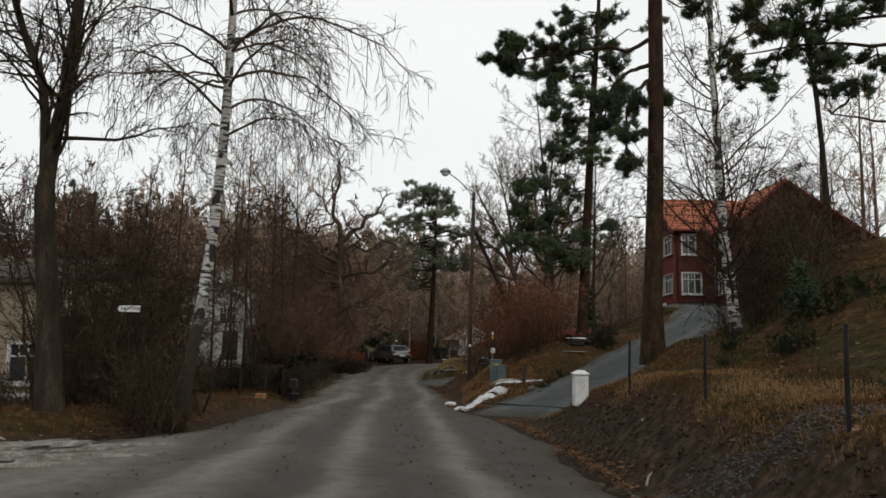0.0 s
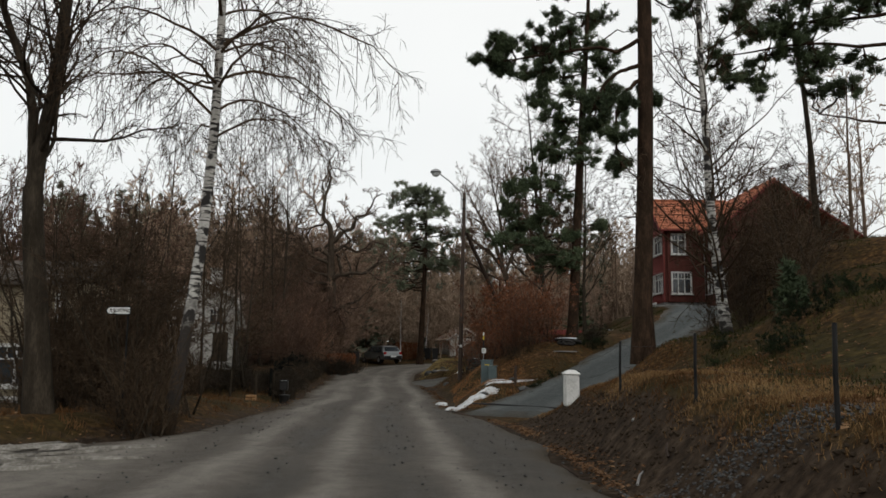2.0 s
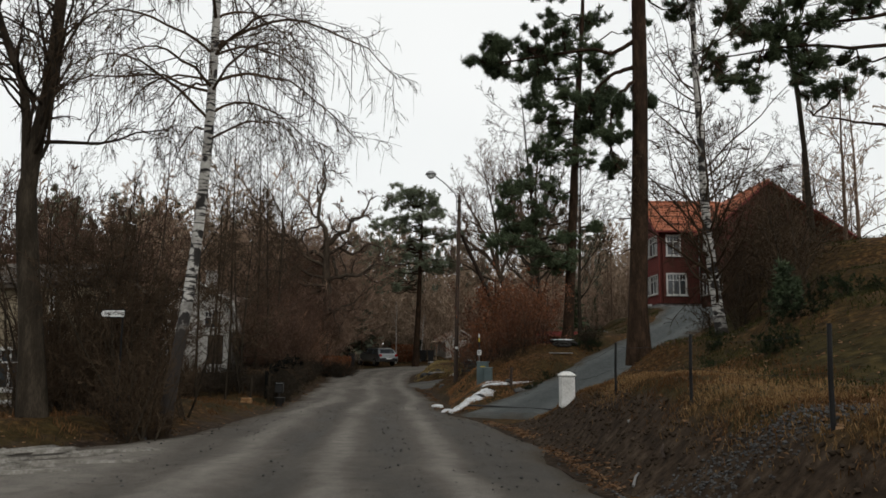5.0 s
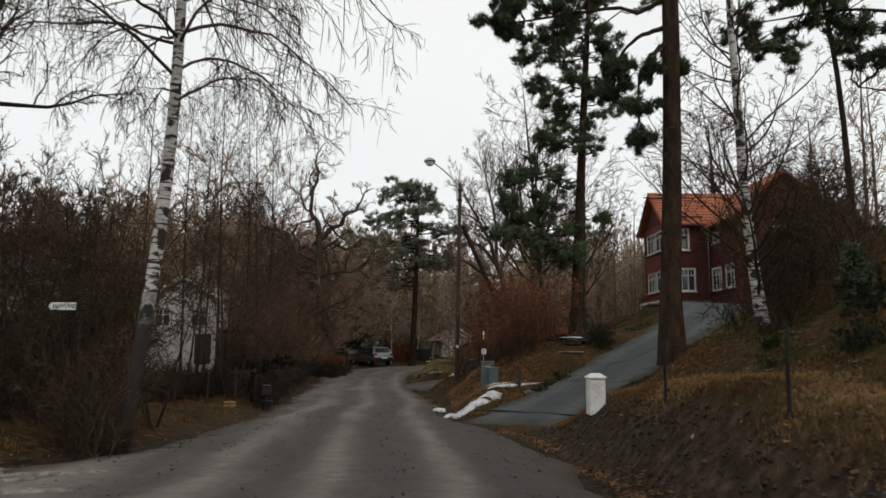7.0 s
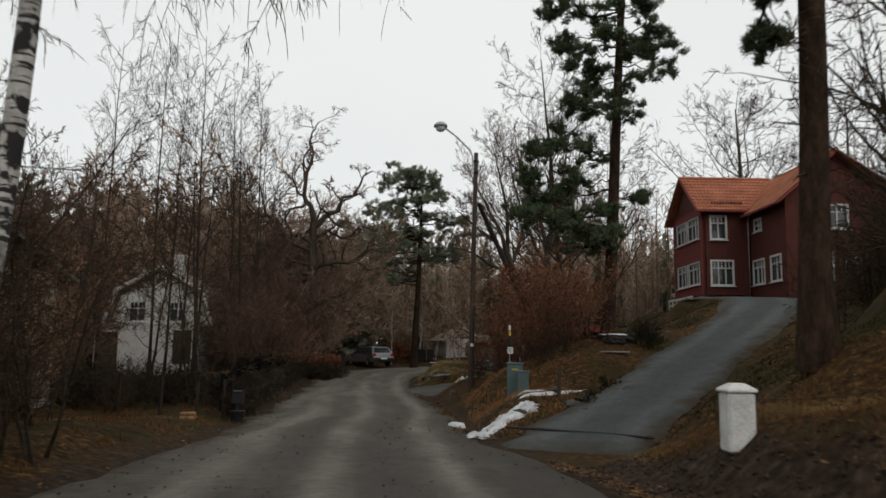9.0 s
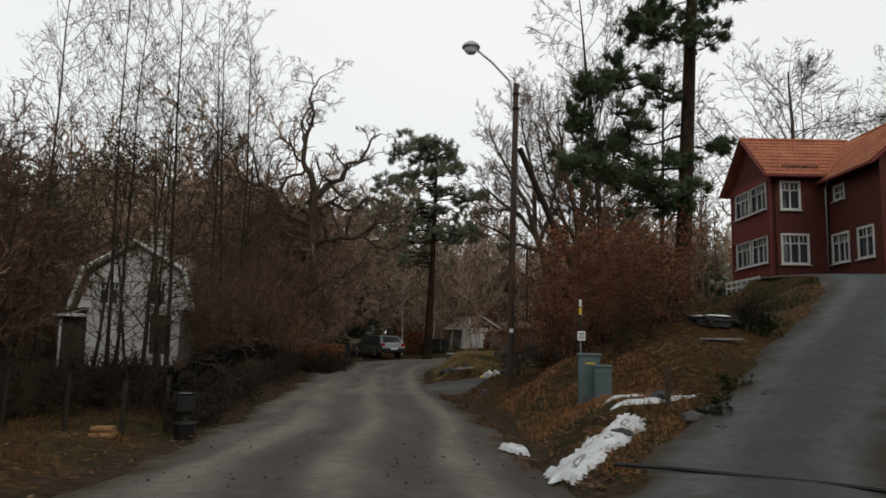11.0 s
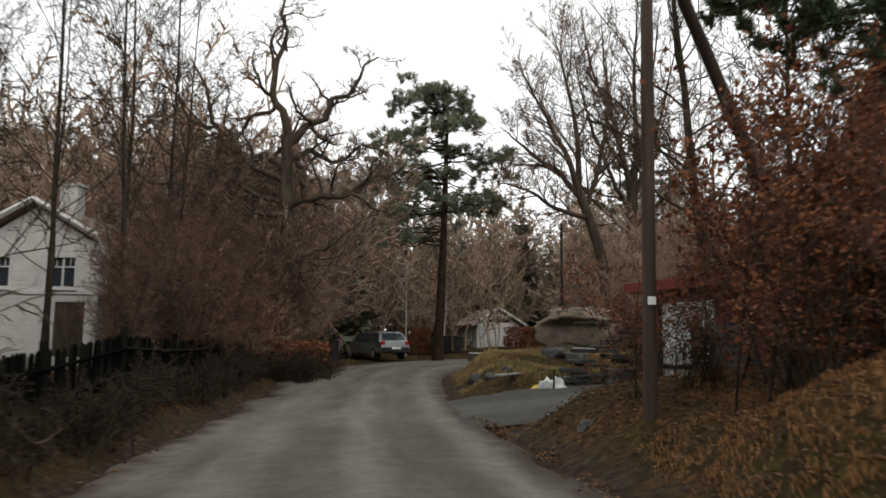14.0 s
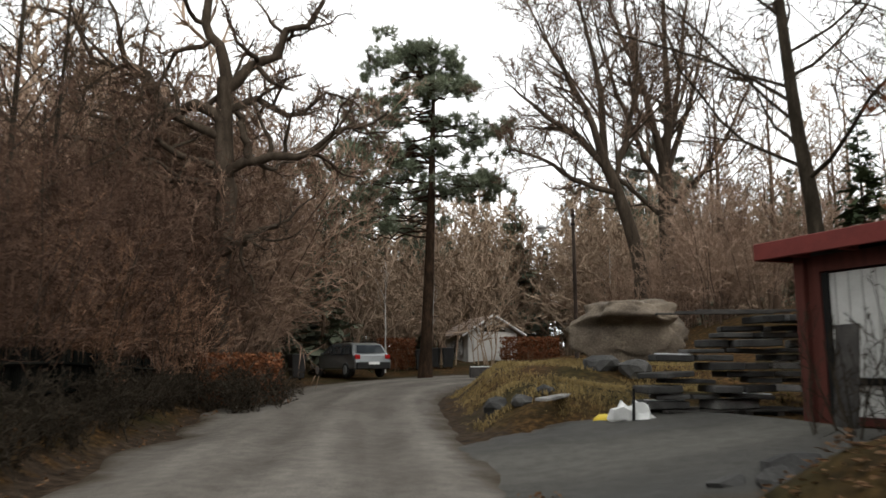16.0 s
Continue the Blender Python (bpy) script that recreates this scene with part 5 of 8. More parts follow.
places += spots(168, 26, -16, 16, 81, 90, (0.6, 0.9), lambda x, y: clear(x, y, 2.0), 1.4)
places += spots(169, 12, -36, -18, 62, 84, (0.7, 1.0), lambda x, y: clear(x, y, 2.0), 1.8)
deal(grove, places)

# Dark bushes near the lane on the garden side.
brush = []
for k in range(2):
    w, g, _ = bush(np.random.default_rng(370 + k), 4.6, 8, 0.20, (8, 7, 5), 0.0062, 0.02, 0.034, 0.44, 0.22)
    brush.append(plant("hazel_bush", (0, 0, 0), "tall dark leafless hazel beside the side track", "bush", "hazels", [("stem", w, BARK_DARK), ("thicket", g, TWIG_DARK)]))
deal(brush, [(-7.6, 14.3, 10, 1.0), (-6.0, 14.6, 200, 0.85), (-7.2, 15.8, 260, 1.0), (-5.3, 15.4, 30, 0.75), (-8.2, 17.2, 120, 1.1), (-6.4, 16.8, 340, 0.9), (-5.5, 13.6, 100, 0.62)])
shrubs = []
for k in range(3):
    w, g, _ = bush(np.random.default_rng(70 + k), 3.5, 9, 0.32, (8, 6, 5), 0.0066, 0.02, 0.026, 0.42, 0.16)
    shrubs.append(plant("shrub", (0, 0, 0), "leafless arching dark-twigged shrub", "shrub", "roadside shrubs", [("stem", w, BARK_DARK), ("thicket", g, TWIG_DARK)]))
side = lambda x, y: -0.485 < (x - 0.1) / (y + 0.6) < -0.365
places = [(-4.85, 12.35, 40, 0.55), (-5.15, 12.5, 200, 0.42), (-5.35, 12.8, 80, 0.42), (-4.6, 12.9, 310, 0.5), (-6.2, 13.9, 120, 1.0), (-7.2, 13.6, 20, 1.0), (-4.95, 13.9, 150, 0.7), (-4.72, 12.85, 10, 0.5), (-4.9, 12.95, 250, 0.55), (-4.55, 13.05, 160, 0.45)]
places += spots(71, 14, -11.0, -4.8, 13.6, 20.5, (0.8, 1.2), lambda x, y: clear(x, y, 0.45) and abs(x + 5.7) + abs(y - 13.2) > 1.0 and side(x, y), 0.6)
places += spots(77, 21, -12, -6.6, 13.8, 19.6, (1.15, 1.5), lambda x, y: -0.50 < (x - 0.1) / (y + 0.6) < -0.43 and abs(x + 5.7) + abs(y - 13.2) > 1.0, 0.6)
places += spots(75, 7, -13, -7.2, 13.4, 19.8, (0.5, 0.8), lambda x, y: (x - 0.1) / (y + 0.6) < -0.475, 0.8)
places += spots(76, 15, 6.8, 12, 14.5, 24, (0.9, 1.4), lambda x, y: clear(x, y, 1.4) and 0.40 < x / (y + 0.6) < 0.485, 1.0)
places += spots(72, 7, -14, -6.8, 24.5, 33, (0.7, 1.0), lambda x, y: clear(x, y, 1.1), 1.0)
places += spots(73, 12, 8, 16, 21, 32, (0.9, 1.4), lambda x, y: clear(x, y, 0.9) and x / (y + 0.6) < 0.50, 1.0)
places += spots(74, 15, 12.2, 24, 26, 38.5, (0.8, 1.2), lambda x, y: clear(x, y, 0.9), 1.0)
places += [(16.9, 36.8, 80, 1.0), (18.0, 36.2, 140, 1.2), (19.0, 36.8, 300, 1.3), (17.6, 35.0, 20, 1.0)]
slope = [(x, y, a, s * (0.78 if y < 26 else 0.95)) for x, y, a, s in places if x > 7]
slope_shrubs = []
for k in range(2):
    w, g, _ = bush(np.random.default_rng(70 + k), 3.5, 9, 0.32, (8, 6, 4), 0.0075, 0.02, 0.026, 0.42, 0.16)
    slope_shrubs.append(plant("shrub", (0, 0, 0), "leafless dark brown shrub on the slope", "shrub", "slope shrubs", [("stem", w, BARK_DARK), ("thicket", g, TWIG_DARK)]))
deal(slope_shrubs, slope)
deal(shrubs, [p for p in places if p[0] <= 7])

# Bushes that have kept their withered leaves, round the lamp pole.
leafy = []
for k in range(2):
    rng = np.random.default_rng(80 + k)
    w, g, tips = bush(rng, 3.8, 9, 0.24, (8, 7, 4), 0.0055, 0.05, 0.028, 0.45, 0.14)
    lf = Geo()
    pick = tips[rng.random(len(tips)) < 0.85]
    leaves(lf, rng, pick[:, -1] + rng.normal(0, 0.03, pick[:, -1].shape), 0.095)
    leafy.append(plant("beech_bush", (0, 0, 0), "beech bush that has kept its withered red-brown leaves", "bush", "leafy bushes", [("stem", w, BARK_DARK), ("thicket", g, TWIG_GARDEN), ("foliage", lf, LEAF_RED)]))
deal(leafy, [(2.2, 31.0, 20, 0.95), (2.75, 30.4, 130, 0.85), (2.95, 31.5, 220, 1.0), (3.3, 31.6, 300, 0.9), (3.5, 33.6, 60, 1.25), (1.8, 29.8, 80, 0.6), (1.25, 33.3, 140, 0.6), (2.9, 29.2, 330, 0.6), (3.7, 32.4, 170, 1.1), (2.45, 34.4, 210, 0.55), (2.2, 28.2, 100, 0.5), (2.9, 27.8, 190, 0.55), (3.5, 28.9, 250, 0.65), (3.3, 30.2, 40, 0.8), (4.3, 30.3, 350, 0.8)])

# Thin upright trees of the garden, before the white house.
poles = []
for k in range(2):
    a, b = bare_tree(np.random.default_rng(90 + k), 12.0, 0.060, 26, (0.22, 0.98), 0.36, 40, 0.07, (6, 5, 3), 0.05, 0.12, (0.02, 0), None, 0.005)
    poles.append(plant("young_tree", (0, 0, 0), "slender leafless young tree in the garden", "tree", "slender trees", [("trunk", a, BARK_DARK), ("crown", b, TWIG_DARK)]))
deal(poles, [(-9.6, 33.0, 60, 0.9), (-12.8, 35.0, 30, 1.1), (-8.6, 39.5, 180, 1.15), (-11.0, 41.0, 220, 1.2), (-9.5, 45.0, 10, 1.2), (-10.0, 42.8, 130, 1.1), (-12.4, 43.6, 300, 1.15), (-8.8, 42.4, 70, 1.05),
             (-14.5, 30.5, 140, 0.9), (-11.6, 37.2, 250, 1.0), (-12.0, 57.0, 10, 1.1), (-14.5, 59.0, 70, 1.2)])

# The wood: spruces, pines and leafless trees far back, their tones paled for haze.
woods = []
for k in range(3):
    a, b = spruce(np.random.default_rng(100 + k), 12.0, 0.16, 19, 7, 0.24)
    woods.append(plant("spruce_tree", (0, 0, 0), "dark green spruce of the wood behind", "spruce tree", "spruces", [("trunk", a, TWIG), ("foliage", b, NEEDLE_HAZED)]))
far = lambda x, y: clear(x, y, 2.5)
places = spots(101, 62, -40, 40, 86, 116, (0.75, 1.15), far, 1.5)
places += spots(102, 16, -40, -19, 48, 75, (0.65, 1.05), far, 2.5)
places += spots(104, 12, -27, -14, 32, 46, (0.75, 1.0), lambda x, y: far(x, y) and (x + 0.47) / (y - 6.24) < -0.47, 2.0)
places += spots(103, 16, 9, 34, 66, 82, (0.6, 1.0), far, 2.5)
a, b = spruce(np.random.default_rng(109), 12.0, 0.16, 19, 7, 0.24)
close_spruce = plant("spruce_tree", (0, 0, 0), "young dark green spruce behind the driveway", "spruce tree", "spruces", [("trunk", a, BARK_DARK), ("foliage", b, NEEDLE)])
scatter(close_spruce, [(8.6, 47.5, 60, 0.42), (10.8, 51.5, 140, 0.5)] + [p for p in places if p[1] < 50])
places = [p for p in places if p[1] >= 50]
places += [(-6.4, 66.5, 0, 0.72), (-8.6, 68.5, 30, 0.85), (-24, 50, 70, 0.95), (-22.5, 54, 40, 0.95), (-26, 57, 10, 1.0), (5.3, 85, 0, 1.0)]
deal(woods, places)
a, b = spruce(np.random.default_rng(108), 1.15, 0.02, 13, 6, 0.30)
young = plant("spruce_sapling", (0, 0, 0), "small dark spruce sapling on the slope", "spruce sapling", "spruce saplings", [("trunk", a, BARK_DARK), ("foliage", b, NEEDLE)])
scatter(young, [(6.0, 12.4, 30, 0.75), (6.35, 12.7, 90, 0.6)])
far_pines = []
for k in range(2):
    a, b, c = pine(np.random.default_rng(110 + k), 15.0, 0.18, 0.5, 20, 0.20, (6, 4), (8, 0.30, 0.028))
    far_pines.append(plant("pine_tree", (0, 0, 0), "slim pine of the wood behind", "pine tree", "wood pines", [("trunk", a, TWIG), ("limb_frame", b, TWIG), ("foliage", c, NEEDLE_HAZED)]))
deal(far_pines, spots(111, 18, -40, 30, 76, 112, (0.75, 1.1), far, 2.5) + spots(112, 7, -34, -16, 58, 74, (0.7, 0.95), far, 2.5) + [(-5.6, 74.0, 20, 0.78), (-7.8, 76.5, 140, 0.82), (-4.0, 80.0, 250, 0.85), (-9.8, 72.5, 80, 0.75)])
bare = []
for k in range(3):
    a, b = bare_tree(np.random.default_rng(120 + k), 11.5, 0.14, 14, (0.25, 0.98), 0.42, 42, 0.08, (5, 4, 2), 0.02, 0.15, (0, 0), None, 0.018)
    bare.append(plant("leafless_tree", (0, 0, 0), "leafless grey-brown tree of the wood", "tree", "wood trees", [("trunk", a, TWIG), ("crown", b, TWIG_HAZED)]))
places = spots(121, 44, -36, 34, 72, 104, (0.7, 1.2), far, 1.4)
places += spots(122, 12, -30, -12, 57, 72, (0.8, 1.2), far, 2.0)
places += spots(123, 9, 7, 16, 56, 68, (0.6, 0.95), far, 1.8)
places += spots(124, 16, 19, 36, 22, 39, (0.8, 1.15), far, 2.0)
places += spots(125, 8, 27, 40, 40, 60, (0.9, 1.2), far, 2.0)
deal(bare, places)

# Leafless shrubs between the lamp pole and the shed.
scatter(shrubs[0], [(2.0, 34.0, 10, 0.6), (2.35, 33.7, 120, 0.55), (2.6, 27.2, 60, 0.5), (3.3, 27.6, 200, 0.55)], False)


# Low dark evergreens on the slope and by the driveway.
junipers = []
for k in range(2):
    rng = np.random.default_rng(380 + k)
    w, g, tips = bush(rng, 0.8, 9, 0.42, (6, 5, 3), 0.003, 0.05, 0.010, 0.5, 0.15)
    lf = Geo()
    ends = tips[:, -1]
    needles(lf, rng, ends, unit(tips[:, -1] - tips[:, 0]), 7, 0.065, 0.006)
    junipers.append(plant("juniper_bush", (0, 0, 0), "low dark green juniper on the mossy slope", "bush", "junipers", [("stem", w, BARK_DARK), ("thicket", g, TWIG_DARK), ("foliage", lf, EVERGREEN)]))
deal(junipers, [(5.1, 10.7, 70, 0.6), (5.6, 11.6, 140, 0.75), (4.5, 11.9, 200, 0.5), (6.6, 11.4, 260, 0.7), (5.0, 12.9, 320, 0.6), (6.9, 13.0, 20, 0.8), (5.4, 14.0, 230, 0.6),
               (7.6, 12.2, 300, 0.7), (5.45, 28.5, 110, 0.62), (5.8, 29.0, 180, 0.70), (5.2, 28.9, 250, 0.55), (3.0, 23.0, 330, 0.50), (3.3, 23.8, 60, 0.55), (3.65, 24.5, 190, 0.55), (2.75, 22.2, 110, 0.40), (5.75, 28.2, 20, 0.85), (6.1, 28.8, 150, 0.8)])

# Low brambles between the paling fence and the lane.
bramble = []
for k in range(2):
    w, g, _ = bush(np.random.default_rng(180 + k), 0.95, 9, 0.45, (7, 6, 3), 0.0055, -0.04, 0.010, 0.55, 0.2)
    bramble.append(plant("bramble", (0, 0, 0), "low tangle of dark brambles before the fence", "bramble", "brambles", [("stem", w, BARK_DARK), ("thicket", g, BARK_DARK)]))
rng = np.random.default_rng(182)
places = []
for k in range(56):
    y = 25.4 + 22 * (k + float(rng.random())) / 56
    x = float(np.interp(y, (26.2, 29, 32, 35, 38, 41, 44, 47), (-5.75, -6.2, -6.5, -6.75, -6.95, -7.2, -7.5, -7.8))) + float(rng.uniform(0.15, 0.6))
    places.append((x, y, float(rng.uniform(0, 360)), float(rng.uniform(0.7, 1.25))))
places += [(-5.6, 47.6, 20, 1.5), (-6.2, 48.2, 140, 1.6), (-6.8, 48.4, 250, 1.5), (-7.3, 48.6, 80, 1.5), (-5.5, 48.8, 300, 1.4), (-6.0, 47.2, 200, 1.4), (-6.6, 47.6, 10, 1.4), (5.8, 29.0, 40, 1.0), (5.5, 28.7, 200, 0.8), (6.0, 29.6, 110, 0.9)]
places += spots(183, 26, -10.5, -6.0, 26.5, 30, (1.0, 1.5), lambda x, y: clear(x, y, 0.8), 0.5)
deal(bramble, places)
# ---- houses ----
RED_BOARD = material("dark red boards", [(0.052, 0.0135, 0.0095), (0.076, 0.0195, 0.0135), (0.102, 0.028, 0.019)], 2, 0.85, 0.25, 30, (6, 6, 0.5))
RED_TRIM = material("red painted wood", [(0.12, 0.021, 0.017), (0.185, 0.033, 0.026)], 3, 0.7, 0.15, 40)
WHITE_TRIM = material("white painted wood", [(0.42, 0.41, 0.385), (0.58, 0.57, 0.54)], 3, 0.7, 0.1, 40)
PALE_BOARD = material("pale grey-white boards", [(0.40, 0.385, 0.355), (0.52, 0.50, 0.465), (0.60, 0.58, 0.54)], 2, 0.85, 0.2, 30)
YELLOW_BOARD = material("faded ochre render", [(0.20, 0.165, 0.11), (0.27, 0.225, 0.155)], 2, 0.9, 0.2, 30)
TILE = material("orange clay tiles", [(0.20, 0.066, 0.034), (0.32, 0.110, 0.056), (0.41, 0.155, 0.082)], 1.2, 0.8, 0.2, 25)
TILE_DARK = material("weathered roof tiles", [(0.10, 0.075, 0.06), (0.19, 0.14, 0.11), (0.28, 0.22, 0.18)], 1.2, 0.9, 0.2, 25)
BRICK_WHITE = material("whitewashed chimney brick", [(0.32, 0.30, 0.28), (0.52, 0.50, 0.47)], 5, 0.9, 0.4, 40)
# Near-black tone that stands in for the darkness indoors.
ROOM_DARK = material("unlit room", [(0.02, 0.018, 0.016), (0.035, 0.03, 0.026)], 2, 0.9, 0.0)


def wall(geo, axis, at_, a0, a1, z0, z1, thick, holes, boards=0.0):
    """A wall in the plane axis = at_ from a0 to a1, with holes (b0, b1, c0, c1) cut through it."""
    xs = sorted({a0, a1, *[h[0] for h in holes], *[h[1] for h in holes]})
    zs = sorted({z0, z1, *[h[2] for h in holes], *[h[3] for h in holes]})
    for i in range(len(xs) - 1):
        for j in range(len(zs) - 1):
            mx, mz = (xs[i] + xs[i + 1]) / 2, (zs[j] + zs[j + 1]) / 2
            if any(h[0] < mx < h[1] and h[2] < mz < h[3] for h in holes):
                continue
            wide, high = xs[i + 1] - xs[i], zs[j + 1] - zs[j]
            c, s = ((at_, mx, mz), (thick, wide, high)) if axis == "x" else ((mx, at_, mz), (wide, thick, high))
            geo.box(c, s)
            if boards:
                # Overlapping boards, each a thin wedge proud of the wall on its outer side.
                n = max(1, round(high / boards))
                for k in range(n):
                    zc = zs[j] + (k + 0.5) * high / n
                    out = 0.012
                    cc, ss = ((at_ - thick / 2 - out / 2, mx, zc), (out, wide, high / n - 0.015)) if axis == "x" else ((mx, at_ - thick / 2 - out / 2, zc), (wide, out, high / n - 0.015))
                    geo.box(cc, ss)


def window(parent, axis, at_, a0, a1, z0, z1, cols, transom=0.7, mat=None, glass=None):
    """A window in an outer wall that faces down the axis: frame, bars, panes and sill."""
    mat = mat or WHITE_TRIM
    put = lambda u, d, z: (at_ + d, u, z) if axis == "x" else (u, at_ + d, z)
    size = lambda u, d, z: (d, u, z) if axis == "x" else (u, d, z)
    mu, mz, w, h = (a0 + a1) / 2, (z0 + z1) / 2, a1 - a0, z1 - z0
    edge = Geo()
    for u in (a0, a1):
        edge.box(put(u, -0.10, mz), size(0.10, 0.07, h + 0.1), bevel=0.008)
    for z in (z0, z1):
        edge.box(put(mu, -0.10, z), size(w - 0.102, 0.07, 0.10), bevel=0.008)
    win = part("window", edge, mat, parent)
    zt = z0 + h * transom
    bars = Geo().box(put(mu, -0.055, zt), size(w - 0.1, 0.05, 0.05))
    for k in range(1, cols):
        u = a0 + w * k / cols
        bars.box(put(u, -0.058, mz), size(0.06, 0.05, h - 0.1))
    for k in range(cols):
        u = a0 + w * (k + 0.5) / cols
        bars.box(put(u, -0.052, (zt + z1) / 2), size(0.025, 0.03, z1 - zt - 0.07))
    part("glazing_bar", bars, mat, win)
    for k in range(cols):
        for b, t in ((z0, zt), (zt, z1)):
            u = a0 + w * (k + 0.5) / cols
            part("pane", Geo().box(put(u, -0.02, (b + t) / 2), size(w / cols - 0.045, 0.012, t - b - 0.04)), glass or GLASS, win)
    part("sill", Geo().box(put(mu, -0.16, z0 - 0.07), size(w + 0.2, 0.16, 0.035), bevel=0.006), mat, win)
    return win


def tiled(geo, a, b, c, d, wave=0.24, course=0.34, thick=0.10):
    """A roof plane with pantiles: a-b is the eave, d-c the ridge; each tile row steps over the one below."""
    a, b, c, d = (np.array(p, float) for p in (a, b, c, d))
    up = unit(np.cross(b - a, d - a))
    if up[2] < 0:
        up = -up
    rows = max(2, int(np.linalg.norm(d - a) / course))
    cols = max(6, int(max(np.linalg.norm(b - a), np.linalg.norm(c - d)) / wave) * 4)
    u = np.linspace(0, 1, cols + 1)[:, None]
    lift = (0.02 + 0.022 * np.cos(np.arange(cols + 1) * np.pi / 2))[:, None]
    for k in range(rows):
        v0, v1 = k / rows, (k + 1) / rows
        low = (a + (d - a) * v0) * (1 - u) + (b + (c - b) * v0) * u + up * (lift + 0.035)
        high = (a + (d - a) * v1) * (1 - u) + (b + (c - b) * v1) * u + up * lift
        foot = low - up * 0.04
        v = np.stack([foot, low, high], 1).reshape(-1, 3)
        i = np.arange(cols)[:, None] * 3
        geo.add(v, np.concatenate([i + np.array([0, 3, 4, 1]), i + np.array([1, 4, 5, 2])]))
    lower = [p - up * thick for p in (a, b, c, d)]
    geo.add([a, b, c, d, *lower], [(3, 2, 1, 0), (4, 5, 6, 7), (0, 1, 5, 4), (1, 2, 6, 5), (2, 3, 7, 6), (3, 0, 4, 7)])


# The red wooden house on the hill: a wing with a gable towards the lane, a main body behind it.
HX, HY, HZ = 13.3, 44.7, 3.75
red = thing("house", (HX, HY, HZ), "red timber villa with orange tile roof on the hill", "house")
body = Geo()
wall(body, "x", 0.10, 0.1, 4.3, 0.45, 4.95, 0.2, [(0.45, 2.05, 1.05, 2.2), (2.3, 3.85, 1.05, 2.2), (0.45, 2.05, 3.40, 4.55), (2.3, 3.85, 3.40, 4.55)], 0.0)
wall(body, "y", 0.10, 0.2, 2.4, 0.45, 4.95, 0.2, [(0.42, 1.55, 0.95, 2.2), (0.45, 1.25, 3.3, 4.5)], 0.0)
body.box((1.3, 4.2, 2.7), (2.2, 0.2, 4.5))
body.prism([(0.02, 4.95), (4.38, 4.95), (2.2, 6.72)], "x", 0.0, 0.2)
part("wing_wall", body.welded(), RED_BOARD, red)
foot = Geo().box((1.3, 2.2, -0.35), (2.5, 4.1, 1.58), bevel=0.02)
part("foundation", foot, STONE, red)
for z0, z1 in ((0.45, 1.0), (2.3, 3.3), (4.66, 4.95)):
    plank_mesh = Geo().box((0, 0, 0), (0.022, 0.12, z1 - z0 - 0.02)).mesh("board", RED_TRIM)
    for k in range(28):
        part("board", plank_mesh, None, red).matrix_basis = pose(-0.012, 0.18 + k * 0.153, (z0 + z1) / 2)
trims = Geo()
for y in (0.06, 4.34):
    trims.box((-0.02, y, 2.7), (0.06, 0.14, 4.5), bevel=0.01)
trims.box((-0.03, 2.2, 2.27), (0.06, 4.2, 0.10), bevel=0.01)
trims.box((-0.03, 2.2, 4.62), (0.06, 4.2, 0.10), bevel=0.01)
part("trim", trims, RED_TRIM, red)
for y0, y1 in ((0.45, 2.05), (2.3, 3.85)):
    for z0, z1 in ((1.05, 2.2), (3.40, 4.55)):
        window(red, "x", 0.10, y0, y1, z0, z1, 3)
window(red, "y", 0.10, 0.42, 1.55, 0.95, 2.2, 3)
window(red, "y", 0.10, 0.45, 1.25, 3.3, 4.5, 2)
main = Geo()
MX0, MX1, MY0, MY1 = 2.5, 7.2, -3.9, 9.0
wall(main, "x", MX0 + 0.1, MY0, 0.1, 0.0, 4.7, 0.2, [(-1.5, -0.2, 0.95, 2.15), (-3.3, -2.2, 0.95, 2.15), (-1.3, -0.5, 3.6, 4.2)])
wall(main, "y", MY0 + 0.1, MX0 + 0.2, MX1, -0.4, 4.7, 0.2, [(3.6, 4.6, 0.95, 2.15), (5.2, 6.2, 0.95, 2.15), (4.4, 5.4, 3.3, 4.4)])
main.prism([(MX0, 4.7), (MX1, 4.7), ((MX0 + MX1) / 2, 6.75)], "y", MY0, MY0 + 0.2)
main.box((MX1 - 0.1, (MY0 + MY1) / 2, 2.3), (0.2, MY1 - MY0 - 0.4, 4.9))
main.box(((MX0 + MX1) / 2, MY1 - 0.1, 2.3), (MX1 - MX0 - 0.4, 0.2, 4.9))
main.box((MX0 + 0.1, 6.7, 2.4), (0.2, 4.3, 4.7))
main.box((8.9, 0.5, 1.4), (3.4, 8.0, 3.2))
part("main_wall", main, RED_BOARD, red)
window(red, "x", MX0 + 0.1, -1.5, -0.2, 0.95, 2.15, 3)
window(red, "x", MX0 + 0.1, -3.3, -2.2, 0.95, 2.15, 2)
window(red, "x", MX0 + 0.1, -1.3, -0.5, 3.6, 4.2, 2, 0.5)
window(red, "y", MY0 + 0.1, 3.6, 4.6, 0.95, 2.15, 2)
window(red, "y", MY0 + 0.1, 5.2, 6.2, 0.95, 2.15, 2)
window(red, "y", MY0 + 0.1, 4.4, 5.4, 3.3, 4.4, 2)
# Added solid blocks fill the rooms; their colour holds the indoor shade.
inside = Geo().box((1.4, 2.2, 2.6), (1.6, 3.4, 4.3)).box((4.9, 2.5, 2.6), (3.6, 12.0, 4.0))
part("room_block", inside, ROOM_DARK, red)
wing_roof = Geo()
tiled(wing_roof, (-0.35, -0.45, 4.72), (2.3, -0.45, 4.72), (4.6, 2.2, 6.90), (-0.35, 2.2, 6.90))
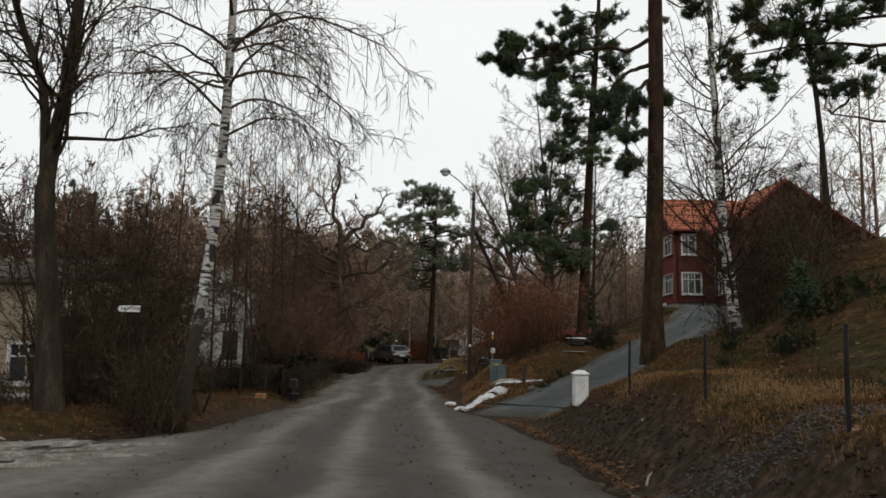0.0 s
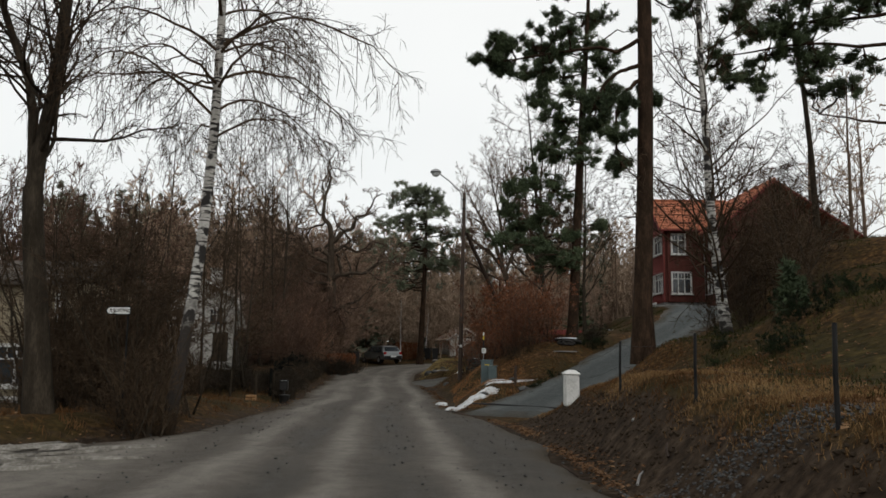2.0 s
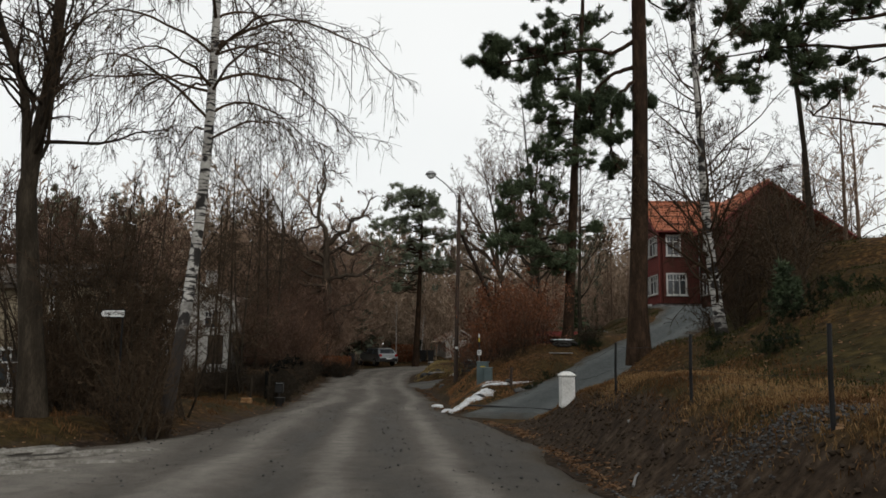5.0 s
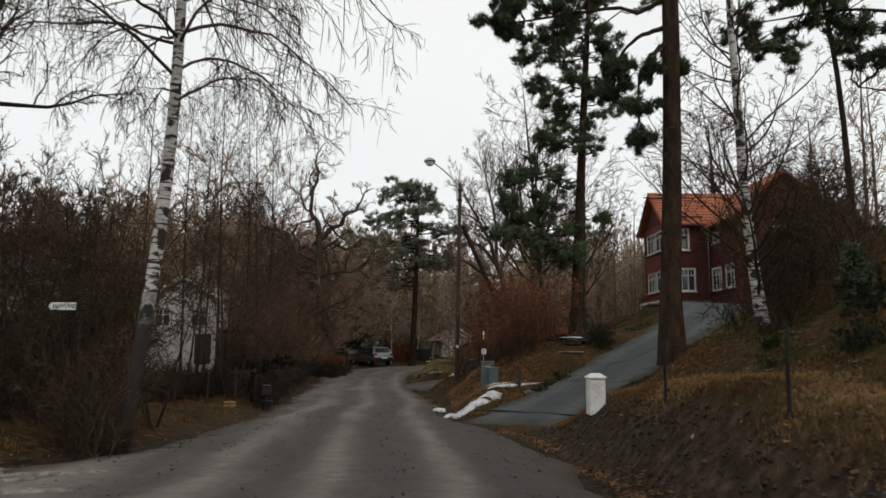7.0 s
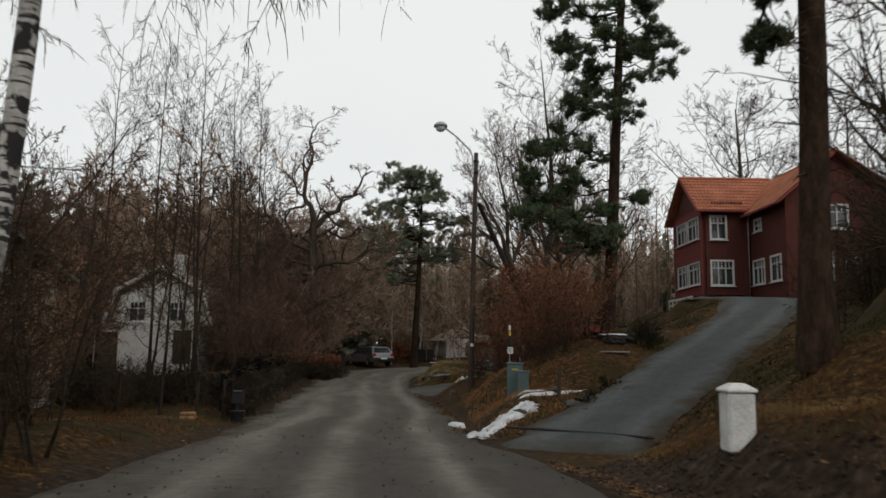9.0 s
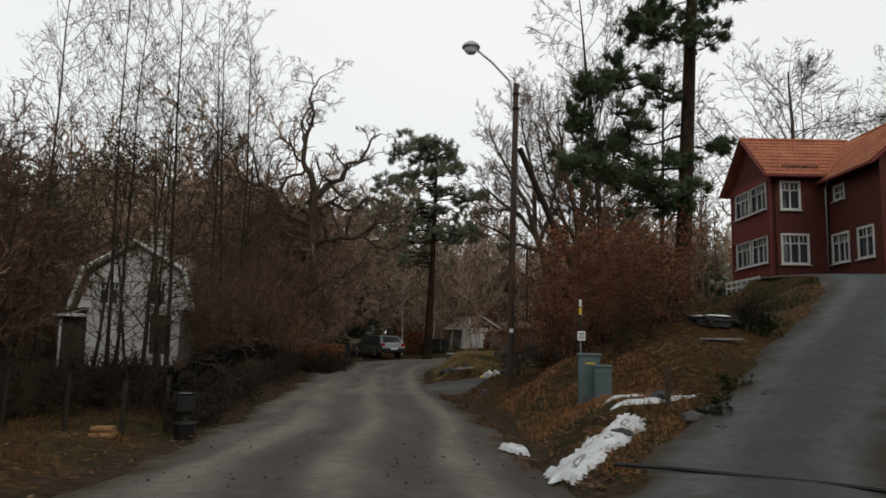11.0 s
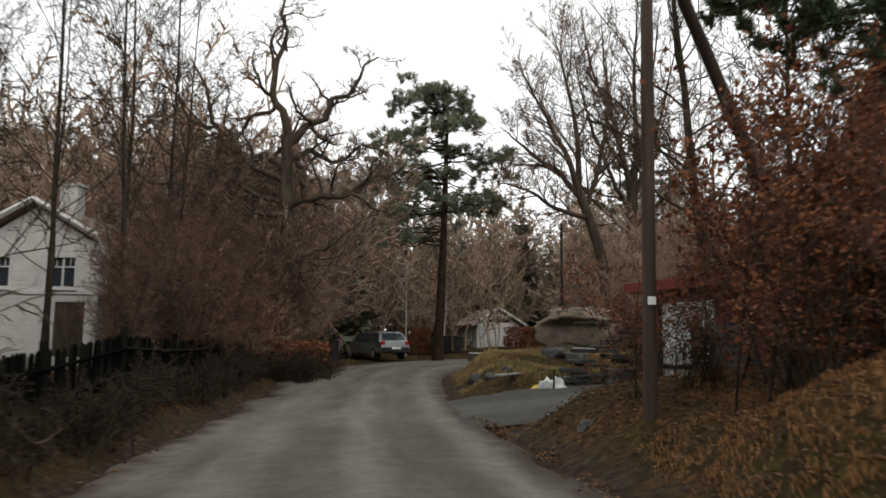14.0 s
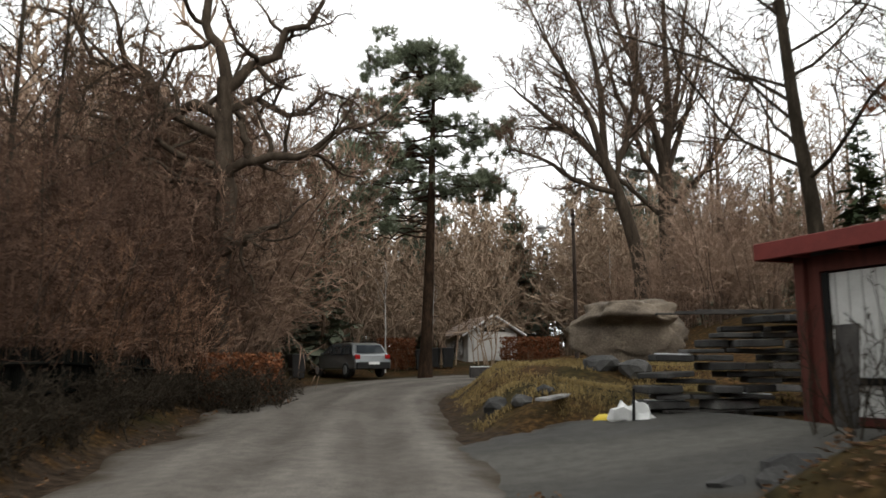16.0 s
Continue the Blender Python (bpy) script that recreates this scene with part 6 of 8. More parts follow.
tiled(wing_roof, (4.6, 4.85, 4.72), (-0.35, 4.85, 4.72), (-0.35, 2.2, 6.90), (4.6, 2.2, 6.90))
tagged(part("wing_roof", wing_roof, TILE, red, "orange clay tile roof"), kind="stuff")
main_roof = Geo()
mid = (MX0 + MX1) / 2
tiled(main_roof, (MX0 - 0.5, MY0 - 0.4, 4.45), (MX0 - 0.5, 0.0, 4.45), (mid, 0.0, 6.92), (mid, MY0 - 0.4, 6.92))
tiled(main_roof, (2.3, 0.0, 4.72), (4.6, 2.2, 6.90), (mid, 2.2, 6.92), (mid, 0.0, 6.92))
tiled(main_roof, (MX0 - 0.5, 4.6, 4.45), (MX0 - 0.5, MY1 + 0.4, 4.45), (mid, MY1 + 0.4, 6.92), (mid, 2.2, 6.92))
tiled(main_roof, (11.2, MY0 - 0.4, 2.8), (11.2, MY1 + 0.4, 2.8), (mid, MY1 + 0.4, 6.92), (mid, MY0 - 0.4, 6.92))
tagged(part("main_roof", main_roof, TILE, red, "orange clay tile roof"), kind="stuff")
eaves = Geo()
for y0, y1 in ((-0.50, 2.2), (4.90, 2.2)):
    a, b = np.array((-0.38, y0, 4.66)), np.array((-0.38, y1, 6.88))
    eaves.tube([a, b], 0.055, 4)
eaves.tube([(-0.4, -0.5, 4.66), (2.2, -0.5, 4.66)], 0.05, 6).tube([(MX0 - 0.55, MY0 - 0.4, 4.38), (MX0 - 0.55, 0.0, 4.38)], 0.05, 6)
for x1, z1 in ((MX0 - 0.5, 4.4), (11.2, 2.75)):
    eaves.tube([(x1, MY0 - 0.42, z1), (mid, MY0 - 0.42, 6.86)], 0.06, 4)
part("bargeboard", eaves, RED_TRIM, red)
ridge = Geo().tube([(-0.4, 2.2, 6.95), (4.6, 2.2, 6.95)], 0.09, 8).tube([(mid, MY0 - 0.4, 6.97), (mid, MY1 + 0.4, 6.97)], 0.09, 8).tube([(2.25, -0.45, 4.80), (4.6, 2.2, 6.98)], 0.05, 6)
part("ridge", ridge, TILE, red)
guard = Geo().tube([(0.5, -0.05, 5.22), (2.1, -0.05, 5.22)], 0.02, 5).tube([(0.5, -0.07, 5.14), (2.1, -0.07, 5.14)], 0.02, 5)
for k in range(4):
    guard.tube([(0.55 + 0.5 * k, 0.05, 5.05), (0.55 + 0.5 * k, -0.06, 5.24)], 0.015, 4)
part("snow_guard", guard, METAL_BLACK, red)
part("downpipe", Geo().tube([(2.3, -0.45, 4.6), (2.36, -0.06, 4.3), (2.36, -0.06, 0.2)], 0.04, 8), METAL_GREY, red)
fence_low = Geo()
for k in range(7):
    fence_low.box((-0.5 + 0.0 * k, 0.3 + k * 0.62, 0.05), (0.06, 0.06, 0.75))
fence_low.box((-0.5, 2.15, 0.36), (0.05, 3.9, 0.09)).box((-0.5, 2.15, 0.1), (0.05, 3.9, 0.09))
part("porch_rail", fence_low, WHITE_TRIM, red, "low pale railing at the foot of the wing")

# The pale house with the curb roof in the garden.
WX, WY = -15.0, 47.8
pale = thing("house", (WX, WY, -0.55), "pale timber house with curb roof in the garden", "house")
pw = Geo()
wall(pw, "y", 0.1, -2.15, 2.15, 0.3, 3.0, 0.2, [(0.75, 1.75, 0.9, 2.7)], 0.0)
wall(pw, "y", 0.1, -2.05, 2.05, 3.0, 4.6, 0.2, [(-1.65, -0.75, 3.15, 4.2), (0.5, 1.4, 3.15, 4.2)], 0.0)
pw.prism([(-2.05, 4.6), (2.05, 4.6), (0, 5.85)], "y", 0.0, 0.2)
pw.prism([(-2.6, 3.0), (-2.05, 3.0), (-2.05, 4.7)], "y", 0.01, 0.19).prism([(2.05, 3.0), (2.6, 3.0), (2.05, 4.7)], "y", 0.01, 0.19)
for x in (-2.05, 2.05):
    pw.box((x, 3.6, 1.65), (0.2, 6.8, 2.7))
pw.box((0, 7.0, 2.9), (3.9, 0.2, 5.3))
part("wall", pw, PALE_BOARD, pale)
laps = Geo()
for k in range(26):
    z = 0.42 + k * 0.16
    holes = [(0.68, 1.82)] if 0.8 < z < 2.75 else [(-1.75, -0.65), (0.4, 1.5)] if 3.05 < z < 4.3 else []
    half = 2.12 if z < 3.0 else 2.5 - (z - 3.0) * 0.26
    cuts = sorted([-half, half, *[c for h in holes for c in h]])
    for a, b in zip(cuts[::2], cuts[1::2]):
        if b - a > 0.05:
            laps.box(((a + b) / 2, -0.012, z), (b - a, 0.022, 0.145))
part("weatherboarding", laps, PALE_BOARD, pale)
window(pale, "y", 0.10, -1.65, -0.75, 3.15, 4.2, 2, 0.66)
window(pale, "y", 0.10, 0.5, 1.4, 3.15, 4.2, 2, 0.66)
part("door", Geo().box((1.25, 0.06, 1.8), (0.98, 0.06, 1.78), bevel=0.01), BARK_OAK, pale, "dark wooden garden door")
part("room_block", Geo().box((0, 3.6, 2.4), (3.4, 6.0, 4.2)), ROOM_DARK, pale)
part("foundation", Geo().box((0, 3.55, 0.0), (4.2, 7.0, 0.6), bevel=0.02), STONE, pale)
curb = Geo()
for s in (-1, 1):
    tiled(curb, (s * 2.85, -0.35, 2.9), (s * 2.85, 7.4, 2.9), (s * 2.25, 7.4, 4.75), (s * 2.25, -0.35, 4.75))
    tiled(curb, (s * 2.30, -0.35, 4.72), (s * 2.30, 7.4, 4.72), (0, 7.4, 6.05), (0, -0.35, 6.05))
tagged(part("roof", curb, TILE_DARK, pale, "weathered brown tile curb roof"), kind="stuff")
barge = Geo()
for s in (-1, 1):
    barge.tube([(s * 2.92, -0.38, 2.85), (s * 2.30, -0.38, 4.76)], 0.10, 4).tube([(s * 2.34, -0.38, 4.74), (0, -0.38, 6.06)], 0.10, 4)
barge.box((0, -0.03, 3.0), (5.2, 0.08, 0.14), bevel=0.01)
part("bargeboard", barge, WHITE_TRIM, pale, "white barge boards")
part("chimney", Geo().box((0.45, 1.4, 6.2), (0.62, 0.62, 1.2), bevel=0.02).box((0.45, 1.4, 6.83), (0.74, 0.74, 0.12), bevel=0.02), BRICK_WHITE, pale, "whitewashed brick chimney")
lean = Geo()
lean.box((-2.75, 1.2, 1.35), (1.2, 2.4, 2.4))
# The annex lies in shadow; that shade is put into its dark colour.
part("annex", lean, BARK_OAK, pale, "annex with its shade put into a dark colour")
part("corner_board", Geo().box((-3.33, -0.03, 1.35), (0.12, 0.05, 2.4), bevel=0.01), WHITE_TRIM, pale, "white corner board")
part("fascia", Geo().box((-2.8, -0.34, 2.62), (1.5, 0.06, 0.14), bevel=0.01), WHITE_TRIM, pale, "white fascia board")
ar = Geo()
tiled(ar, (-3.6, -0.3, 2.55), (-3.6, 2.6, 2.55), (-2.1, 2.6, 2.95), (-2.1, -0.3, 2.95))
tagged(part("annex_roof", ar, TILE_DARK, pale), kind="stuff")

TILE_OLD = material("mossy dark roof tiles", [(0.040, 0.034, 0.028), (0.075, 0.062, 0.050), (0.115, 0.096, 0.080)], 1.2, 0.9, 0.2, 25)

# The ochre house close behind the roadside shrubs.
ochre = thing("house", (-12.6, 20.8, gz(-12, 21) - 0.1), "faded ochre house half hidden by shrubs", "house")
ow = Geo()
wall(ow, "y", 0.1, -2.4, 2.1, 0.3, 3.7, 0.25, [(0.45, 1.45, 0.75, 1.85)])
ow.box((1.98, 3.2, 2.0), (0.25, 5.95, 3.4)).box((-2.28, 3.2, 2.0), (0.25, 5.95, 3.4)).box((-0.15, 6.2, 2.0), (4.0, 0.2, 3.4))
part("wall", ow.welded(), YELLOW_BOARD, ochre)
part("foundation", Geo().box((-0.15, 3.1, 0.05), (4.6, 6.3, 0.6), bevel=0.02), STONE, ochre)
window(ochre, "y", 0.10, 0.45, 1.45, 0.75, 1.85, 2, 0.66)
part("corner_board", Geo().box((2.05, -0.04, 1.9), (0.16, 0.05, 3.5), bevel=0.01), WHITE_TRIM, ochre, "white corner board")
part("room_block", Geo().box((-0.15, 3.4, 2.0), (3.6, 5.0, 3.0)), ROOM_DARK, ochre)
orf = Geo()
tiled(orf, (-2.8, -0.4, 3.6), (2.5, -0.4, 3.6), (2.5, 3.1, 4.5), (-2.8, 3.1, 4.5))
tiled(orf, (2.5, 6.6, 3.6), (-2.8, 6.6, 3.6), (-2.8, 3.1, 4.5), (2.5, 3.1, 4.5))
tagged(part("roof", orf, TILE_OLD, ochre), kind="stuff")
part("sill_board", Geo().box((-0.2, -0.07, 0.42), (4.4, 0.06, 0.10), bevel=0.01), WHITE_TRIM, ochre, "white base board")

# The small garage at the bend.
garage = thing("garage", (2.35, 73.5, gz(2.35, 73.5)), "small pale garage with low tiled gable roof at the bend", "garage", turn=12)
gw = Geo()
wall(gw, "y", 0.08, -1.45, 1.45, -0.2, 1.5, 0.16, [])
gw.prism([(-1.45, 1.5), (1.45, 1.5), (0, 2.35)], "y", 0.02, 0.16)
gw.box((-1.37, 2.6, 0.65), (0.16, 4.9, 1.7)).box((1.37, 2.6, 0.65), (0.16, 4.9, 1.7)).box((0, 5.0, 0.65), (2.5, 0.16, 1.7))
part("wall", gw, PALE_BOARD, garage)
part("gable_panel", Geo().prism([(-0.85, 1.62), (0.85, 1.62), (0, 2.1)], "y", -0.02, 0.015), BARK_DARK, garage, "dark boarded gable field")
part("door", Geo().box((0, -0.01, 0.62), (2.3, 0.05, 1.55), bevel=0.01), PALE_BOARD, garage, "pale garage door")
gr = Geo()
for s in (-1, 1):
    tiled(gr, (s * 1.85, -0.3, 1.42), (s * 1.85, 5.3, 1.42), (0, 5.3, 2.55), (0, -0.3, 2.55))
tagged(part("roof", gr, TILE_DARK, garage), kind="stuff")
for y in (1.4, 3.2):
    window(garage, "x", -1.45, y - 0.35, y + 0.35, 0.45, 1.15, 2)
gb = Geo()
for s in (-1, 1):
    gb.tube([(s * 1.9, -0.33, 1.38), (0, -0.33, 2.55)], 0.07, 4)
part("bargeboard", gb, WHITE_TRIM, garage, "white barge boards")

# The red shed by the gravel patch: its long side faces the lane.
SX, SY = 3.15, 40.2
shed = thing("shed", (SX, SY, -0.12), "dark red shed with flat roof and pale door", "shed", turn=20)
sw = Geo()
wall(sw, "x", 0.08, -2.5, 0.0, 0.0, 2.2, 0.16, [(-2.35, -0.35, 0.1, 1.98)])
for at, size in (((1.49, -0.08, 1.1), (2.65, 0.16, 2.2)), ((1.49, -2.42, 1.1), (2.65, 0.16, 2.2)), ((2.9, -1.25, 1.1), (0.16, 2.5, 2.2))):
    part("wall", Geo().box(at, size), RED_BOARD, shed)
part("wall", sw.welded(), RED_BOARD, shed)
part("corner_post", Geo().box((-0.02, -0.08, 1.1), (0.14, 0.16, 2.2), bevel=0.01), RED_BOARD, shed)
part("corner_post", Geo().box((-0.02, -2.42, 1.1), (0.14, 0.16, 2.2), bevel=0.01), RED_BOARD, shed)
door_ = part("door", Geo().box((0.10, -1.35, 1.03), (0.03, 1.98, 1.84)), WHITE_TRIM, shed, "pale boarded double door")
for k in range(10):
    part("board", Geo().box((0.06, -2.25 + k * 0.2, 1.03), (0.045, 0.185, 1.84), bevel=0.006), WHITE_TRIM, door_)
part("brace", Geo().box((0.015, -1.35, 0.55), (0.05, 1.95, 0.09), bevel=0.01).box((0.015, -0.42, 1.03), (0.05, 0.10, 1.86), bevel=0.01), METAL_BLACK, door_, "black door ironwork")
roofing = Geo().box((1.5, -1.25, 2.36), (3.56, 3.3, 0.10), bevel=0.01)
part("roof", roofing, STONE_DARK, shed, "flat roof under dark felt")
fasc = Geo().box((-0.31, -1.25, 2.32), (0.06, 3.4, 0.24), bevel=0.01).box((1.5, 0.42, 2.32), (3.56, 0.06, 0.24), bevel=0.01).box((1.5, -2.92, 2.32), (3.56, 0.06, 0.24), bevel=0.01)
part("fascia", fasc, RED_TRIM, shed, "bright red fascia board")
for k in range(4):
    part("rafter", Geo().box((-0.15, -0.2 - k * 0.75, 2.25), (0.27, 0.08, 0.12)), RED_TRIM, shed)

# ---- things by the lane ----
GREEN_BOX = material("grey-green enamel", [(0.070, 0.098, 0.100), (0.105, 0.138, 0.140)], 3, 0.55, 0.05, 30)
YELLOW = material("yellow plastic", [(0.50, 0.36, 0.03), (0.62, 0.46, 0.05)], 4, 0.6, 0.0)
BLACK_PLASTIC = material("black plastic", [(0.010, 0.010, 0.010), (0.022, 0.021, 0.020)], 4, 0.5, 0.1, 30)
WHITE_PLATE = material("white enamel plate", [(0.62, 0.62, 0.60), (0.74, 0.74, 0.72)], 3, 0.4, 0.0)
WHITE_BLOCK = material("whitewashed masonry", [(0.34, 0.33, 0.31), (0.58, 0.57, 0.54), (0.68, 0.67, 0.64)], 3, 0.9, 0.5, 30)
LAMP_GLASS = material("milky lamp glass", [(0.55, 0.56, 0.56), (0.66, 0.67, 0.67)], 3, 0.35, 0.0)
DARK_BOARD = material("dark stained boards", [(0.018, 0.016, 0.015), (0.045, 0.040, 0.036), (0.075, 0.068, 0.06)], 4, 0.85, 0.3, 40, (1, 1, 1))
BLUE_TUB = material("dark teal plastic", [(0.005, 0.009, 0.010), (0.009, 0.015, 0.016)], 3, 0.75, 0.05, spec=0.15)
SILVER = material("silver car paint", [(0.24, 0.25, 0.25), (0.30, 0.31, 0.31)], 2, 0.28, 0.0, metal=0.85, spec=0.5)
RED_LENS = material("red lamp lens", [(0.30, 0.01, 0.01), (0.40, 0.02, 0.02)], 4, 0.25, 0.0)
TYRE = material("tyre rubber", [(0.012, 0.012, 0.012), (0.025, 0.024, 0.023)], 6, 0.8, 0.2, 40)


def street_lamp(at, h, head, label, stay=None, reach=1.25, rise=0.75, lean=0.0):
    """A wooden pole with a bent arm and a lamp; head: heading of the arm in degrees."""
    lamp = thing("street_lamp", at, label, "street lamp", "street lamps")
    part("pole", Geo().tube([(lean, 0, -0.4), (lean * 0.5, 0, h * 0.5), (0, 0, h)], [0.092, 0.083, 0.072], 12), WOOD_POLE, lamp, smooth=True)
    a = radians(head)
    d = np.array([math.cos(a), math.sin(a), 0])
    side = d * 0.14
    arm = [side + (0, 0, h - 0.75), side + (0, 0, h - 0.15), side + d * 0.08 + (0, 0, h + 0.05), d * reach * 0.6 + (0, 0, h + rise * 0.62), d * reach + (0, 0, h + rise)]
    part("arm", Geo().tube(arm, 0.028, 8), METAL_GREY, lamp, smooth=True)
    tip = d * (reach + 0.12) + np.array([0, 0, h + rise + 0.03])
    part("shade", Geo().tube([tip + (0, 0, 0.13), tip + (0, 0, 0.11), tip + (0, 0, 0.03), tip - (0, 0, 0.04)], [0.05, 0.12, 0.22, 0.24], 14), METAL_GREY, lamp, smooth=True)
    part("globe", Geo().tube([tip - (0, 0, 0.03), tip - (0, 0, 0.12), tip - (0, 0, 0.19), tip - (0, 0, 0.22)], [0.18, 0.17, 0.11, 0.02], 14), LAMP_GLASS, lamp, "milky glass bowl", True)
    for z in (h - 0.7, h - 0.3):
        part("clamp", Geo().tube([(0, 0, z - 0.03), (0, 0, z + 0.03)], 0.095, 12).tube([side, side * 0.3 + (0, 0, 0)] + np.array([0, 0, z]), 0.02, 6), METAL_BLACK, lamp)
    hook = Geo().tube([(0.09, 0, h - 0.45), (0.26, 0, h - 0.45), (0.30, 0, h - 0.36), (0.29, 0, h - 0.26)], 0.012, 6)
    part("insulator_hook", hook, METAL_BLACK, lamp)
    if stay is not None:
        run = np.array([(0.10, 0.02, h - 1.75), (stay[0] * 0.5, stay[1] * 0.5, (h - 1.75 + stay[2]) / 2), stay], float)
        part("brace_pole", Geo().tube(run, [0.08, 0.092, 0.10], 10), WOOD_POLE, lamp, "slanting wooden brace pole", True)
    return lamp


LX, LY = 1.02, 32.0
lz = gz(LX, LY)
sx, sy = 4.0, 33.1
lamp_1 = street_lamp((LX, LY, lz), 8.0 - lz, 205, "wooden lamp pole with bent arm and slanting brace pole", (sx - LX, sy - LY, gz(sx, sy) - lz - 0.3), lean=-0.13)
part("plate", Geo().box((-0.10, -0.105, 1.34), (0.10, 0.015, 0.10), bevel=0.004), WHITE_PLATE, lamp_1, "small white plate")
street_lamp((4.9, 63.0, gz(4.9, 63.0)), 7.4, 182, "tall lamp pole with side arm at the bend", None, 1.3, -0.9)

# The fence on the bank: short iron posts and slack wire, and the whitewashed gatepost at its end.
fence = thing("wire_fence", (2.8, 4.7, gz(2.8, 4.7)), "low black post and wire fence along the bank", "fence")
posts = [(2.97, 5.05), (2.90, 7.95), (2.74, 10.85), (2.72, 14.25)]
tops = []
for x, y in posts:
    o = np.array((x - 2.8, y - 4.7, gz(x, y) - gz(2.8, 4.7)))
    long = 0.76 if y < 14 else 0.55
    part("post", Geo().tube([o - (0, 0, 0.25), o + (0, 0, long * 0.5), o + (0.012, 0, long)], [0.021, 0.019, 0.018], 7), METAL_BLACK, fence, smooth=True)
    tops.append(o)
for z in (0.70, 0.40):
    for a, b in zip(tops[:-1], tops[1:]):
        run = [a * (1 - s) + b * s + np.array([0, 0, min(z, 0.56 if b is tops[-1] and s > 0.99 else z) - 0.05 * math.sin(math.pi * s)]) for s in np.linspace(0, 1, 7)]
        part("wire", Geo().tube(run, 0.0018, 4), METAL_BLACK, fence)
gp = thing("gatepost", (2.50, 13.72, gz(2.50, 13.72) - 0.05), "whitewashed stubby gatepost with pointed cap", "gatepost")
part("shaft", Geo().box((0, 0, 0.255), (0.265, 0.265, 0.57), bevel=0.025), WHITE_BLOCK, gp)
part("cap", Geo().box((0, 0, 0.555), (0.30, 0.30, 0.035), bevel=0.012).add([(-0.145, -0.145, 0.57), (0.145, -0.145, 0.57), (0.145, 0.145, 0.57), (-0.145, 0.145, 0.57), (-0.06, -0.06, 0.625), (0.06, -0.06, 0.625), (0.06, 0.06, 0.625), (-0.06, 0.06, 0.625)],
                                                                            [(0, 1, 5, 4), (1, 2, 6, 5), (2, 3, 7, 6), (3, 0, 4, 7), (4, 5, 6, 7)]), WHITE_BLOCK, gp, "low pointed white cap")

# The arrow sign at the side track.
sign = thing("signpost", (-5.68, 13.17, gz(-5.68, 13.17)), "white arrow sign with black letters on a thin post", "sign")
sz = 1.92 - gz(-5.68, 13.17)
part("post", Geo().tube([(0.17, 0.03, -0.2), (0.17, 0.03, sz + 0.1)], 0.018, 8), METAL_BLACK, sign)
rim = [(-0.225, sz), (-0.175, sz + 0.075), (0.225, sz + 0.075), (0.225, sz - 0.075), (-0.175, sz - 0.075)]
part("rim", Geo().prism(rim, "y", -0.004, 0.012), METAL_BLACK, sign, "black rim")
inner = [(-0.205, sz), (-0.166, sz + 0.057), (0.207, sz + 0.057), (0.207, sz - 0.057), (-0.166, sz - 0.057)]
plate = part("plate", Geo().prism(inner, "y", -0.009, -0.0045), WHITE_PLATE, sign)
words = bpy.data.curves.new("lettering", "FONT")
words.body, words.size, words.align_x, words.align_y, words.extrude = "BADPLATS", 0.074, "CENTER", "CENTER", 0.001
words.materials.append(METAL_BLACK)
bpy.context.view_layer.update()
text_ob = new("lettering", words)
text_ob.parent, text_ob.matrix_basis = sign, pose(0.03, -0.0115, sz, 90, 0, 0)

# A black drain channel crosses the foot of the driveway.
drain = thing("drain_channel", (2.0, 20.1, 0.0), "black rubber drain strip across the driveway's foot", "drain")
run = [(x, y, float(band_z(DRIVE_LINE)(np.array([x]), np.array([y]))[0]) + 0.058) for x, y in ((0.95, 20.55), (1.5, 20.35), (2.1, 20.05), (2.7, 19.7), (3.3, 19.3))]
part("strip", Geo().tube([(a - 2.0, b - 20.1, c) for a, b, c in run], 0.026, 6), BLACK_PLASTIC, drain)
stump = thing("wooden_post", (2.40, 23.45, gz(2.40, 23.45)), "short weathered wooden post in the dry grass", "post")
part("shaft", Geo().tube([(0, 0, -0.25), (0.0, 0, 0.3), (0.02, 0, 0.58)], [0.045, 0.042, 0.038], 9), WOOD_POLE, stump, smooth=True)
part("top", Geo().tube([(0.02, 0, 0.555), (0.02, 0, 0.575)], [0.038, 0.02], 9), STONE, stump, "pale sawn top")
fallen = thing("plank", (4.55, 27.15, gz(4.55, 27.15) + 0.03), "pale weathered plank lying in the grass", "plank", turn=10)
part("board", Geo().box((0, 0, 0.02), (0.85, 0.12, 0.035), bevel=0.006), STONE, fallen)

# Electricity cabinets with a marker stick.
cabx, caby = 1.64, 25.4
cab = thing("electric_cabinet", (cabx, caby, gz(cabx, caby) - 0.05), "taller grey-green electricity cabinet beside the driveway", "electric cabinet", "cabinets", -12)
part("body", Geo().box((0, 0, 0.42), (0.37, 0.27, 0.84), bevel=0.012), GREEN_BOX, cab)
part("lid", Geo().box((0, 0, 0.86), (0.41, 0.31, 0.05), bevel=0.015), GREEN_BOX, cab)
part("door_panel", Geo().box((0.0, -0.146, 0.46), (0.32, 0.012, 0.66), bevel=0.005), GREEN_BOX, cab)
part("label_bars", Geo().box((0.02, -0.155, 0.72), (0.16, 0.004, 0.03)), YELLOW, cab, "yellow warning strip")
part("base", Geo().box((0, 0, 0.0), (0.35, 0.25, 0.20), bevel=0.01), STONE, cab)
stick = thing("marker_stick", (cabx - 0.11, caby + 0.2, gz(cabx, caby)), "black and yellow marker stick with a small white notice", "marker stick")
part("rod", Geo().tube([(0, 0, -0.2), (0, 0, 1.30)], 0.012, 6), METAL_GREY, stick)
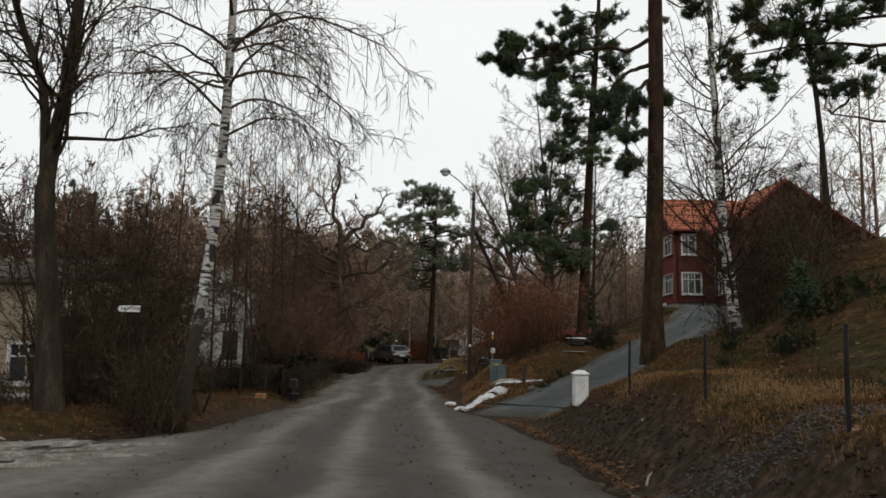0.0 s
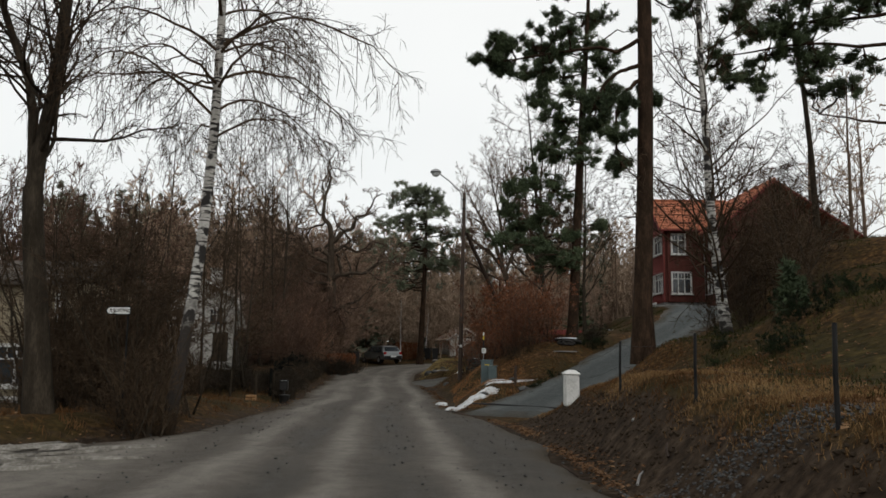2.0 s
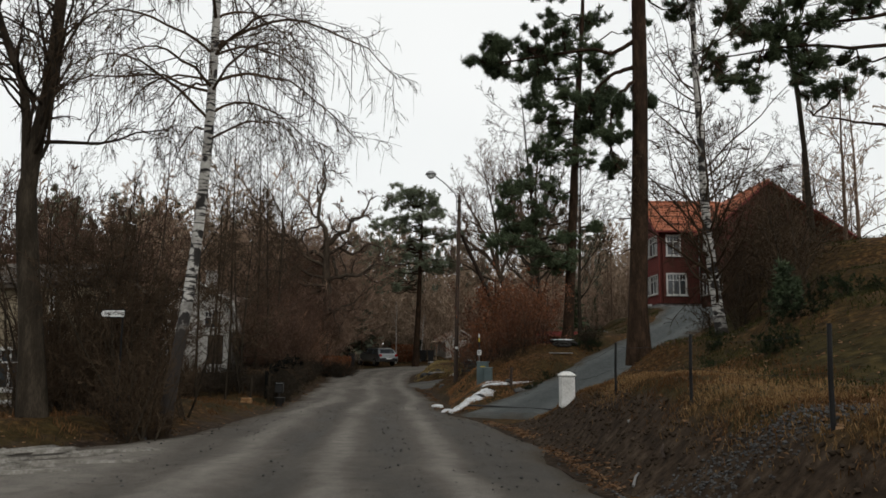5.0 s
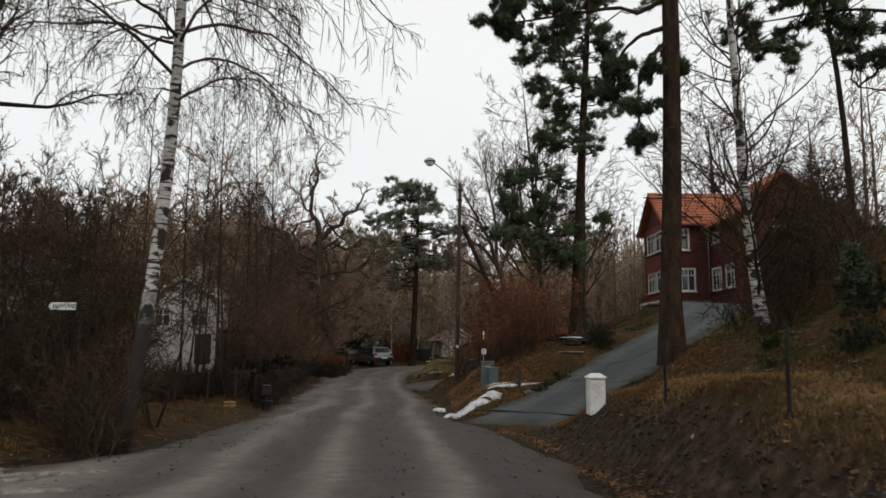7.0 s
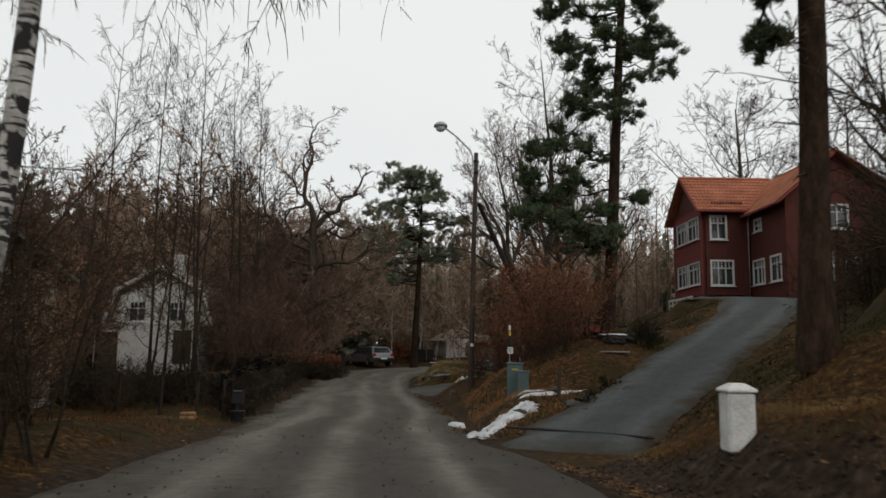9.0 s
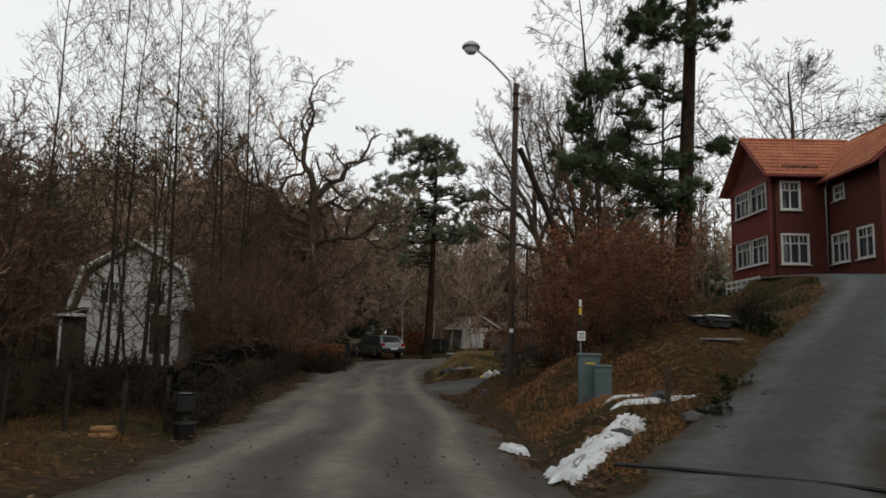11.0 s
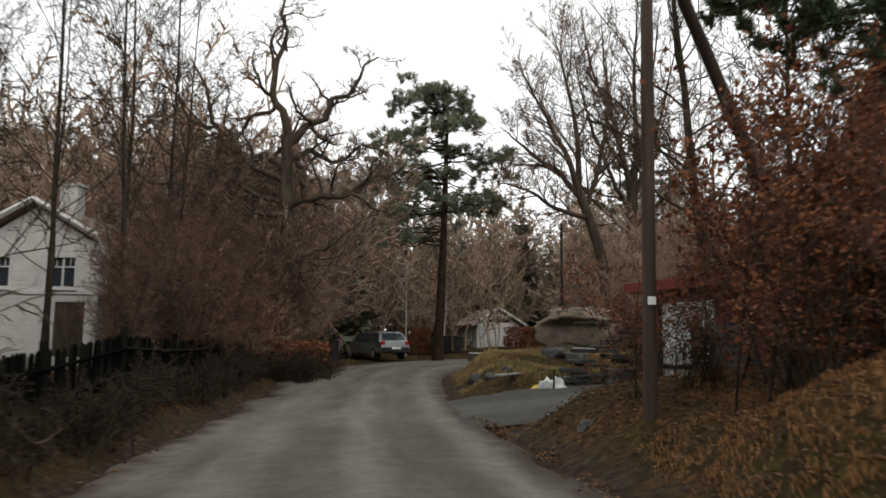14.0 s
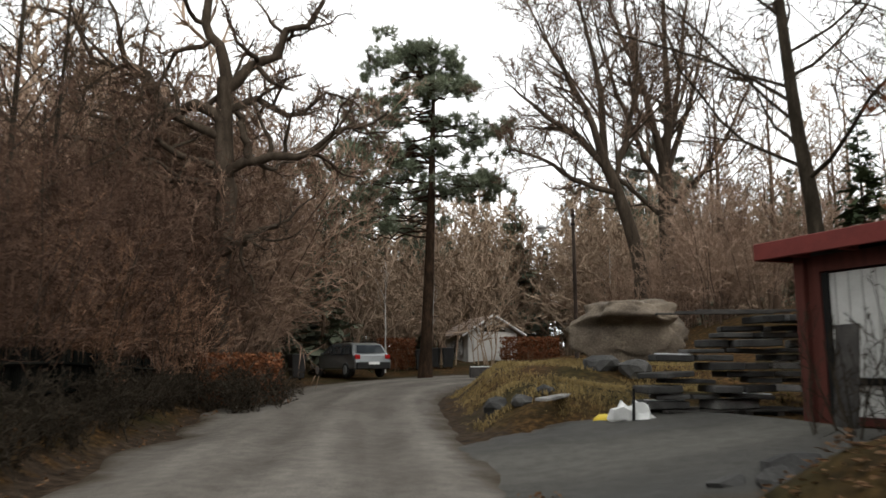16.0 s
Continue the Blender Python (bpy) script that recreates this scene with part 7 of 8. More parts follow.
part("sleeve", Geo().tube([(0, 0, 1.20), (0, 0, 1.54)], 0.022, 8), BLACK_PLASTIC, stick, "black upper sleeve")
part("band", Geo().tube([(0, 0, 1.50), (0, 0, 1.62)], 0.024, 8), YELLOW, stick, "yellow band")
part("tip", Geo().tube([(0, 0, 1.64), (0, 0, 1.74), (0, 0, 1.76)], [0.024, 0.024, 0.01], 8), WHITE_PLATE, stick, "pale reflecting tip")
part("notice", Geo().box((0.01, -0.03, 1.13), (0.135, 0.012, 0.16), bevel=0.004), WHITE_PLATE, stick)
part("notice_text", Geo().box((0.01, -0.038, 1.17), (0.10, 0.004, 0.018)).box((0.0, -0.038, 1.13), (0.08, 0.004, 0.014)).box((0.01, -0.038, 1.095), (0.09, 0.004, 0.014)), METAL_BLACK, stick)
cab2x, cab2y = 1.80, 25.08
cab2 = thing("electric_cabinet", (cab2x, cab2y, gz(cab2x, cab2y) - 0.05), "shorter grey-green electricity cabinet", "electric cabinet", "cabinets", -8)
part("body", Geo().box((0, 0, 0.30), (0.28, 0.24, 0.60), bevel=0.012), GREEN_BOX, cab2)
part("lid", Geo().box((0, 0, 0.615), (0.32, 0.28, 0.04), bevel=0.012), GREEN_BOX, cab2)
part("door_panel", Geo().box((0.0, -0.125, 0.32), (0.24, 0.01, 0.46), bevel=0.004), GREEN_BOX, cab2)


STONE_SPILL = material("crushed grey stone", [(0.022, 0.021, 0.020), (0.048, 0.046, 0.044), (0.095, 0.092, 0.088)], 20, 0.9, 0.3, 60)


def rock(seed, size, rough=0.22, sub=3, flat=0.0, undercut=0.0):
    """A worn rock: a ball pushed about by noise."""
    bm = bmesh.new()
    bmesh.ops.create_icosphere(bm, subdivisions=sub, radius=1.0)
    for v in bm.verts:
        p = v.co.normalized()
        k = 1 + rough * noise.noise(p * 1.3 + Vector((seed, 0, 0))) + rough * 0.5 * noise.noise(p * 3.1 + Vector((0, seed, 0))) + rough * 0.2 * noise.noise(p * 8 + Vector((0, 0, seed)))
        q = p * k
        if flat and q.z > flat:
            q.z = flat + (q.z - flat) * 0.35
        if undercut and q.y < 0 and q.z < 0.3:
            q.y *= 1 - undercut * min(1.0, (0.3 - q.z) / 0.25)
        v.co = Vector((q.x * size[0], q.y * size[1], q.z * size[2]))
    verts = [tuple(v.co) for v in bm.verts]
    tris = [[v.index for v in f.verts] for f in bm.faces]
    bm.free()
    return Geo().add(verts, None, tris)


MOSSY = material("lichened boulder", [(0.040, 0.032, 0.025), (0.13, 0.103, 0.077), (0.26, 0.212, 0.158)], 1.6, 0.95, 0.8, 25)
single("boulder", rock(5, (1.30, 1.1, 0.86), 0.36, 5, 0.6, 0.72), MOSSY, (3.06, 48.3, gz(3.0, 48.3) + 0.86), "large rounded glacial boulder with lichen", "boulder", smooth=True)
for k, (x, y, s) in enumerate(((1.95, 46.6, 0.40), (2.6, 46.2, 0.42), (0.9, 36.3, 0.26), (1.25, 36.7, 0.32), (0.55, 36.6, 0.20), (0.75, 35.8, 0.22), (1.5, 36.2, 0.24), (4.1, 23.8, 0.2), (2.62, 23.05, 0.20), (2.35, 23.75, 0.16), (2.95, 23.3, 0.18), (1.35, 21.9, 0.13), (0.35, 33.2, 0.16), (-0.25, 43.4, 0.22), (-0.6, 44.2, 0.26), (0.2, 43.6, 0.18))):
    single("rock", rock(20 + k, (s, s * 0.8, s * 0.6), 0.45, 2), STONE_DARK, (x, y, gz(x, y) + s * 0.15), "rough dark rock at the lane's edge", "rock", "loose rocks", smooth=False, turn=k * 50)


ROCK_WET = material("wet dark rock", [(0.010, 0.009, 0.008), (0.022, 0.020, 0.018), (0.045, 0.041, 0.037)], 3, 0.9, 0.7, 40, spec=0.08)


def snowy_boulder(seed, x, y, size, snow, label):
    """A low flat-topped boulder, with a cap of old snow on it where snow is true."""
    at = (x, y, gz(x, y) + size[2] * 0.35)
    pile = thing("boulder", at, label, "boulder", "dark boulders")
    body = rock(seed, size, 0.42, 3, 0.55)
    part("stone", body, ROCK_WET, pile)
    if snow:
        v = body.v[0]
        top = v[:, 2] > size[2] * 0.36
        keep = [f for f in body.t[0] if top[f].all()]
        lift = v + np.array([0, 0, 0.022]) + np.where(top[:, None], np.array([0, 0, 0.012]), 0)
        used = sorted({i for f in keep for i in f})
        back_to = {i: k for k, i in enumerate(used)}
        part("snow", Geo().add(lift[used], None, [[back_to[i] for i in f] for f in keep]), SNOW, pile, "thin cap of old snow", True)
    return pile


snowy_boulder(3, 4.85, 28.35, (0.50, 0.36, 0.15), True, "low dark boulder capped with old snow")
snowy_boulder(7, 4.75, 27.95, (0.30, 0.22, 0.13), False, "low dark boulder on the grassy slope")

# Stacked paving stones and blocks behind the gravel patch.
rng = np.random.default_rng(9)
stack = thing("stone_stack", (1.75, 42.4, 0.0), "stack of grey paving slabs and blocks on pallets", "stone stack")
z = gz(2.5, 42.4) + 0.10
for row in range(12):
    x = (-0.25, -0.05, -0.3, 0.1, -0.1, 0.15, 0.0, 0.5, 0.8, 1.05, 1.2, 1.55)[row]
    high = float(rng.uniform(0.075, 0.15))
    out = float(rng.normal(0, 0.10))
    while x < 2.75:
        w = float(rng.uniform(0.35, 0.95))
        deep = float(rng.uniform(0.45, 0.85))
        if rng.random() < (0.55 if row < 2 and x > 1.2 else 0.88):
            lean_ = Matrix.Rotation(float(rng.normal(0, 0.02)), 3, "Y") @ Matrix.Rotation(float(rng.normal(0, 0.14)), 3, "Z")
            g = Geo().box((x + w / 2, out + float(rng.normal(0, 0.07)), z + high / 2), (w - float(rng.uniform(0.01, 0.10)), deep, high * float(rng.uniform(0.75, 0.98))), lean_, 0.014)
            part("block", g, STONE_DARK if rng.random() < 0.90 else STONE, stack)
            if rng.random() < 0.13:
                part("snow", Geo().box((x + w / 2, out - deep * 0.30, z + high + 0.008), (w * 0.85, 0.22, 0.022), lean_, 0.009), SNOW, stack, "thin snow on a slab")
        x += w
    z += high + 0.012
for k in range(3):
    part("batten", Geo().box((1.0 + k * 0.35, -0.2 + 0.1 * k, z + 0.02 + 0.03 * k), (1.9, 0.10, 0.03), turn_z(3 * k - 4), 0.004), DARK_BOARD, stack, "dark batten laid over the slabs")
for k in range(2):
    pal = thing("pallet", (2.35 + k * 1.25, 42.4, gz(2.5, 42.4) - 0.03), "weathered wooden pallet under the slabs", "pallet", "pallets")
    for j in range(5):
        part("board", Geo().box((0, -0.45 + j * 0.225, 0.115), (1.15, 0.12, 0.022)), DARK_BOARD, pal)
    for j in (-0.5, 0, 0.5):
        part("bearer", Geo().box((j, 0, 0.05), (0.1, 1.0, 0.1)), DARK_BOARD, pal)
tarp = thing("tarpaulin", (1.15, 41.6, gz(1.15, 41.6)), "crumpled white plastic sheet on the gravel", "plastic sheet")
for k, (x, turn) in enumerate(((-0.14, 20), (0.16, -25))):
    sheet = rock(31 + k, (0.20, 0.13, 0.24), 0.75, 2)
    sheet.v[0] = sheet.v[0] * np.array([1, 1, 1]) @ turn_z(turn).T + np.array([x, 0, 0.10])
    part("sheet", sheet, WHITE_PLATE, tarp)
part("stake", Geo().tube([(0.0, -0.1, -0.1), (0.03, -0.08, 0.55)], 0.022, 6), METAL_BLACK, tarp, "black stake through the sheet")
plank = thing("plank", (0.35, 43.0, gz(0.35, 43.0) + 0.03), "pale weathered plank lying on the ground", "plank")
part("board", Geo().box((0, 0, 0.03), (2.6, 0.20, 0.05), turn_z(66), 0.008), STONE, plank)
bag = single("bag", rock(37, (0.2, 0.14, 0.1), 0.3, 2), YELLOW, (0.85, 42.0, gz(0.85, 42.0) + 0.06), "small yellow sack by the stones", "sack", smooth=True)
crate = thing("planter", (-0.1, 52.5, gz(-0.1, 52.5)), "low dark planter with snow on its rim", "planter")
part("box", Geo().box((0, 0, 0.14), (0.8, 0.4, 0.30), bevel=0.015), DARK_BOARD, crate)
part("snow", Geo().box((0, 0, 0.305), (0.74, 0.34, 0.03), bevel=0.01), SNOW, crate)

# A dark board leans on the shed's door, with bare stems before it.
leaner = thing("board", (2.93, 38.85, gz(2.93, 38.85)), "dark weathered board leaning on the shed door", "board")
part("panel", Geo().box((0.02, 0, 0.64), (0.03, 0.50, 1.30), Matrix.Rotation(0.09, 3, "Y"), 0.006), DARK_BOARD, leaner)
for k, (x, y, h) in enumerate(((2.72, 38.5, 2.0), (2.7, 38.2, 1.8), (2.62, 37.95, 2.1))):
    w, g, _ = bush(np.random.default_rng(190 + k), h, 5, 0.14, (5, 4, 0), 0.004, 0.03, 0.016, 0.4, 0.16)
    plant("hazel_bush", rooted(x, y), "dark bare hazel stems before the shed door", "bush", "hazel stems", [("stem", w, BARK_DARK), ("thicket", g, BARK_DARK)])

# The slatted screen that runs on from the shed.
screen = thing("slatted_fence", (3.25, 37.6, gz(3.3, 36.5) - 0.05), "dark slatted wooden fence beside the red shed", "fence")
for k in range(4):
    part("post", Geo().box((0.06, -0.05 - k * 0.95, 0.75), (0.09, 0.09, 1.6), bevel=0.008), DARK_BOARD, screen)
for k in range(11):
    for j in range(3):
        part("slat", Geo().box((-0.005, -0.52 - j * 0.95, 0.16 + k * 0.125), (0.025, 0.93, 0.085), bevel=0.004), DARK_BOARD, screen)

# Garden side: netting fence, gate posts, letterbox and tub.
paling = thing("paling_fence", (-6.2, 26.0, 0.0), "dark green-black paling fence along the garden", "fence")
run = [(-5.75, 26.2), (-6.2, 29.0), (-6.5, 32.0), (-6.75, 35.0), (-6.95, 38.0), (-7.2, 41.0), (-7.5, 44.0), (-7.8, 47.0)]
PALING = material("dark stained palings", [(0.004, 0.0042, 0.0036), (0.008, 0.0082, 0.007), (0.014, 0.0138, 0.0115)], 2, 0.98, 0.3, 60, (1, 1, 0.3), vary=0.5, spec=0.0)
rng = np.random.default_rng(91)
pale_mesh = Geo().prism([(-0.045, 0.0), (0.045, 0.0), (0.045, 0.74), (0.0, 0.79), (-0.045, 0.74)], "y", -0.011, 0.011).mesh("pale", PALING)
for a, b in zip(run[:-1], run[1:]):
    za, zb = gz(*a), gz(*b)
    part("post", Geo().box((a[0] + 6.2, a[1] - 26, za + 0.4), (0.09, 0.09, 1.1), bevel=0.008), PALING, paling)
    for h in (0.20, 0.60):
        o = np.array([(a[0] + 6.25, a[1] - 26, za + h), (b[0] + 6.25, b[1] - 26, zb + h)])
        part("rail", Geo().tube(o, 0.03, 4), PALING, paling)
    head = math.degrees(math.atan2(b[1] - a[1], b[0] - a[0]))
    for k in range(27):
        s = (k + 0.5) / 27
        ob = part("pale", pale_mesh, None, paling)
        ob.matrix_basis = pose(a[0] + (b[0] - a[0]) * s + 6.19, a[1] + (b[1] - a[1]) * s - 26, za + (zb - za) * s + 0.03 + float(rng.normal(0, 0.012)), float(rng.normal(0, 1.2)), 0, head)

yard = thing("post_fence", (-7.5, 24.0, gz(-7.5, 24.0)), "row of old wooden fence posts at the garden", "fence")
for k, (x, y) in enumerate(((-7.5, 24.0), (-6.55, 24.0), (-5.85, 24.4), (-8.6, 23.7), (-5.45, 25.2))):
    z = gz(x, y) - gz(-7.5, 24.0)
    part("post", Geo().tube([(x + 7.5, y - 24, z - 0.2), (x + 7.52, y - 24, z + 1.0 - 0.08 * (k % 3))], [0.045, 0.038], 8), BARK_DARK, yard)
for z in (0.8, 0.4):
    part("wire", Geo().tube([(-1.1, -0.3, z), (0, 0, z), (0.95, 0, z - 0.05), (1.65, 0.4, z - 0.05), (2.05, 1.2, z - 0.06)], 0.0025, 4), METAL_BLACK, yard)
letter = thing("letterbox", (-5.04, 24.95, gz(-5.04, 24.95)), "black letterbox with a pale lid edge on a post", "letterbox")
part("post", Geo().box((0, 0, 0.15), (0.06, 0.06, 0.60), bevel=0.006), DARK_BOARD, letter)
part("box", Geo().box((0, 0, 0.56), (0.26, 0.20, 0.30), bevel=0.02), BLACK_PLASTIC, letter)
part("lid", Geo().box((0, -0.01, 0.72), (0.29, 0.24, 0.025), turn_z(0), 0.01), BLUE_TUB, letter, "dark lid")
part("lid_edge", Geo().box((0.03, -0.133, 0.722), (0.20, 0.006, 0.014)), METAL_GREY, letter, "thin pale strip along the lid's front edge")
tub = thing("tub", (-4.97, 24.70, gz(-4.97, 24.70)), "brown-black plastic tub standing at the lane", "tub")
rimp = [(0, 0, 0.0), (0, 0, 0.02), (0, 0, 0.25), (0, 0, 0.275), (0, 0, 0.26), (0, 0, 0.06)]
part("bowl", Geo().tube(rimp, [0.13, 0.14, 0.18, 0.195, 0.172, 0.13], 16), BLACK_PLASTIC, tub, smooth=True)
part("earth", Geo().tube([(0, 0, 0.19), (0, 0, 0.23)], [0.165, 0.155], 14), SOIL, tub)
steps = thing("board_stack", (-8.9, 21.2, gz(-8.9, 21.2)), "low stack of weathered boards in the garden", "boards")
for k in range(4):
    part("board", Geo().box((0, 0, 0.05 + k * 0.17), (0.55, 0.35, 0.05), bevel=0.006), STONE if k % 2 else WOOD_POLE, steps)

FRESH_WOOD = material("fresh split wood", [(0.13, 0.066, 0.026), (0.22, 0.118, 0.048), (0.30, 0.175, 0.080)], 5, 0.8, 0.3, 30)
logs = thing("firewood_pile", (-5.75, 23.5, gz(-5.75, 23.5)), "small pile of split orange firewood by the garden fence", "firewood")
for k in range(2):
    for j in range(3 - k):
        part("log", Geo().tube([(-0.15 + 0.012 * j, -0.1 + 0.1 * j + 0.05 * k, 0.045 + 0.085 * k), (0.16 - 0.01 * k, -0.09 + 0.1 * j + 0.05 * k, 0.05 + 0.085 * k)], 0.046, 7), FRESH_WOOD, logs)

# Bins and a red-leaved hedge at the bend.
hedge = thing("hedge", (-6.5, 49.6, gz(-6.5, 49.6)), "clipped hedge with withered orange-brown leaves", "hedge")
rng = np.random.default_rng(77)
pts = rng.uniform((-1.05, -0.35, 0.1), (1.05, 0.35, 1.32), (3400, 3))
lf = Geo()
leaves(lf, rng, pts, 0.10)
part("foliage", lf, LEAF_RED, hedge)
g = Geo()
for k in range(6):
    trunks, shoot, _ = bush(np.random.default_rng(78 + k), 1.0, 4, 0.16, (5, 4, 0), 0.006)
    for shoot in (trunks, shoot):
        g.q += [f + g.n for f in shoot.q]
        g.t += [f + g.n for f in shoot.t]
        g.v += [v + np.array([-0.95 + 0.38 * k, 0, 0]) for v in shoot.v]
        g.n += shoot.n
part("thicket", g, TWIG_RED, hedge)
copy_thing(hedge, pose(-3.0, 68.4, gz(-3.0, 68.4), 0, 0, 8) @ Matrix.Diagonal((0.9, 1.0, 1.2, 1)))
copy_thing(hedge, pose(4.2, 71.6, gz(4.2, 71.6), 0, 0, -6) @ Matrix.Diagonal((1.5, 1.0, 1.0, 1)))
bins = thing("wheelie_bin", (-6.7, 60.5, gz(-6.7, 60.5)), "dark wheeled bin at the roadside", "bin", "bins", 25)
part("body", Geo().add([(-0.22, -0.25, 0.08), (0.22, -0.25, 0.08), (0.22, 0.25, 0.08), (-0.22, 0.25, 0.08), (-0.28, -0.33, 0.95), (0.28, -0.33, 0.95), (0.28, 0.33, 0.95), (-0.28, 0.33, 0.95)],
                      [(3, 2, 1, 0), (4, 5, 6, 7), (0, 1, 5, 4), (1, 2, 6, 5), (2, 3, 7, 6), (3, 0, 4, 7)]), BLACK_PLASTIC, bins)
part("lid", Geo().box((0, 0, 0.98), (0.6, 0.72, 0.06), bevel=0.02), BLACK_PLASTIC, bins)
for s in (-0.2, 0.2):
    part("wheel", Geo().tube([(s - 0.03, 0.27, 0.1), (s + 0.03, 0.27, 0.1)], 0.1, 12), TYRE, bins)
for x, y, turn in ((-1.75, 68.0, 5), (-1.1, 68.1, -8), (-0.45, 68.0, 3)):
    copy_thing(bins, pose(x, y, gz(x, y), 0, 0, turn))


# The parked car.
def parked_car(x, y, turn):
    car = thing("car", (x, y, gz(x, y)), "silver estate car parked at the bend, seen from behind", "car", turn=turn)
    # Local: the car points along +y; half length 2.2, half width 0.88.
    outline = [(-2.18, 0.35), (-2.22, 0.62), (-2.12, 0.92), (-1.98, 1.0), (-1.72, 1.38), (-1.3, 1.47), (0.1, 1.46), (0.55, 1.36), (1.15, 1.0), (1.95, 0.86), (2.2, 0.66), (2.2, 0.35)]
    n = len(outline)
    v, q, t = [], [], []
    # Sections across the car: the lower body at full width, the cabin drawn in.
    for s, draw in ((-1, 1.0), (-0.86, 1.0), (0.86, 1.0), (1, 1.0)):
        for yy, zz in outline:
            w = 0.88 - (0.20 * max(0, (zz - 0.95) / 0.5))
            edge = 0.0 if abs(s) < 1 else 0.05
            v.append((math.copysign(w - (0.06 if abs(s) < 1 else 0.0), s), yy * (1 - edge * 0.5), zz - (edge * 0.6 if zz > 0.9 else 0.0) + (edge if zz < 0.4 else 0.0)))
    for k in range(3):
        for i in range(n):
            j = (i + 1) % n
            q.append((k * n + i, k * n + j, (k + 1) * n + j, (k + 1) * n + i))
    for base, flip in ((0, False), (3 * n, True)):
        for i in range(1, n - 1):
            f = (base, base + i, base + i + 1)
            t.append(f[::-1] if flip else f)
    part("body", Geo().add(v, q, t), SILVER, car, "silver painted body")
    for s in (-1, 1):
        for a, b, c_, d in ((-1.72, -1.05, -1.72, -1.0), (-0.95, 0.0, -0.95, 0.0), (0.08, 0.95, 0.08, 0.5)):
            x0, x1 = s * 0.885, s * 0.745
            part("side_window", Geo().add([(x0, a, 0.97), (x0, b, 0.97), (x1, d, 1.36), (x1, c_ + (0.15 if a < -1.5 else 0), 1.36)], [(0, 1, 2, 3), (3, 2, 1, 0)]), GLASS, car, "dark side window")
    part("rear_window", Geo().add([(-0.68, -2.02, 1.02), (0.68, -2.02, 1.02), (0.58, -1.77, 1.36), (-0.58, -1.77, 1.36)], [(0, 1, 2, 3), (3, 2, 1, 0)]), GLASS, car, "dark rear window")
    part("windscreen", Geo().add([(-0.70, 1.16, 1.02), (0.70, 1.16, 1.02), (0.58, 0.60, 1.37), (-0.58, 0.60, 1.37)], [(0, 1, 2, 3), (3, 2, 1, 0)]), GLASS, car)
    part("rear_bumper", Geo().box((0, -2.2, 0.5), (1.62, 0.14, 0.30), bevel=0.04), BLACK_PLASTIC, car, "black bumper")
    part("front_bumper", Geo().box((0, 2.18, 0.5), (1.62, 0.14, 0.30), bevel=0.04), BLACK_PLASTIC, car)
    part("number_plate", Geo().box((0, -2.285, 0.60), (0.52, 0.012, 0.11)), WHITE_PLATE, car)
    for s in (-1, 1):
        part("tail_light", Geo().box((s * 0.72, -2.13, 0.86), (0.24, 0.10, 0.20), bevel=0.02), RED_LENS, car)
        part("headlight", Geo().box((s * 0.66, 2.08, 0.74), (0.30, 0.10, 0.12), bevel=0.02), LAMP_GLASS, car)
        part("wing_mirror", Geo().box((s * 0.96, 0.75, 1.0), (0.16, 0.08, 0.11), bevel=0.02), BLACK_PLASTIC, car)
        part("roof_rail", Geo().tube([(s * 0.58, -1.5, 1.48), (s * 0.58, -1.4, 1.53), (s * 0.58, 0.0, 1.53), (s * 0.58, 0.15, 1.48)], 0.018, 6), METAL_BLACK, car)
        for yy in (-1.35, 1.38):
            wheel = part("wheel", Geo().tube([(s * 0.70, yy, 0.31), (s * 0.72, yy, 0.31), (s * 0.88, yy, 0.31), (s * 0.90, yy, 0.31)], [0.27, 0.31, 0.31, 0.27], 20), TYRE, car, smooth=False)
            part("rim", Geo().tube([(s * 0.89, yy, 0.31), (s * 0.912, yy, 0.31)], [0.2, 0.18], 16), METAL_GREY, wheel)
    return car


parked_car(-5.0, 64.6, 32)


# Pale birch saplings behind the car.
sapling = []
for k, (x, y, h, lean) in enumerate(((-3.5, 67.2, 5.4, 0.01), (-1.35, 68.2, 4.2, 0.06), (8.9, 72.0, 6.0, 0.0))):
    a, b = bare_tree(np.random.default_rng(400 + k), h, 0.055, 9, (0.5, 0.98), 0.25, 35, 0.1, (4, 3, 0), 0.0, 0.1, (lean, 0), None, 0.008)
    plant("birch_sapling", rooted(x, y), "thin pale birch sapling at the bend", "birch sapling", "saplings", [("trunk", a, BARK_BIRCH_YOUNG), ("crown", b, TWIG_HAZED)])


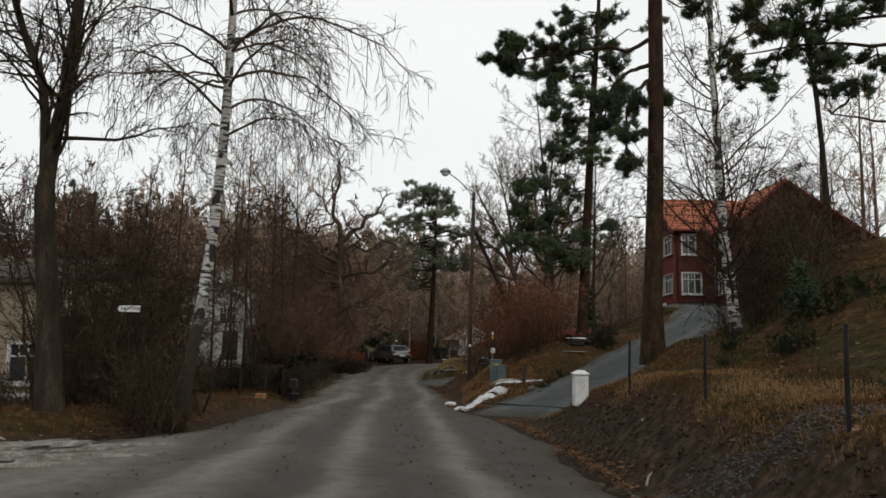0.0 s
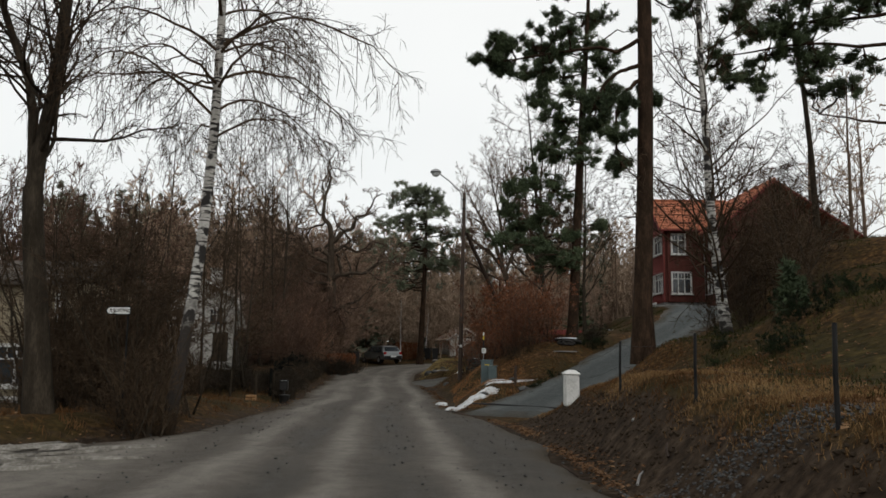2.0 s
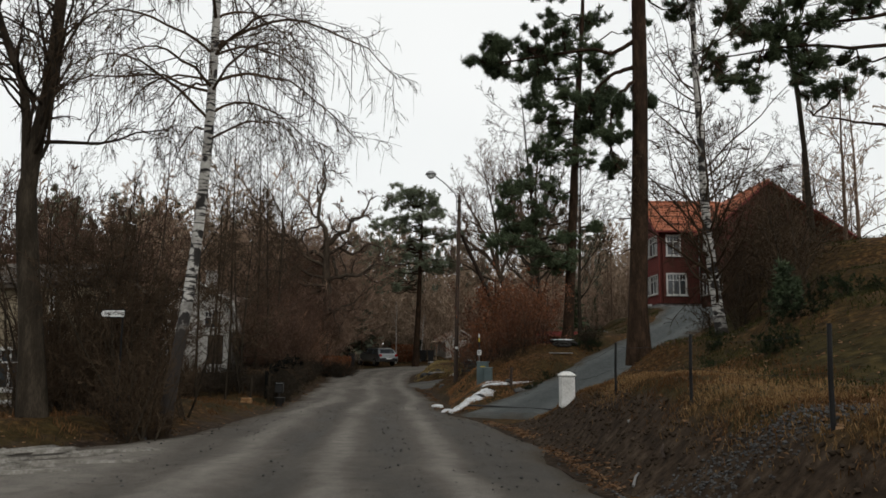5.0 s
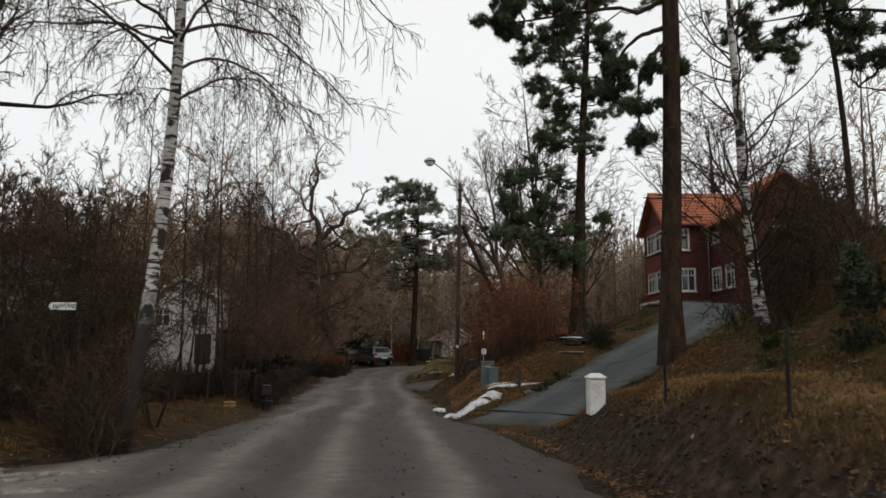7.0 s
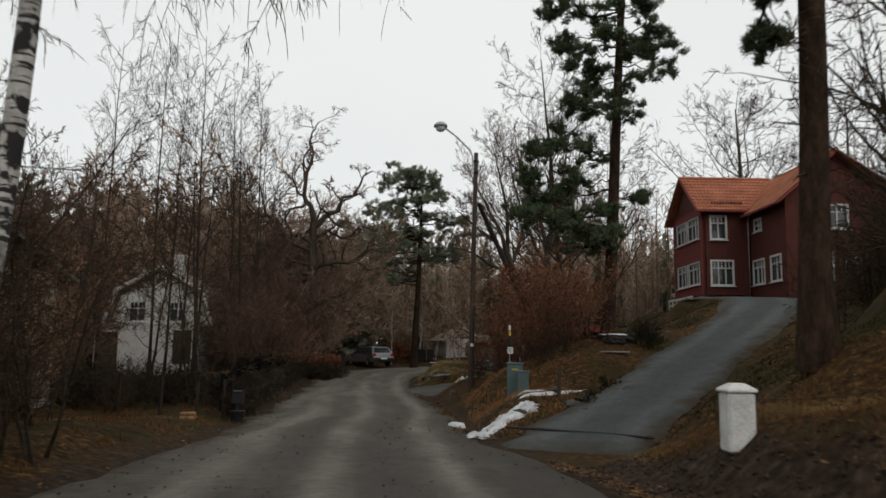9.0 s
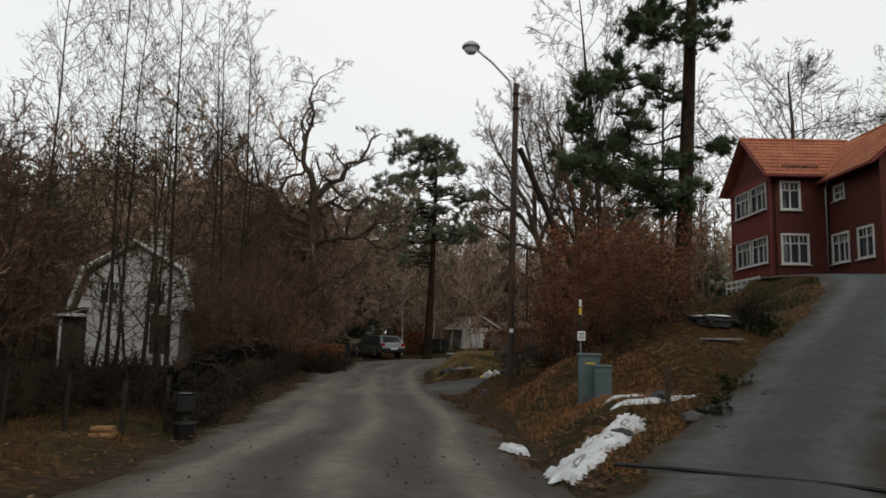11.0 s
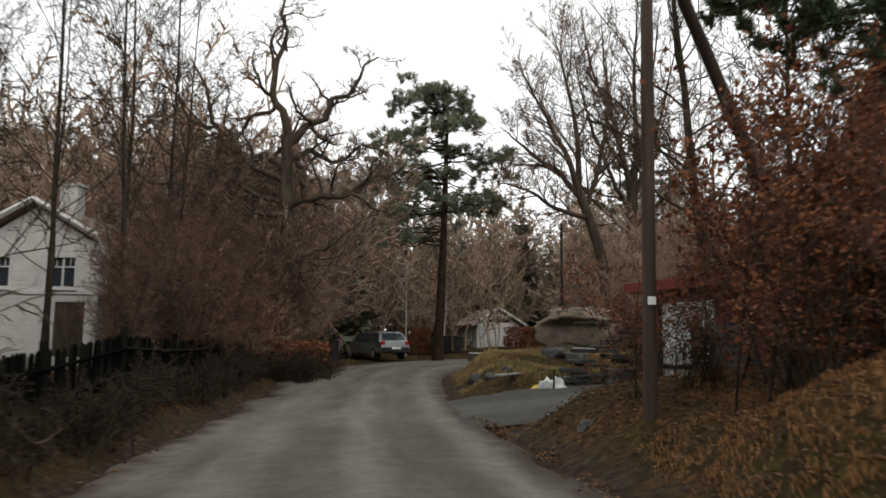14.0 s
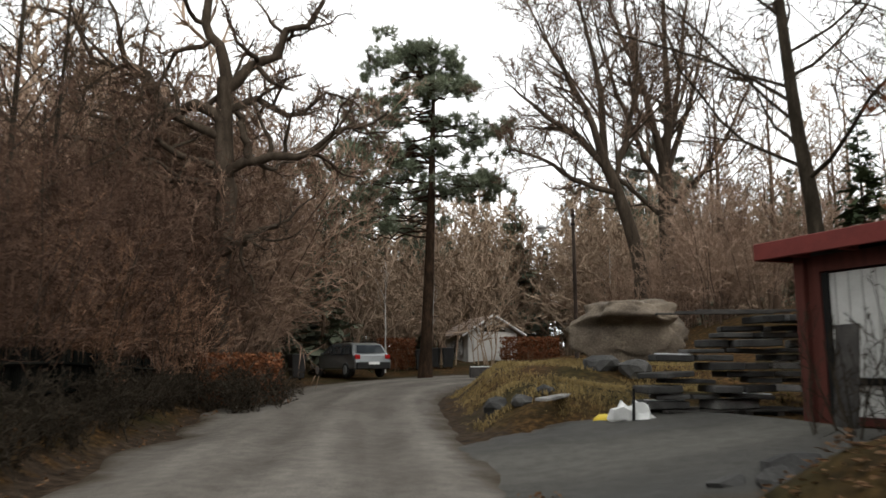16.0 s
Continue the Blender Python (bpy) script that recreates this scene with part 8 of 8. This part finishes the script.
# Old snow on the ground: thin patches that follow it.
def snow_patch(seed, x, y, a, b, turn, label="patch of old melting snow", mat=SNOW):
    rng = np.random.default_rng(seed)
    n, rings = 88, 6
    ang = np.arange(n) * 2 * np.pi / n
    edge = 1 + 0.35 * np.array([noise.noise((math.cos(t) * 1.4, math.sin(t) * 1.4, seed)) for t in ang]) + 0.34 * np.array([noise.noise((math.cos(t) * 4, math.sin(t) * 4, seed)) for t in ang]) + 0.38 * np.array([noise.noise((math.cos(t) * 13, math.sin(t) * 13, seed)) for t in ang])
    c, s = math.cos(radians(turn)), math.sin(radians(turn))
    pts = []
    for k in range(rings + 1):
        f = k / rings
        u, w = a * edge * np.cos(ang) * f, b * edge * np.sin(ang) * f
        X, Y = x + u * c - w * s, y + u * s + w * c
        lump = np.array([noise.noise((p * 2.2, q * 2.2, seed)) for p, q in zip(X, Y)])
        road = near(LANE_LINE, X, Y)[0]
        zz = np.maximum(ground_z(X, Y), np.where(road < 0.1, lane_z(Y) + 0.05, -9)) + min(0.05, b * 0.25) * math.sqrt(max(0, 1 - f**2)) + lump * min(0.03, b * 0.2) * (1 - f) - (0.03 if k == rings else 0) + 0.015
        pts.append(np.stack([X, Y, zz], 1))
    v = np.concatenate(pts)
    i = np.arange(n)
    q = np.concatenate([np.stack([k * n + i, k * n + (i + 1) % n, (k + 1) * n + (i + 1) % n, (k + 1) * n + i], 1) for k in range(1, rings)])
    tr = np.stack([np.zeros(n, int), n + i, n + (i + 1) % n], 1)
    ob = new("snow_patch", Geo().add(v, q, tr).mesh("snow_patch", mat, True))
    return tagged(ob, label, "snow", "snow patches")


for k, (x, y, a, b, turn) in enumerate(((0.22, 23.2, 0.6, 0.19, 105), (0.72, 21.35, 0.85, 0.30, 66), (1.45, 22.15, 0.60, 0.17, 55), (1.15, 21.7, 0.45, 0.2, 60), (2.0, 24.0, 0.62, 0.080, 45), (2.25, 23.6, 1.0, 0.090, 42),
                                        (9.3, 40.0, 0.75, 0.35, 20))):
    snow_patch(200 + k, x, y, a, b, turn)
rng = np.random.default_rng(230)
for k in range(30):
    y = float(rng.uniform(8.3, 10.7))
    x = 0.1 - float(0.60 - 0.20 * rng.random() ** 1.4) * (y + 0.6)
    snow_patch(240 + k, x, y, float(rng.uniform(0.15, 0.60)), float(rng.uniform(0.02, 0.055)), 30 + float(rng.normal(0, 16)), "thin dirty streak of thawing snow", SNOW_DIRTY)


# ---- small growth and litter ----
def blades(geo, rng, x, y, z, high, wide, lean=1.15):
    """Grass blades, one bent pair of triangles each."""
    n = len(x)
    a = rng.uniform(0, 2 * np.pi, n)
    d = np.stack([np.cos(a), np.sin(a), np.zeros(n)], 1)
    s = np.stack([-np.sin(a), np.cos(a), np.zeros(n)], 1)
    h = (high * rng.uniform(0.4, 1.2, n))[:, None]
    o = np.stack([x, y, z - 0.01], 1)
    bend = (rng.uniform(0.1, 1.0, n) * lean)[:, None]
    up = np.array([0, 0, 1.0])
    mid = o + up * h * 0.55 + d * h * bend * 0.4
    mid = mid + rng.normal(0, 0.012, mid.shape)
    tip = o + up * h * np.maximum(0.12, 0.95 - 0.85 * bend) + d * h * bend * 0.95
    v = np.stack([o - s * wide, o + s * wide, mid - s * wide * 0.7, mid + s * wide * 0.7, tip], 1).reshape(-1, 3)
    k = np.arange(n)[:, None] * 5
    geo.add(v, k + np.array([0, 1, 3, 2]), k + np.array([2, 3, 4]))


def tufts(seed, n, box, keep, per, high, wide, spread=0.10):
    rng = np.random.default_rng(seed)
    x, y = rng.uniform(box[0], box[1], n), rng.uniform(box[2], box[3], n)
    d, _ = near(LANE_LINE, x, y)
    dd, _ = near(DRIVE_LINE, x, y)
    dp, _ = near(PAD_LINE, x, y)
    patch = np.array([noise.noise((p * 0.6, q * 0.6, seed)) for p, q in zip(x, y)])
    ok = keep(x, y, d) & (dd > 0.15) & (dp > 0.2) & (patch > -0.12)
    x, y = np.repeat(x[ok], per) + rng.normal(0, spread, ok.sum() * per), np.repeat(y[ok], per) + rng.normal(0, spread, ok.sum() * per)
    g = Geo()
    blades(g, rng, x, y, ground_z(x, y), high, wide)
    return g


def stuff(name, geo, mat, label, category):
    ob = new(name, geo.mesh(name, mat))
    return tagged(ob, label, category, kind="stuff")


stuff("dry_grass", tufts(301, 3600, (2.3, 6.5, 1.5, 18), lambda x, y, d: (d > 0.80) & (x < 4.9), 14, 0.095, 0.004), GRASS_BANK, "flattened dry grass on the bank", "grass")
stuff("pale_grass", tufts(307, 4200, (2.3, 5.2, 1.5, 18), lambda x, y, d: (d > 0.85) & (d < 2.3), 13, 0.095, 0.0042, 0.12), GRASS_PALE, "pale flattened grass along the bank's crest", "grass")
stuff("mossy_grass", tufts(302, 6400, (3.8, 15, 5, 26), lambda x, y, d: d > 2.0, 9, 0.11, 0.007), GRASS_MOSS, "low mossy grass on the slope", "grass")
stuff("dry_grass", tufts(303, 2900, (-0.8, 5, 20, 36), lambda x, y, d: (d > 0.45) & ((y < 31.3) | (d > 2.2)) & (x < 2.8), 15, 0.12, 0.0045), GRASS_DRY, "rusty dry grass round the lamp pole", "grass")
stuff("dull_grass", tufts(308, 1500, (1.6, 6.5, 22, 36), lambda x, y, d: d > 1.6, 12, 0.10, 0.005), GRASS_BANK, "dull trodden grass above the cabinets", "grass")
stuff("dry_grass", tufts(304, 1300, (-11, -4.0, 10.5, 36), lambda x, y, d: d > 0.45, 10, 0.20, 0.006), GRASS_BANK, "dry grass along the garden side", "grass")
stuff("dry_grass", tufts(305, 3800, (-1.8, 4.5, 42.5, 60), lambda x, y, d: d > 0.2, 10, 0.14, 0.007), GRASS_STRAW, "straw-coloured grass on the mound", "grass")
stuff("mossy_grass", tufts(306, 1500, (4, 14, 32, 46), lambda x, y, d: d > 1, 8, 0.16, 0.010), GRASS_MOSS, "rough grass below the red house", "grass")


def litter(seed, n, box, keep, size):
    rng = np.random.default_rng(seed)
    x, y = rng.uniform(box[0], box[1], n), rng.uniform(box[2], box[3], n)
    d, _ = near(LANE_LINE, x, y)
    clump = np.array([noise.noise((p * 0.9, q * 0.9, seed)) for p, q in zip(x, y)])
    ok = keep(x, y, d, rng) & (clump > -0.15)
    x, y = x[ok], y[ok]
    z = np.maximum(ground_z(x, y), np.where(d[ok] < 0.1, lane_z(y) + 0.03, -9)) + 0.012
    g = Geo()
    leaves(g, rng, np.stack([x, y, z], 1), size, 0.6)
    v = g.v[0].reshape(-1, 4, 3)
    v[:, :, 2] = z[:, None] + (v[:, :, 2] - z[:, None]) * 0.45 + 0.01
    g.v[0] = v.reshape(-1, 3)
    return g


stuff("fallen_leaves", litter(311, 15000, (1.0, 3.6, 2, 17), lambda x, y, d, r: (d > -0.2 * r.random(len(x))) & (d < 0.08 + 0.38 * r.random(len(x)) ** 1.6), 0.07), LEAF_FALLEN, "fallen brown leaves at the foot of the bank", "leaves")
stuff("fallen_leaves", litter(312, 1700, (2.2, 6.0, 3, 17), lambda x, y, d, r: d > 0.7, 0.075), LEAF_FALLEN, "fallen leaves in the dry grass", "leaves")
stuff("fallen_leaves", litter(313, 15000, (-1.6, 4.2, 20, 37), lambda x, y, d, r: d > -0.35 + 0.4 * r.random(len(x)), 0.075), LEAF_FALLEN, "fallen leaves along the lane's edge", "leaves")
stuff("fallen_leaves", litter(314, 2600, (-9, -4.3, 10, 50), lambda x, y, d, r: d > -0.2, 0.08), LEAF_FALLEN, "fallen leaves on the garden verge", "leaves")


def pebbles(seed, n, box, keep, size):
    rng = np.random.default_rng(seed)
    x, y = rng.uniform(box[0], box[1], n), rng.uniform(box[2], box[3], n)
    d, _ = near(LANE_LINE, x, y)
    ok = keep(x, y, d, rng)
    x, y, d = x[ok], y[ok], d[ok]
    z = np.where(d < 0, lane_z(y) + 0.03, ground_z(x, y))
    s = size * rng.uniform(0.4, 1.3, (len(x), 1)) ** 1.5
    g5 = (1 + 5**0.5) / 2
    o = np.array([(-1, g5, 0), (1, g5, 0), (-1, -g5, 0), (1, -g5, 0), (0, -1, g5), (0, 1, g5), (0, -1, -g5), (0, 1, -g5), (g5, 0, -1), (g5, 0, 1), (-g5, 0, -1), (-g5, 0, 1)]) / 1.9
    v = (np.stack([x, y, z], 1)[:, None] + o[None] * s[:, None] * rng.uniform(0.65, 1.25, (len(x), 12, 1)) * np.array([1, 1, 0.65])).reshape(-1, 3)
    f = np.array([(0, 11, 5), (0, 5, 1), (0, 1, 7), (0, 7, 10), (0, 10, 11), (1, 5, 9), (5, 11, 4), (11, 10, 2), (10, 7, 6), (7, 1, 8), (3, 9, 4), (3, 4, 2), (3, 2, 6), (3, 6, 8), (3, 8, 9), (4, 9, 5), (2, 4, 11), (6, 2, 10), (8, 6, 7), (9, 8, 1)])
    return Geo().add(v, None, (np.arange(len(x))[:, None, None] * 12 + f[None]).reshape(-1, 3))


stuff("gravel", pebbles(321, 13000, (1.7, 4.2, 3.2, 8.2), lambda x, y, d, r: (d > -0.05) & (np.abs(y - 6.1 + 1.1 * (x - 2.6)) < 0.2 + 0.6 * r.random(len(x)) ** 1.5), 0.019), STONE_SPILL, "spill of dark crushed stone on the bank", "gravel")
stuff("earth_clods", pebbles(323, 2600, (1.4, 3.4, 2.6, 17), lambda x, y, d, r: (d > 0.05) & (d < 0.95), 0.032), SOIL, "clods of dark wet earth on the bank", "soil")
stuff("gravel", pebbles(322, 1500, (-6.5, 2.0, 3, 26), lambda x, y, d, r: d < 0.0, 0.016), STONE_DARK, "loose stones on the lane", "gravel")

for k, (x, y, turn, long) in enumerate(((2.15, 7.6, 60, 0.34), (2.45, 7.5, 75, 0.22), (2.55, 9.4, 20, 0.3), (1.75, 8.8, 140, 0.25))):
    stickg = Geo().tube([(0, 0, 0), (long * 0.5, 0.02, 0.07), (long, 0, 0.12)], [0.016, 0.014, 0.008], 6)
    single("stick", stickg, STONE if k % 2 == 0 else WOOD_POLE, (x, y, gz(x, y) + 0.02), "pale broken stick on the bank", "stick", "sticks", turn=turn)
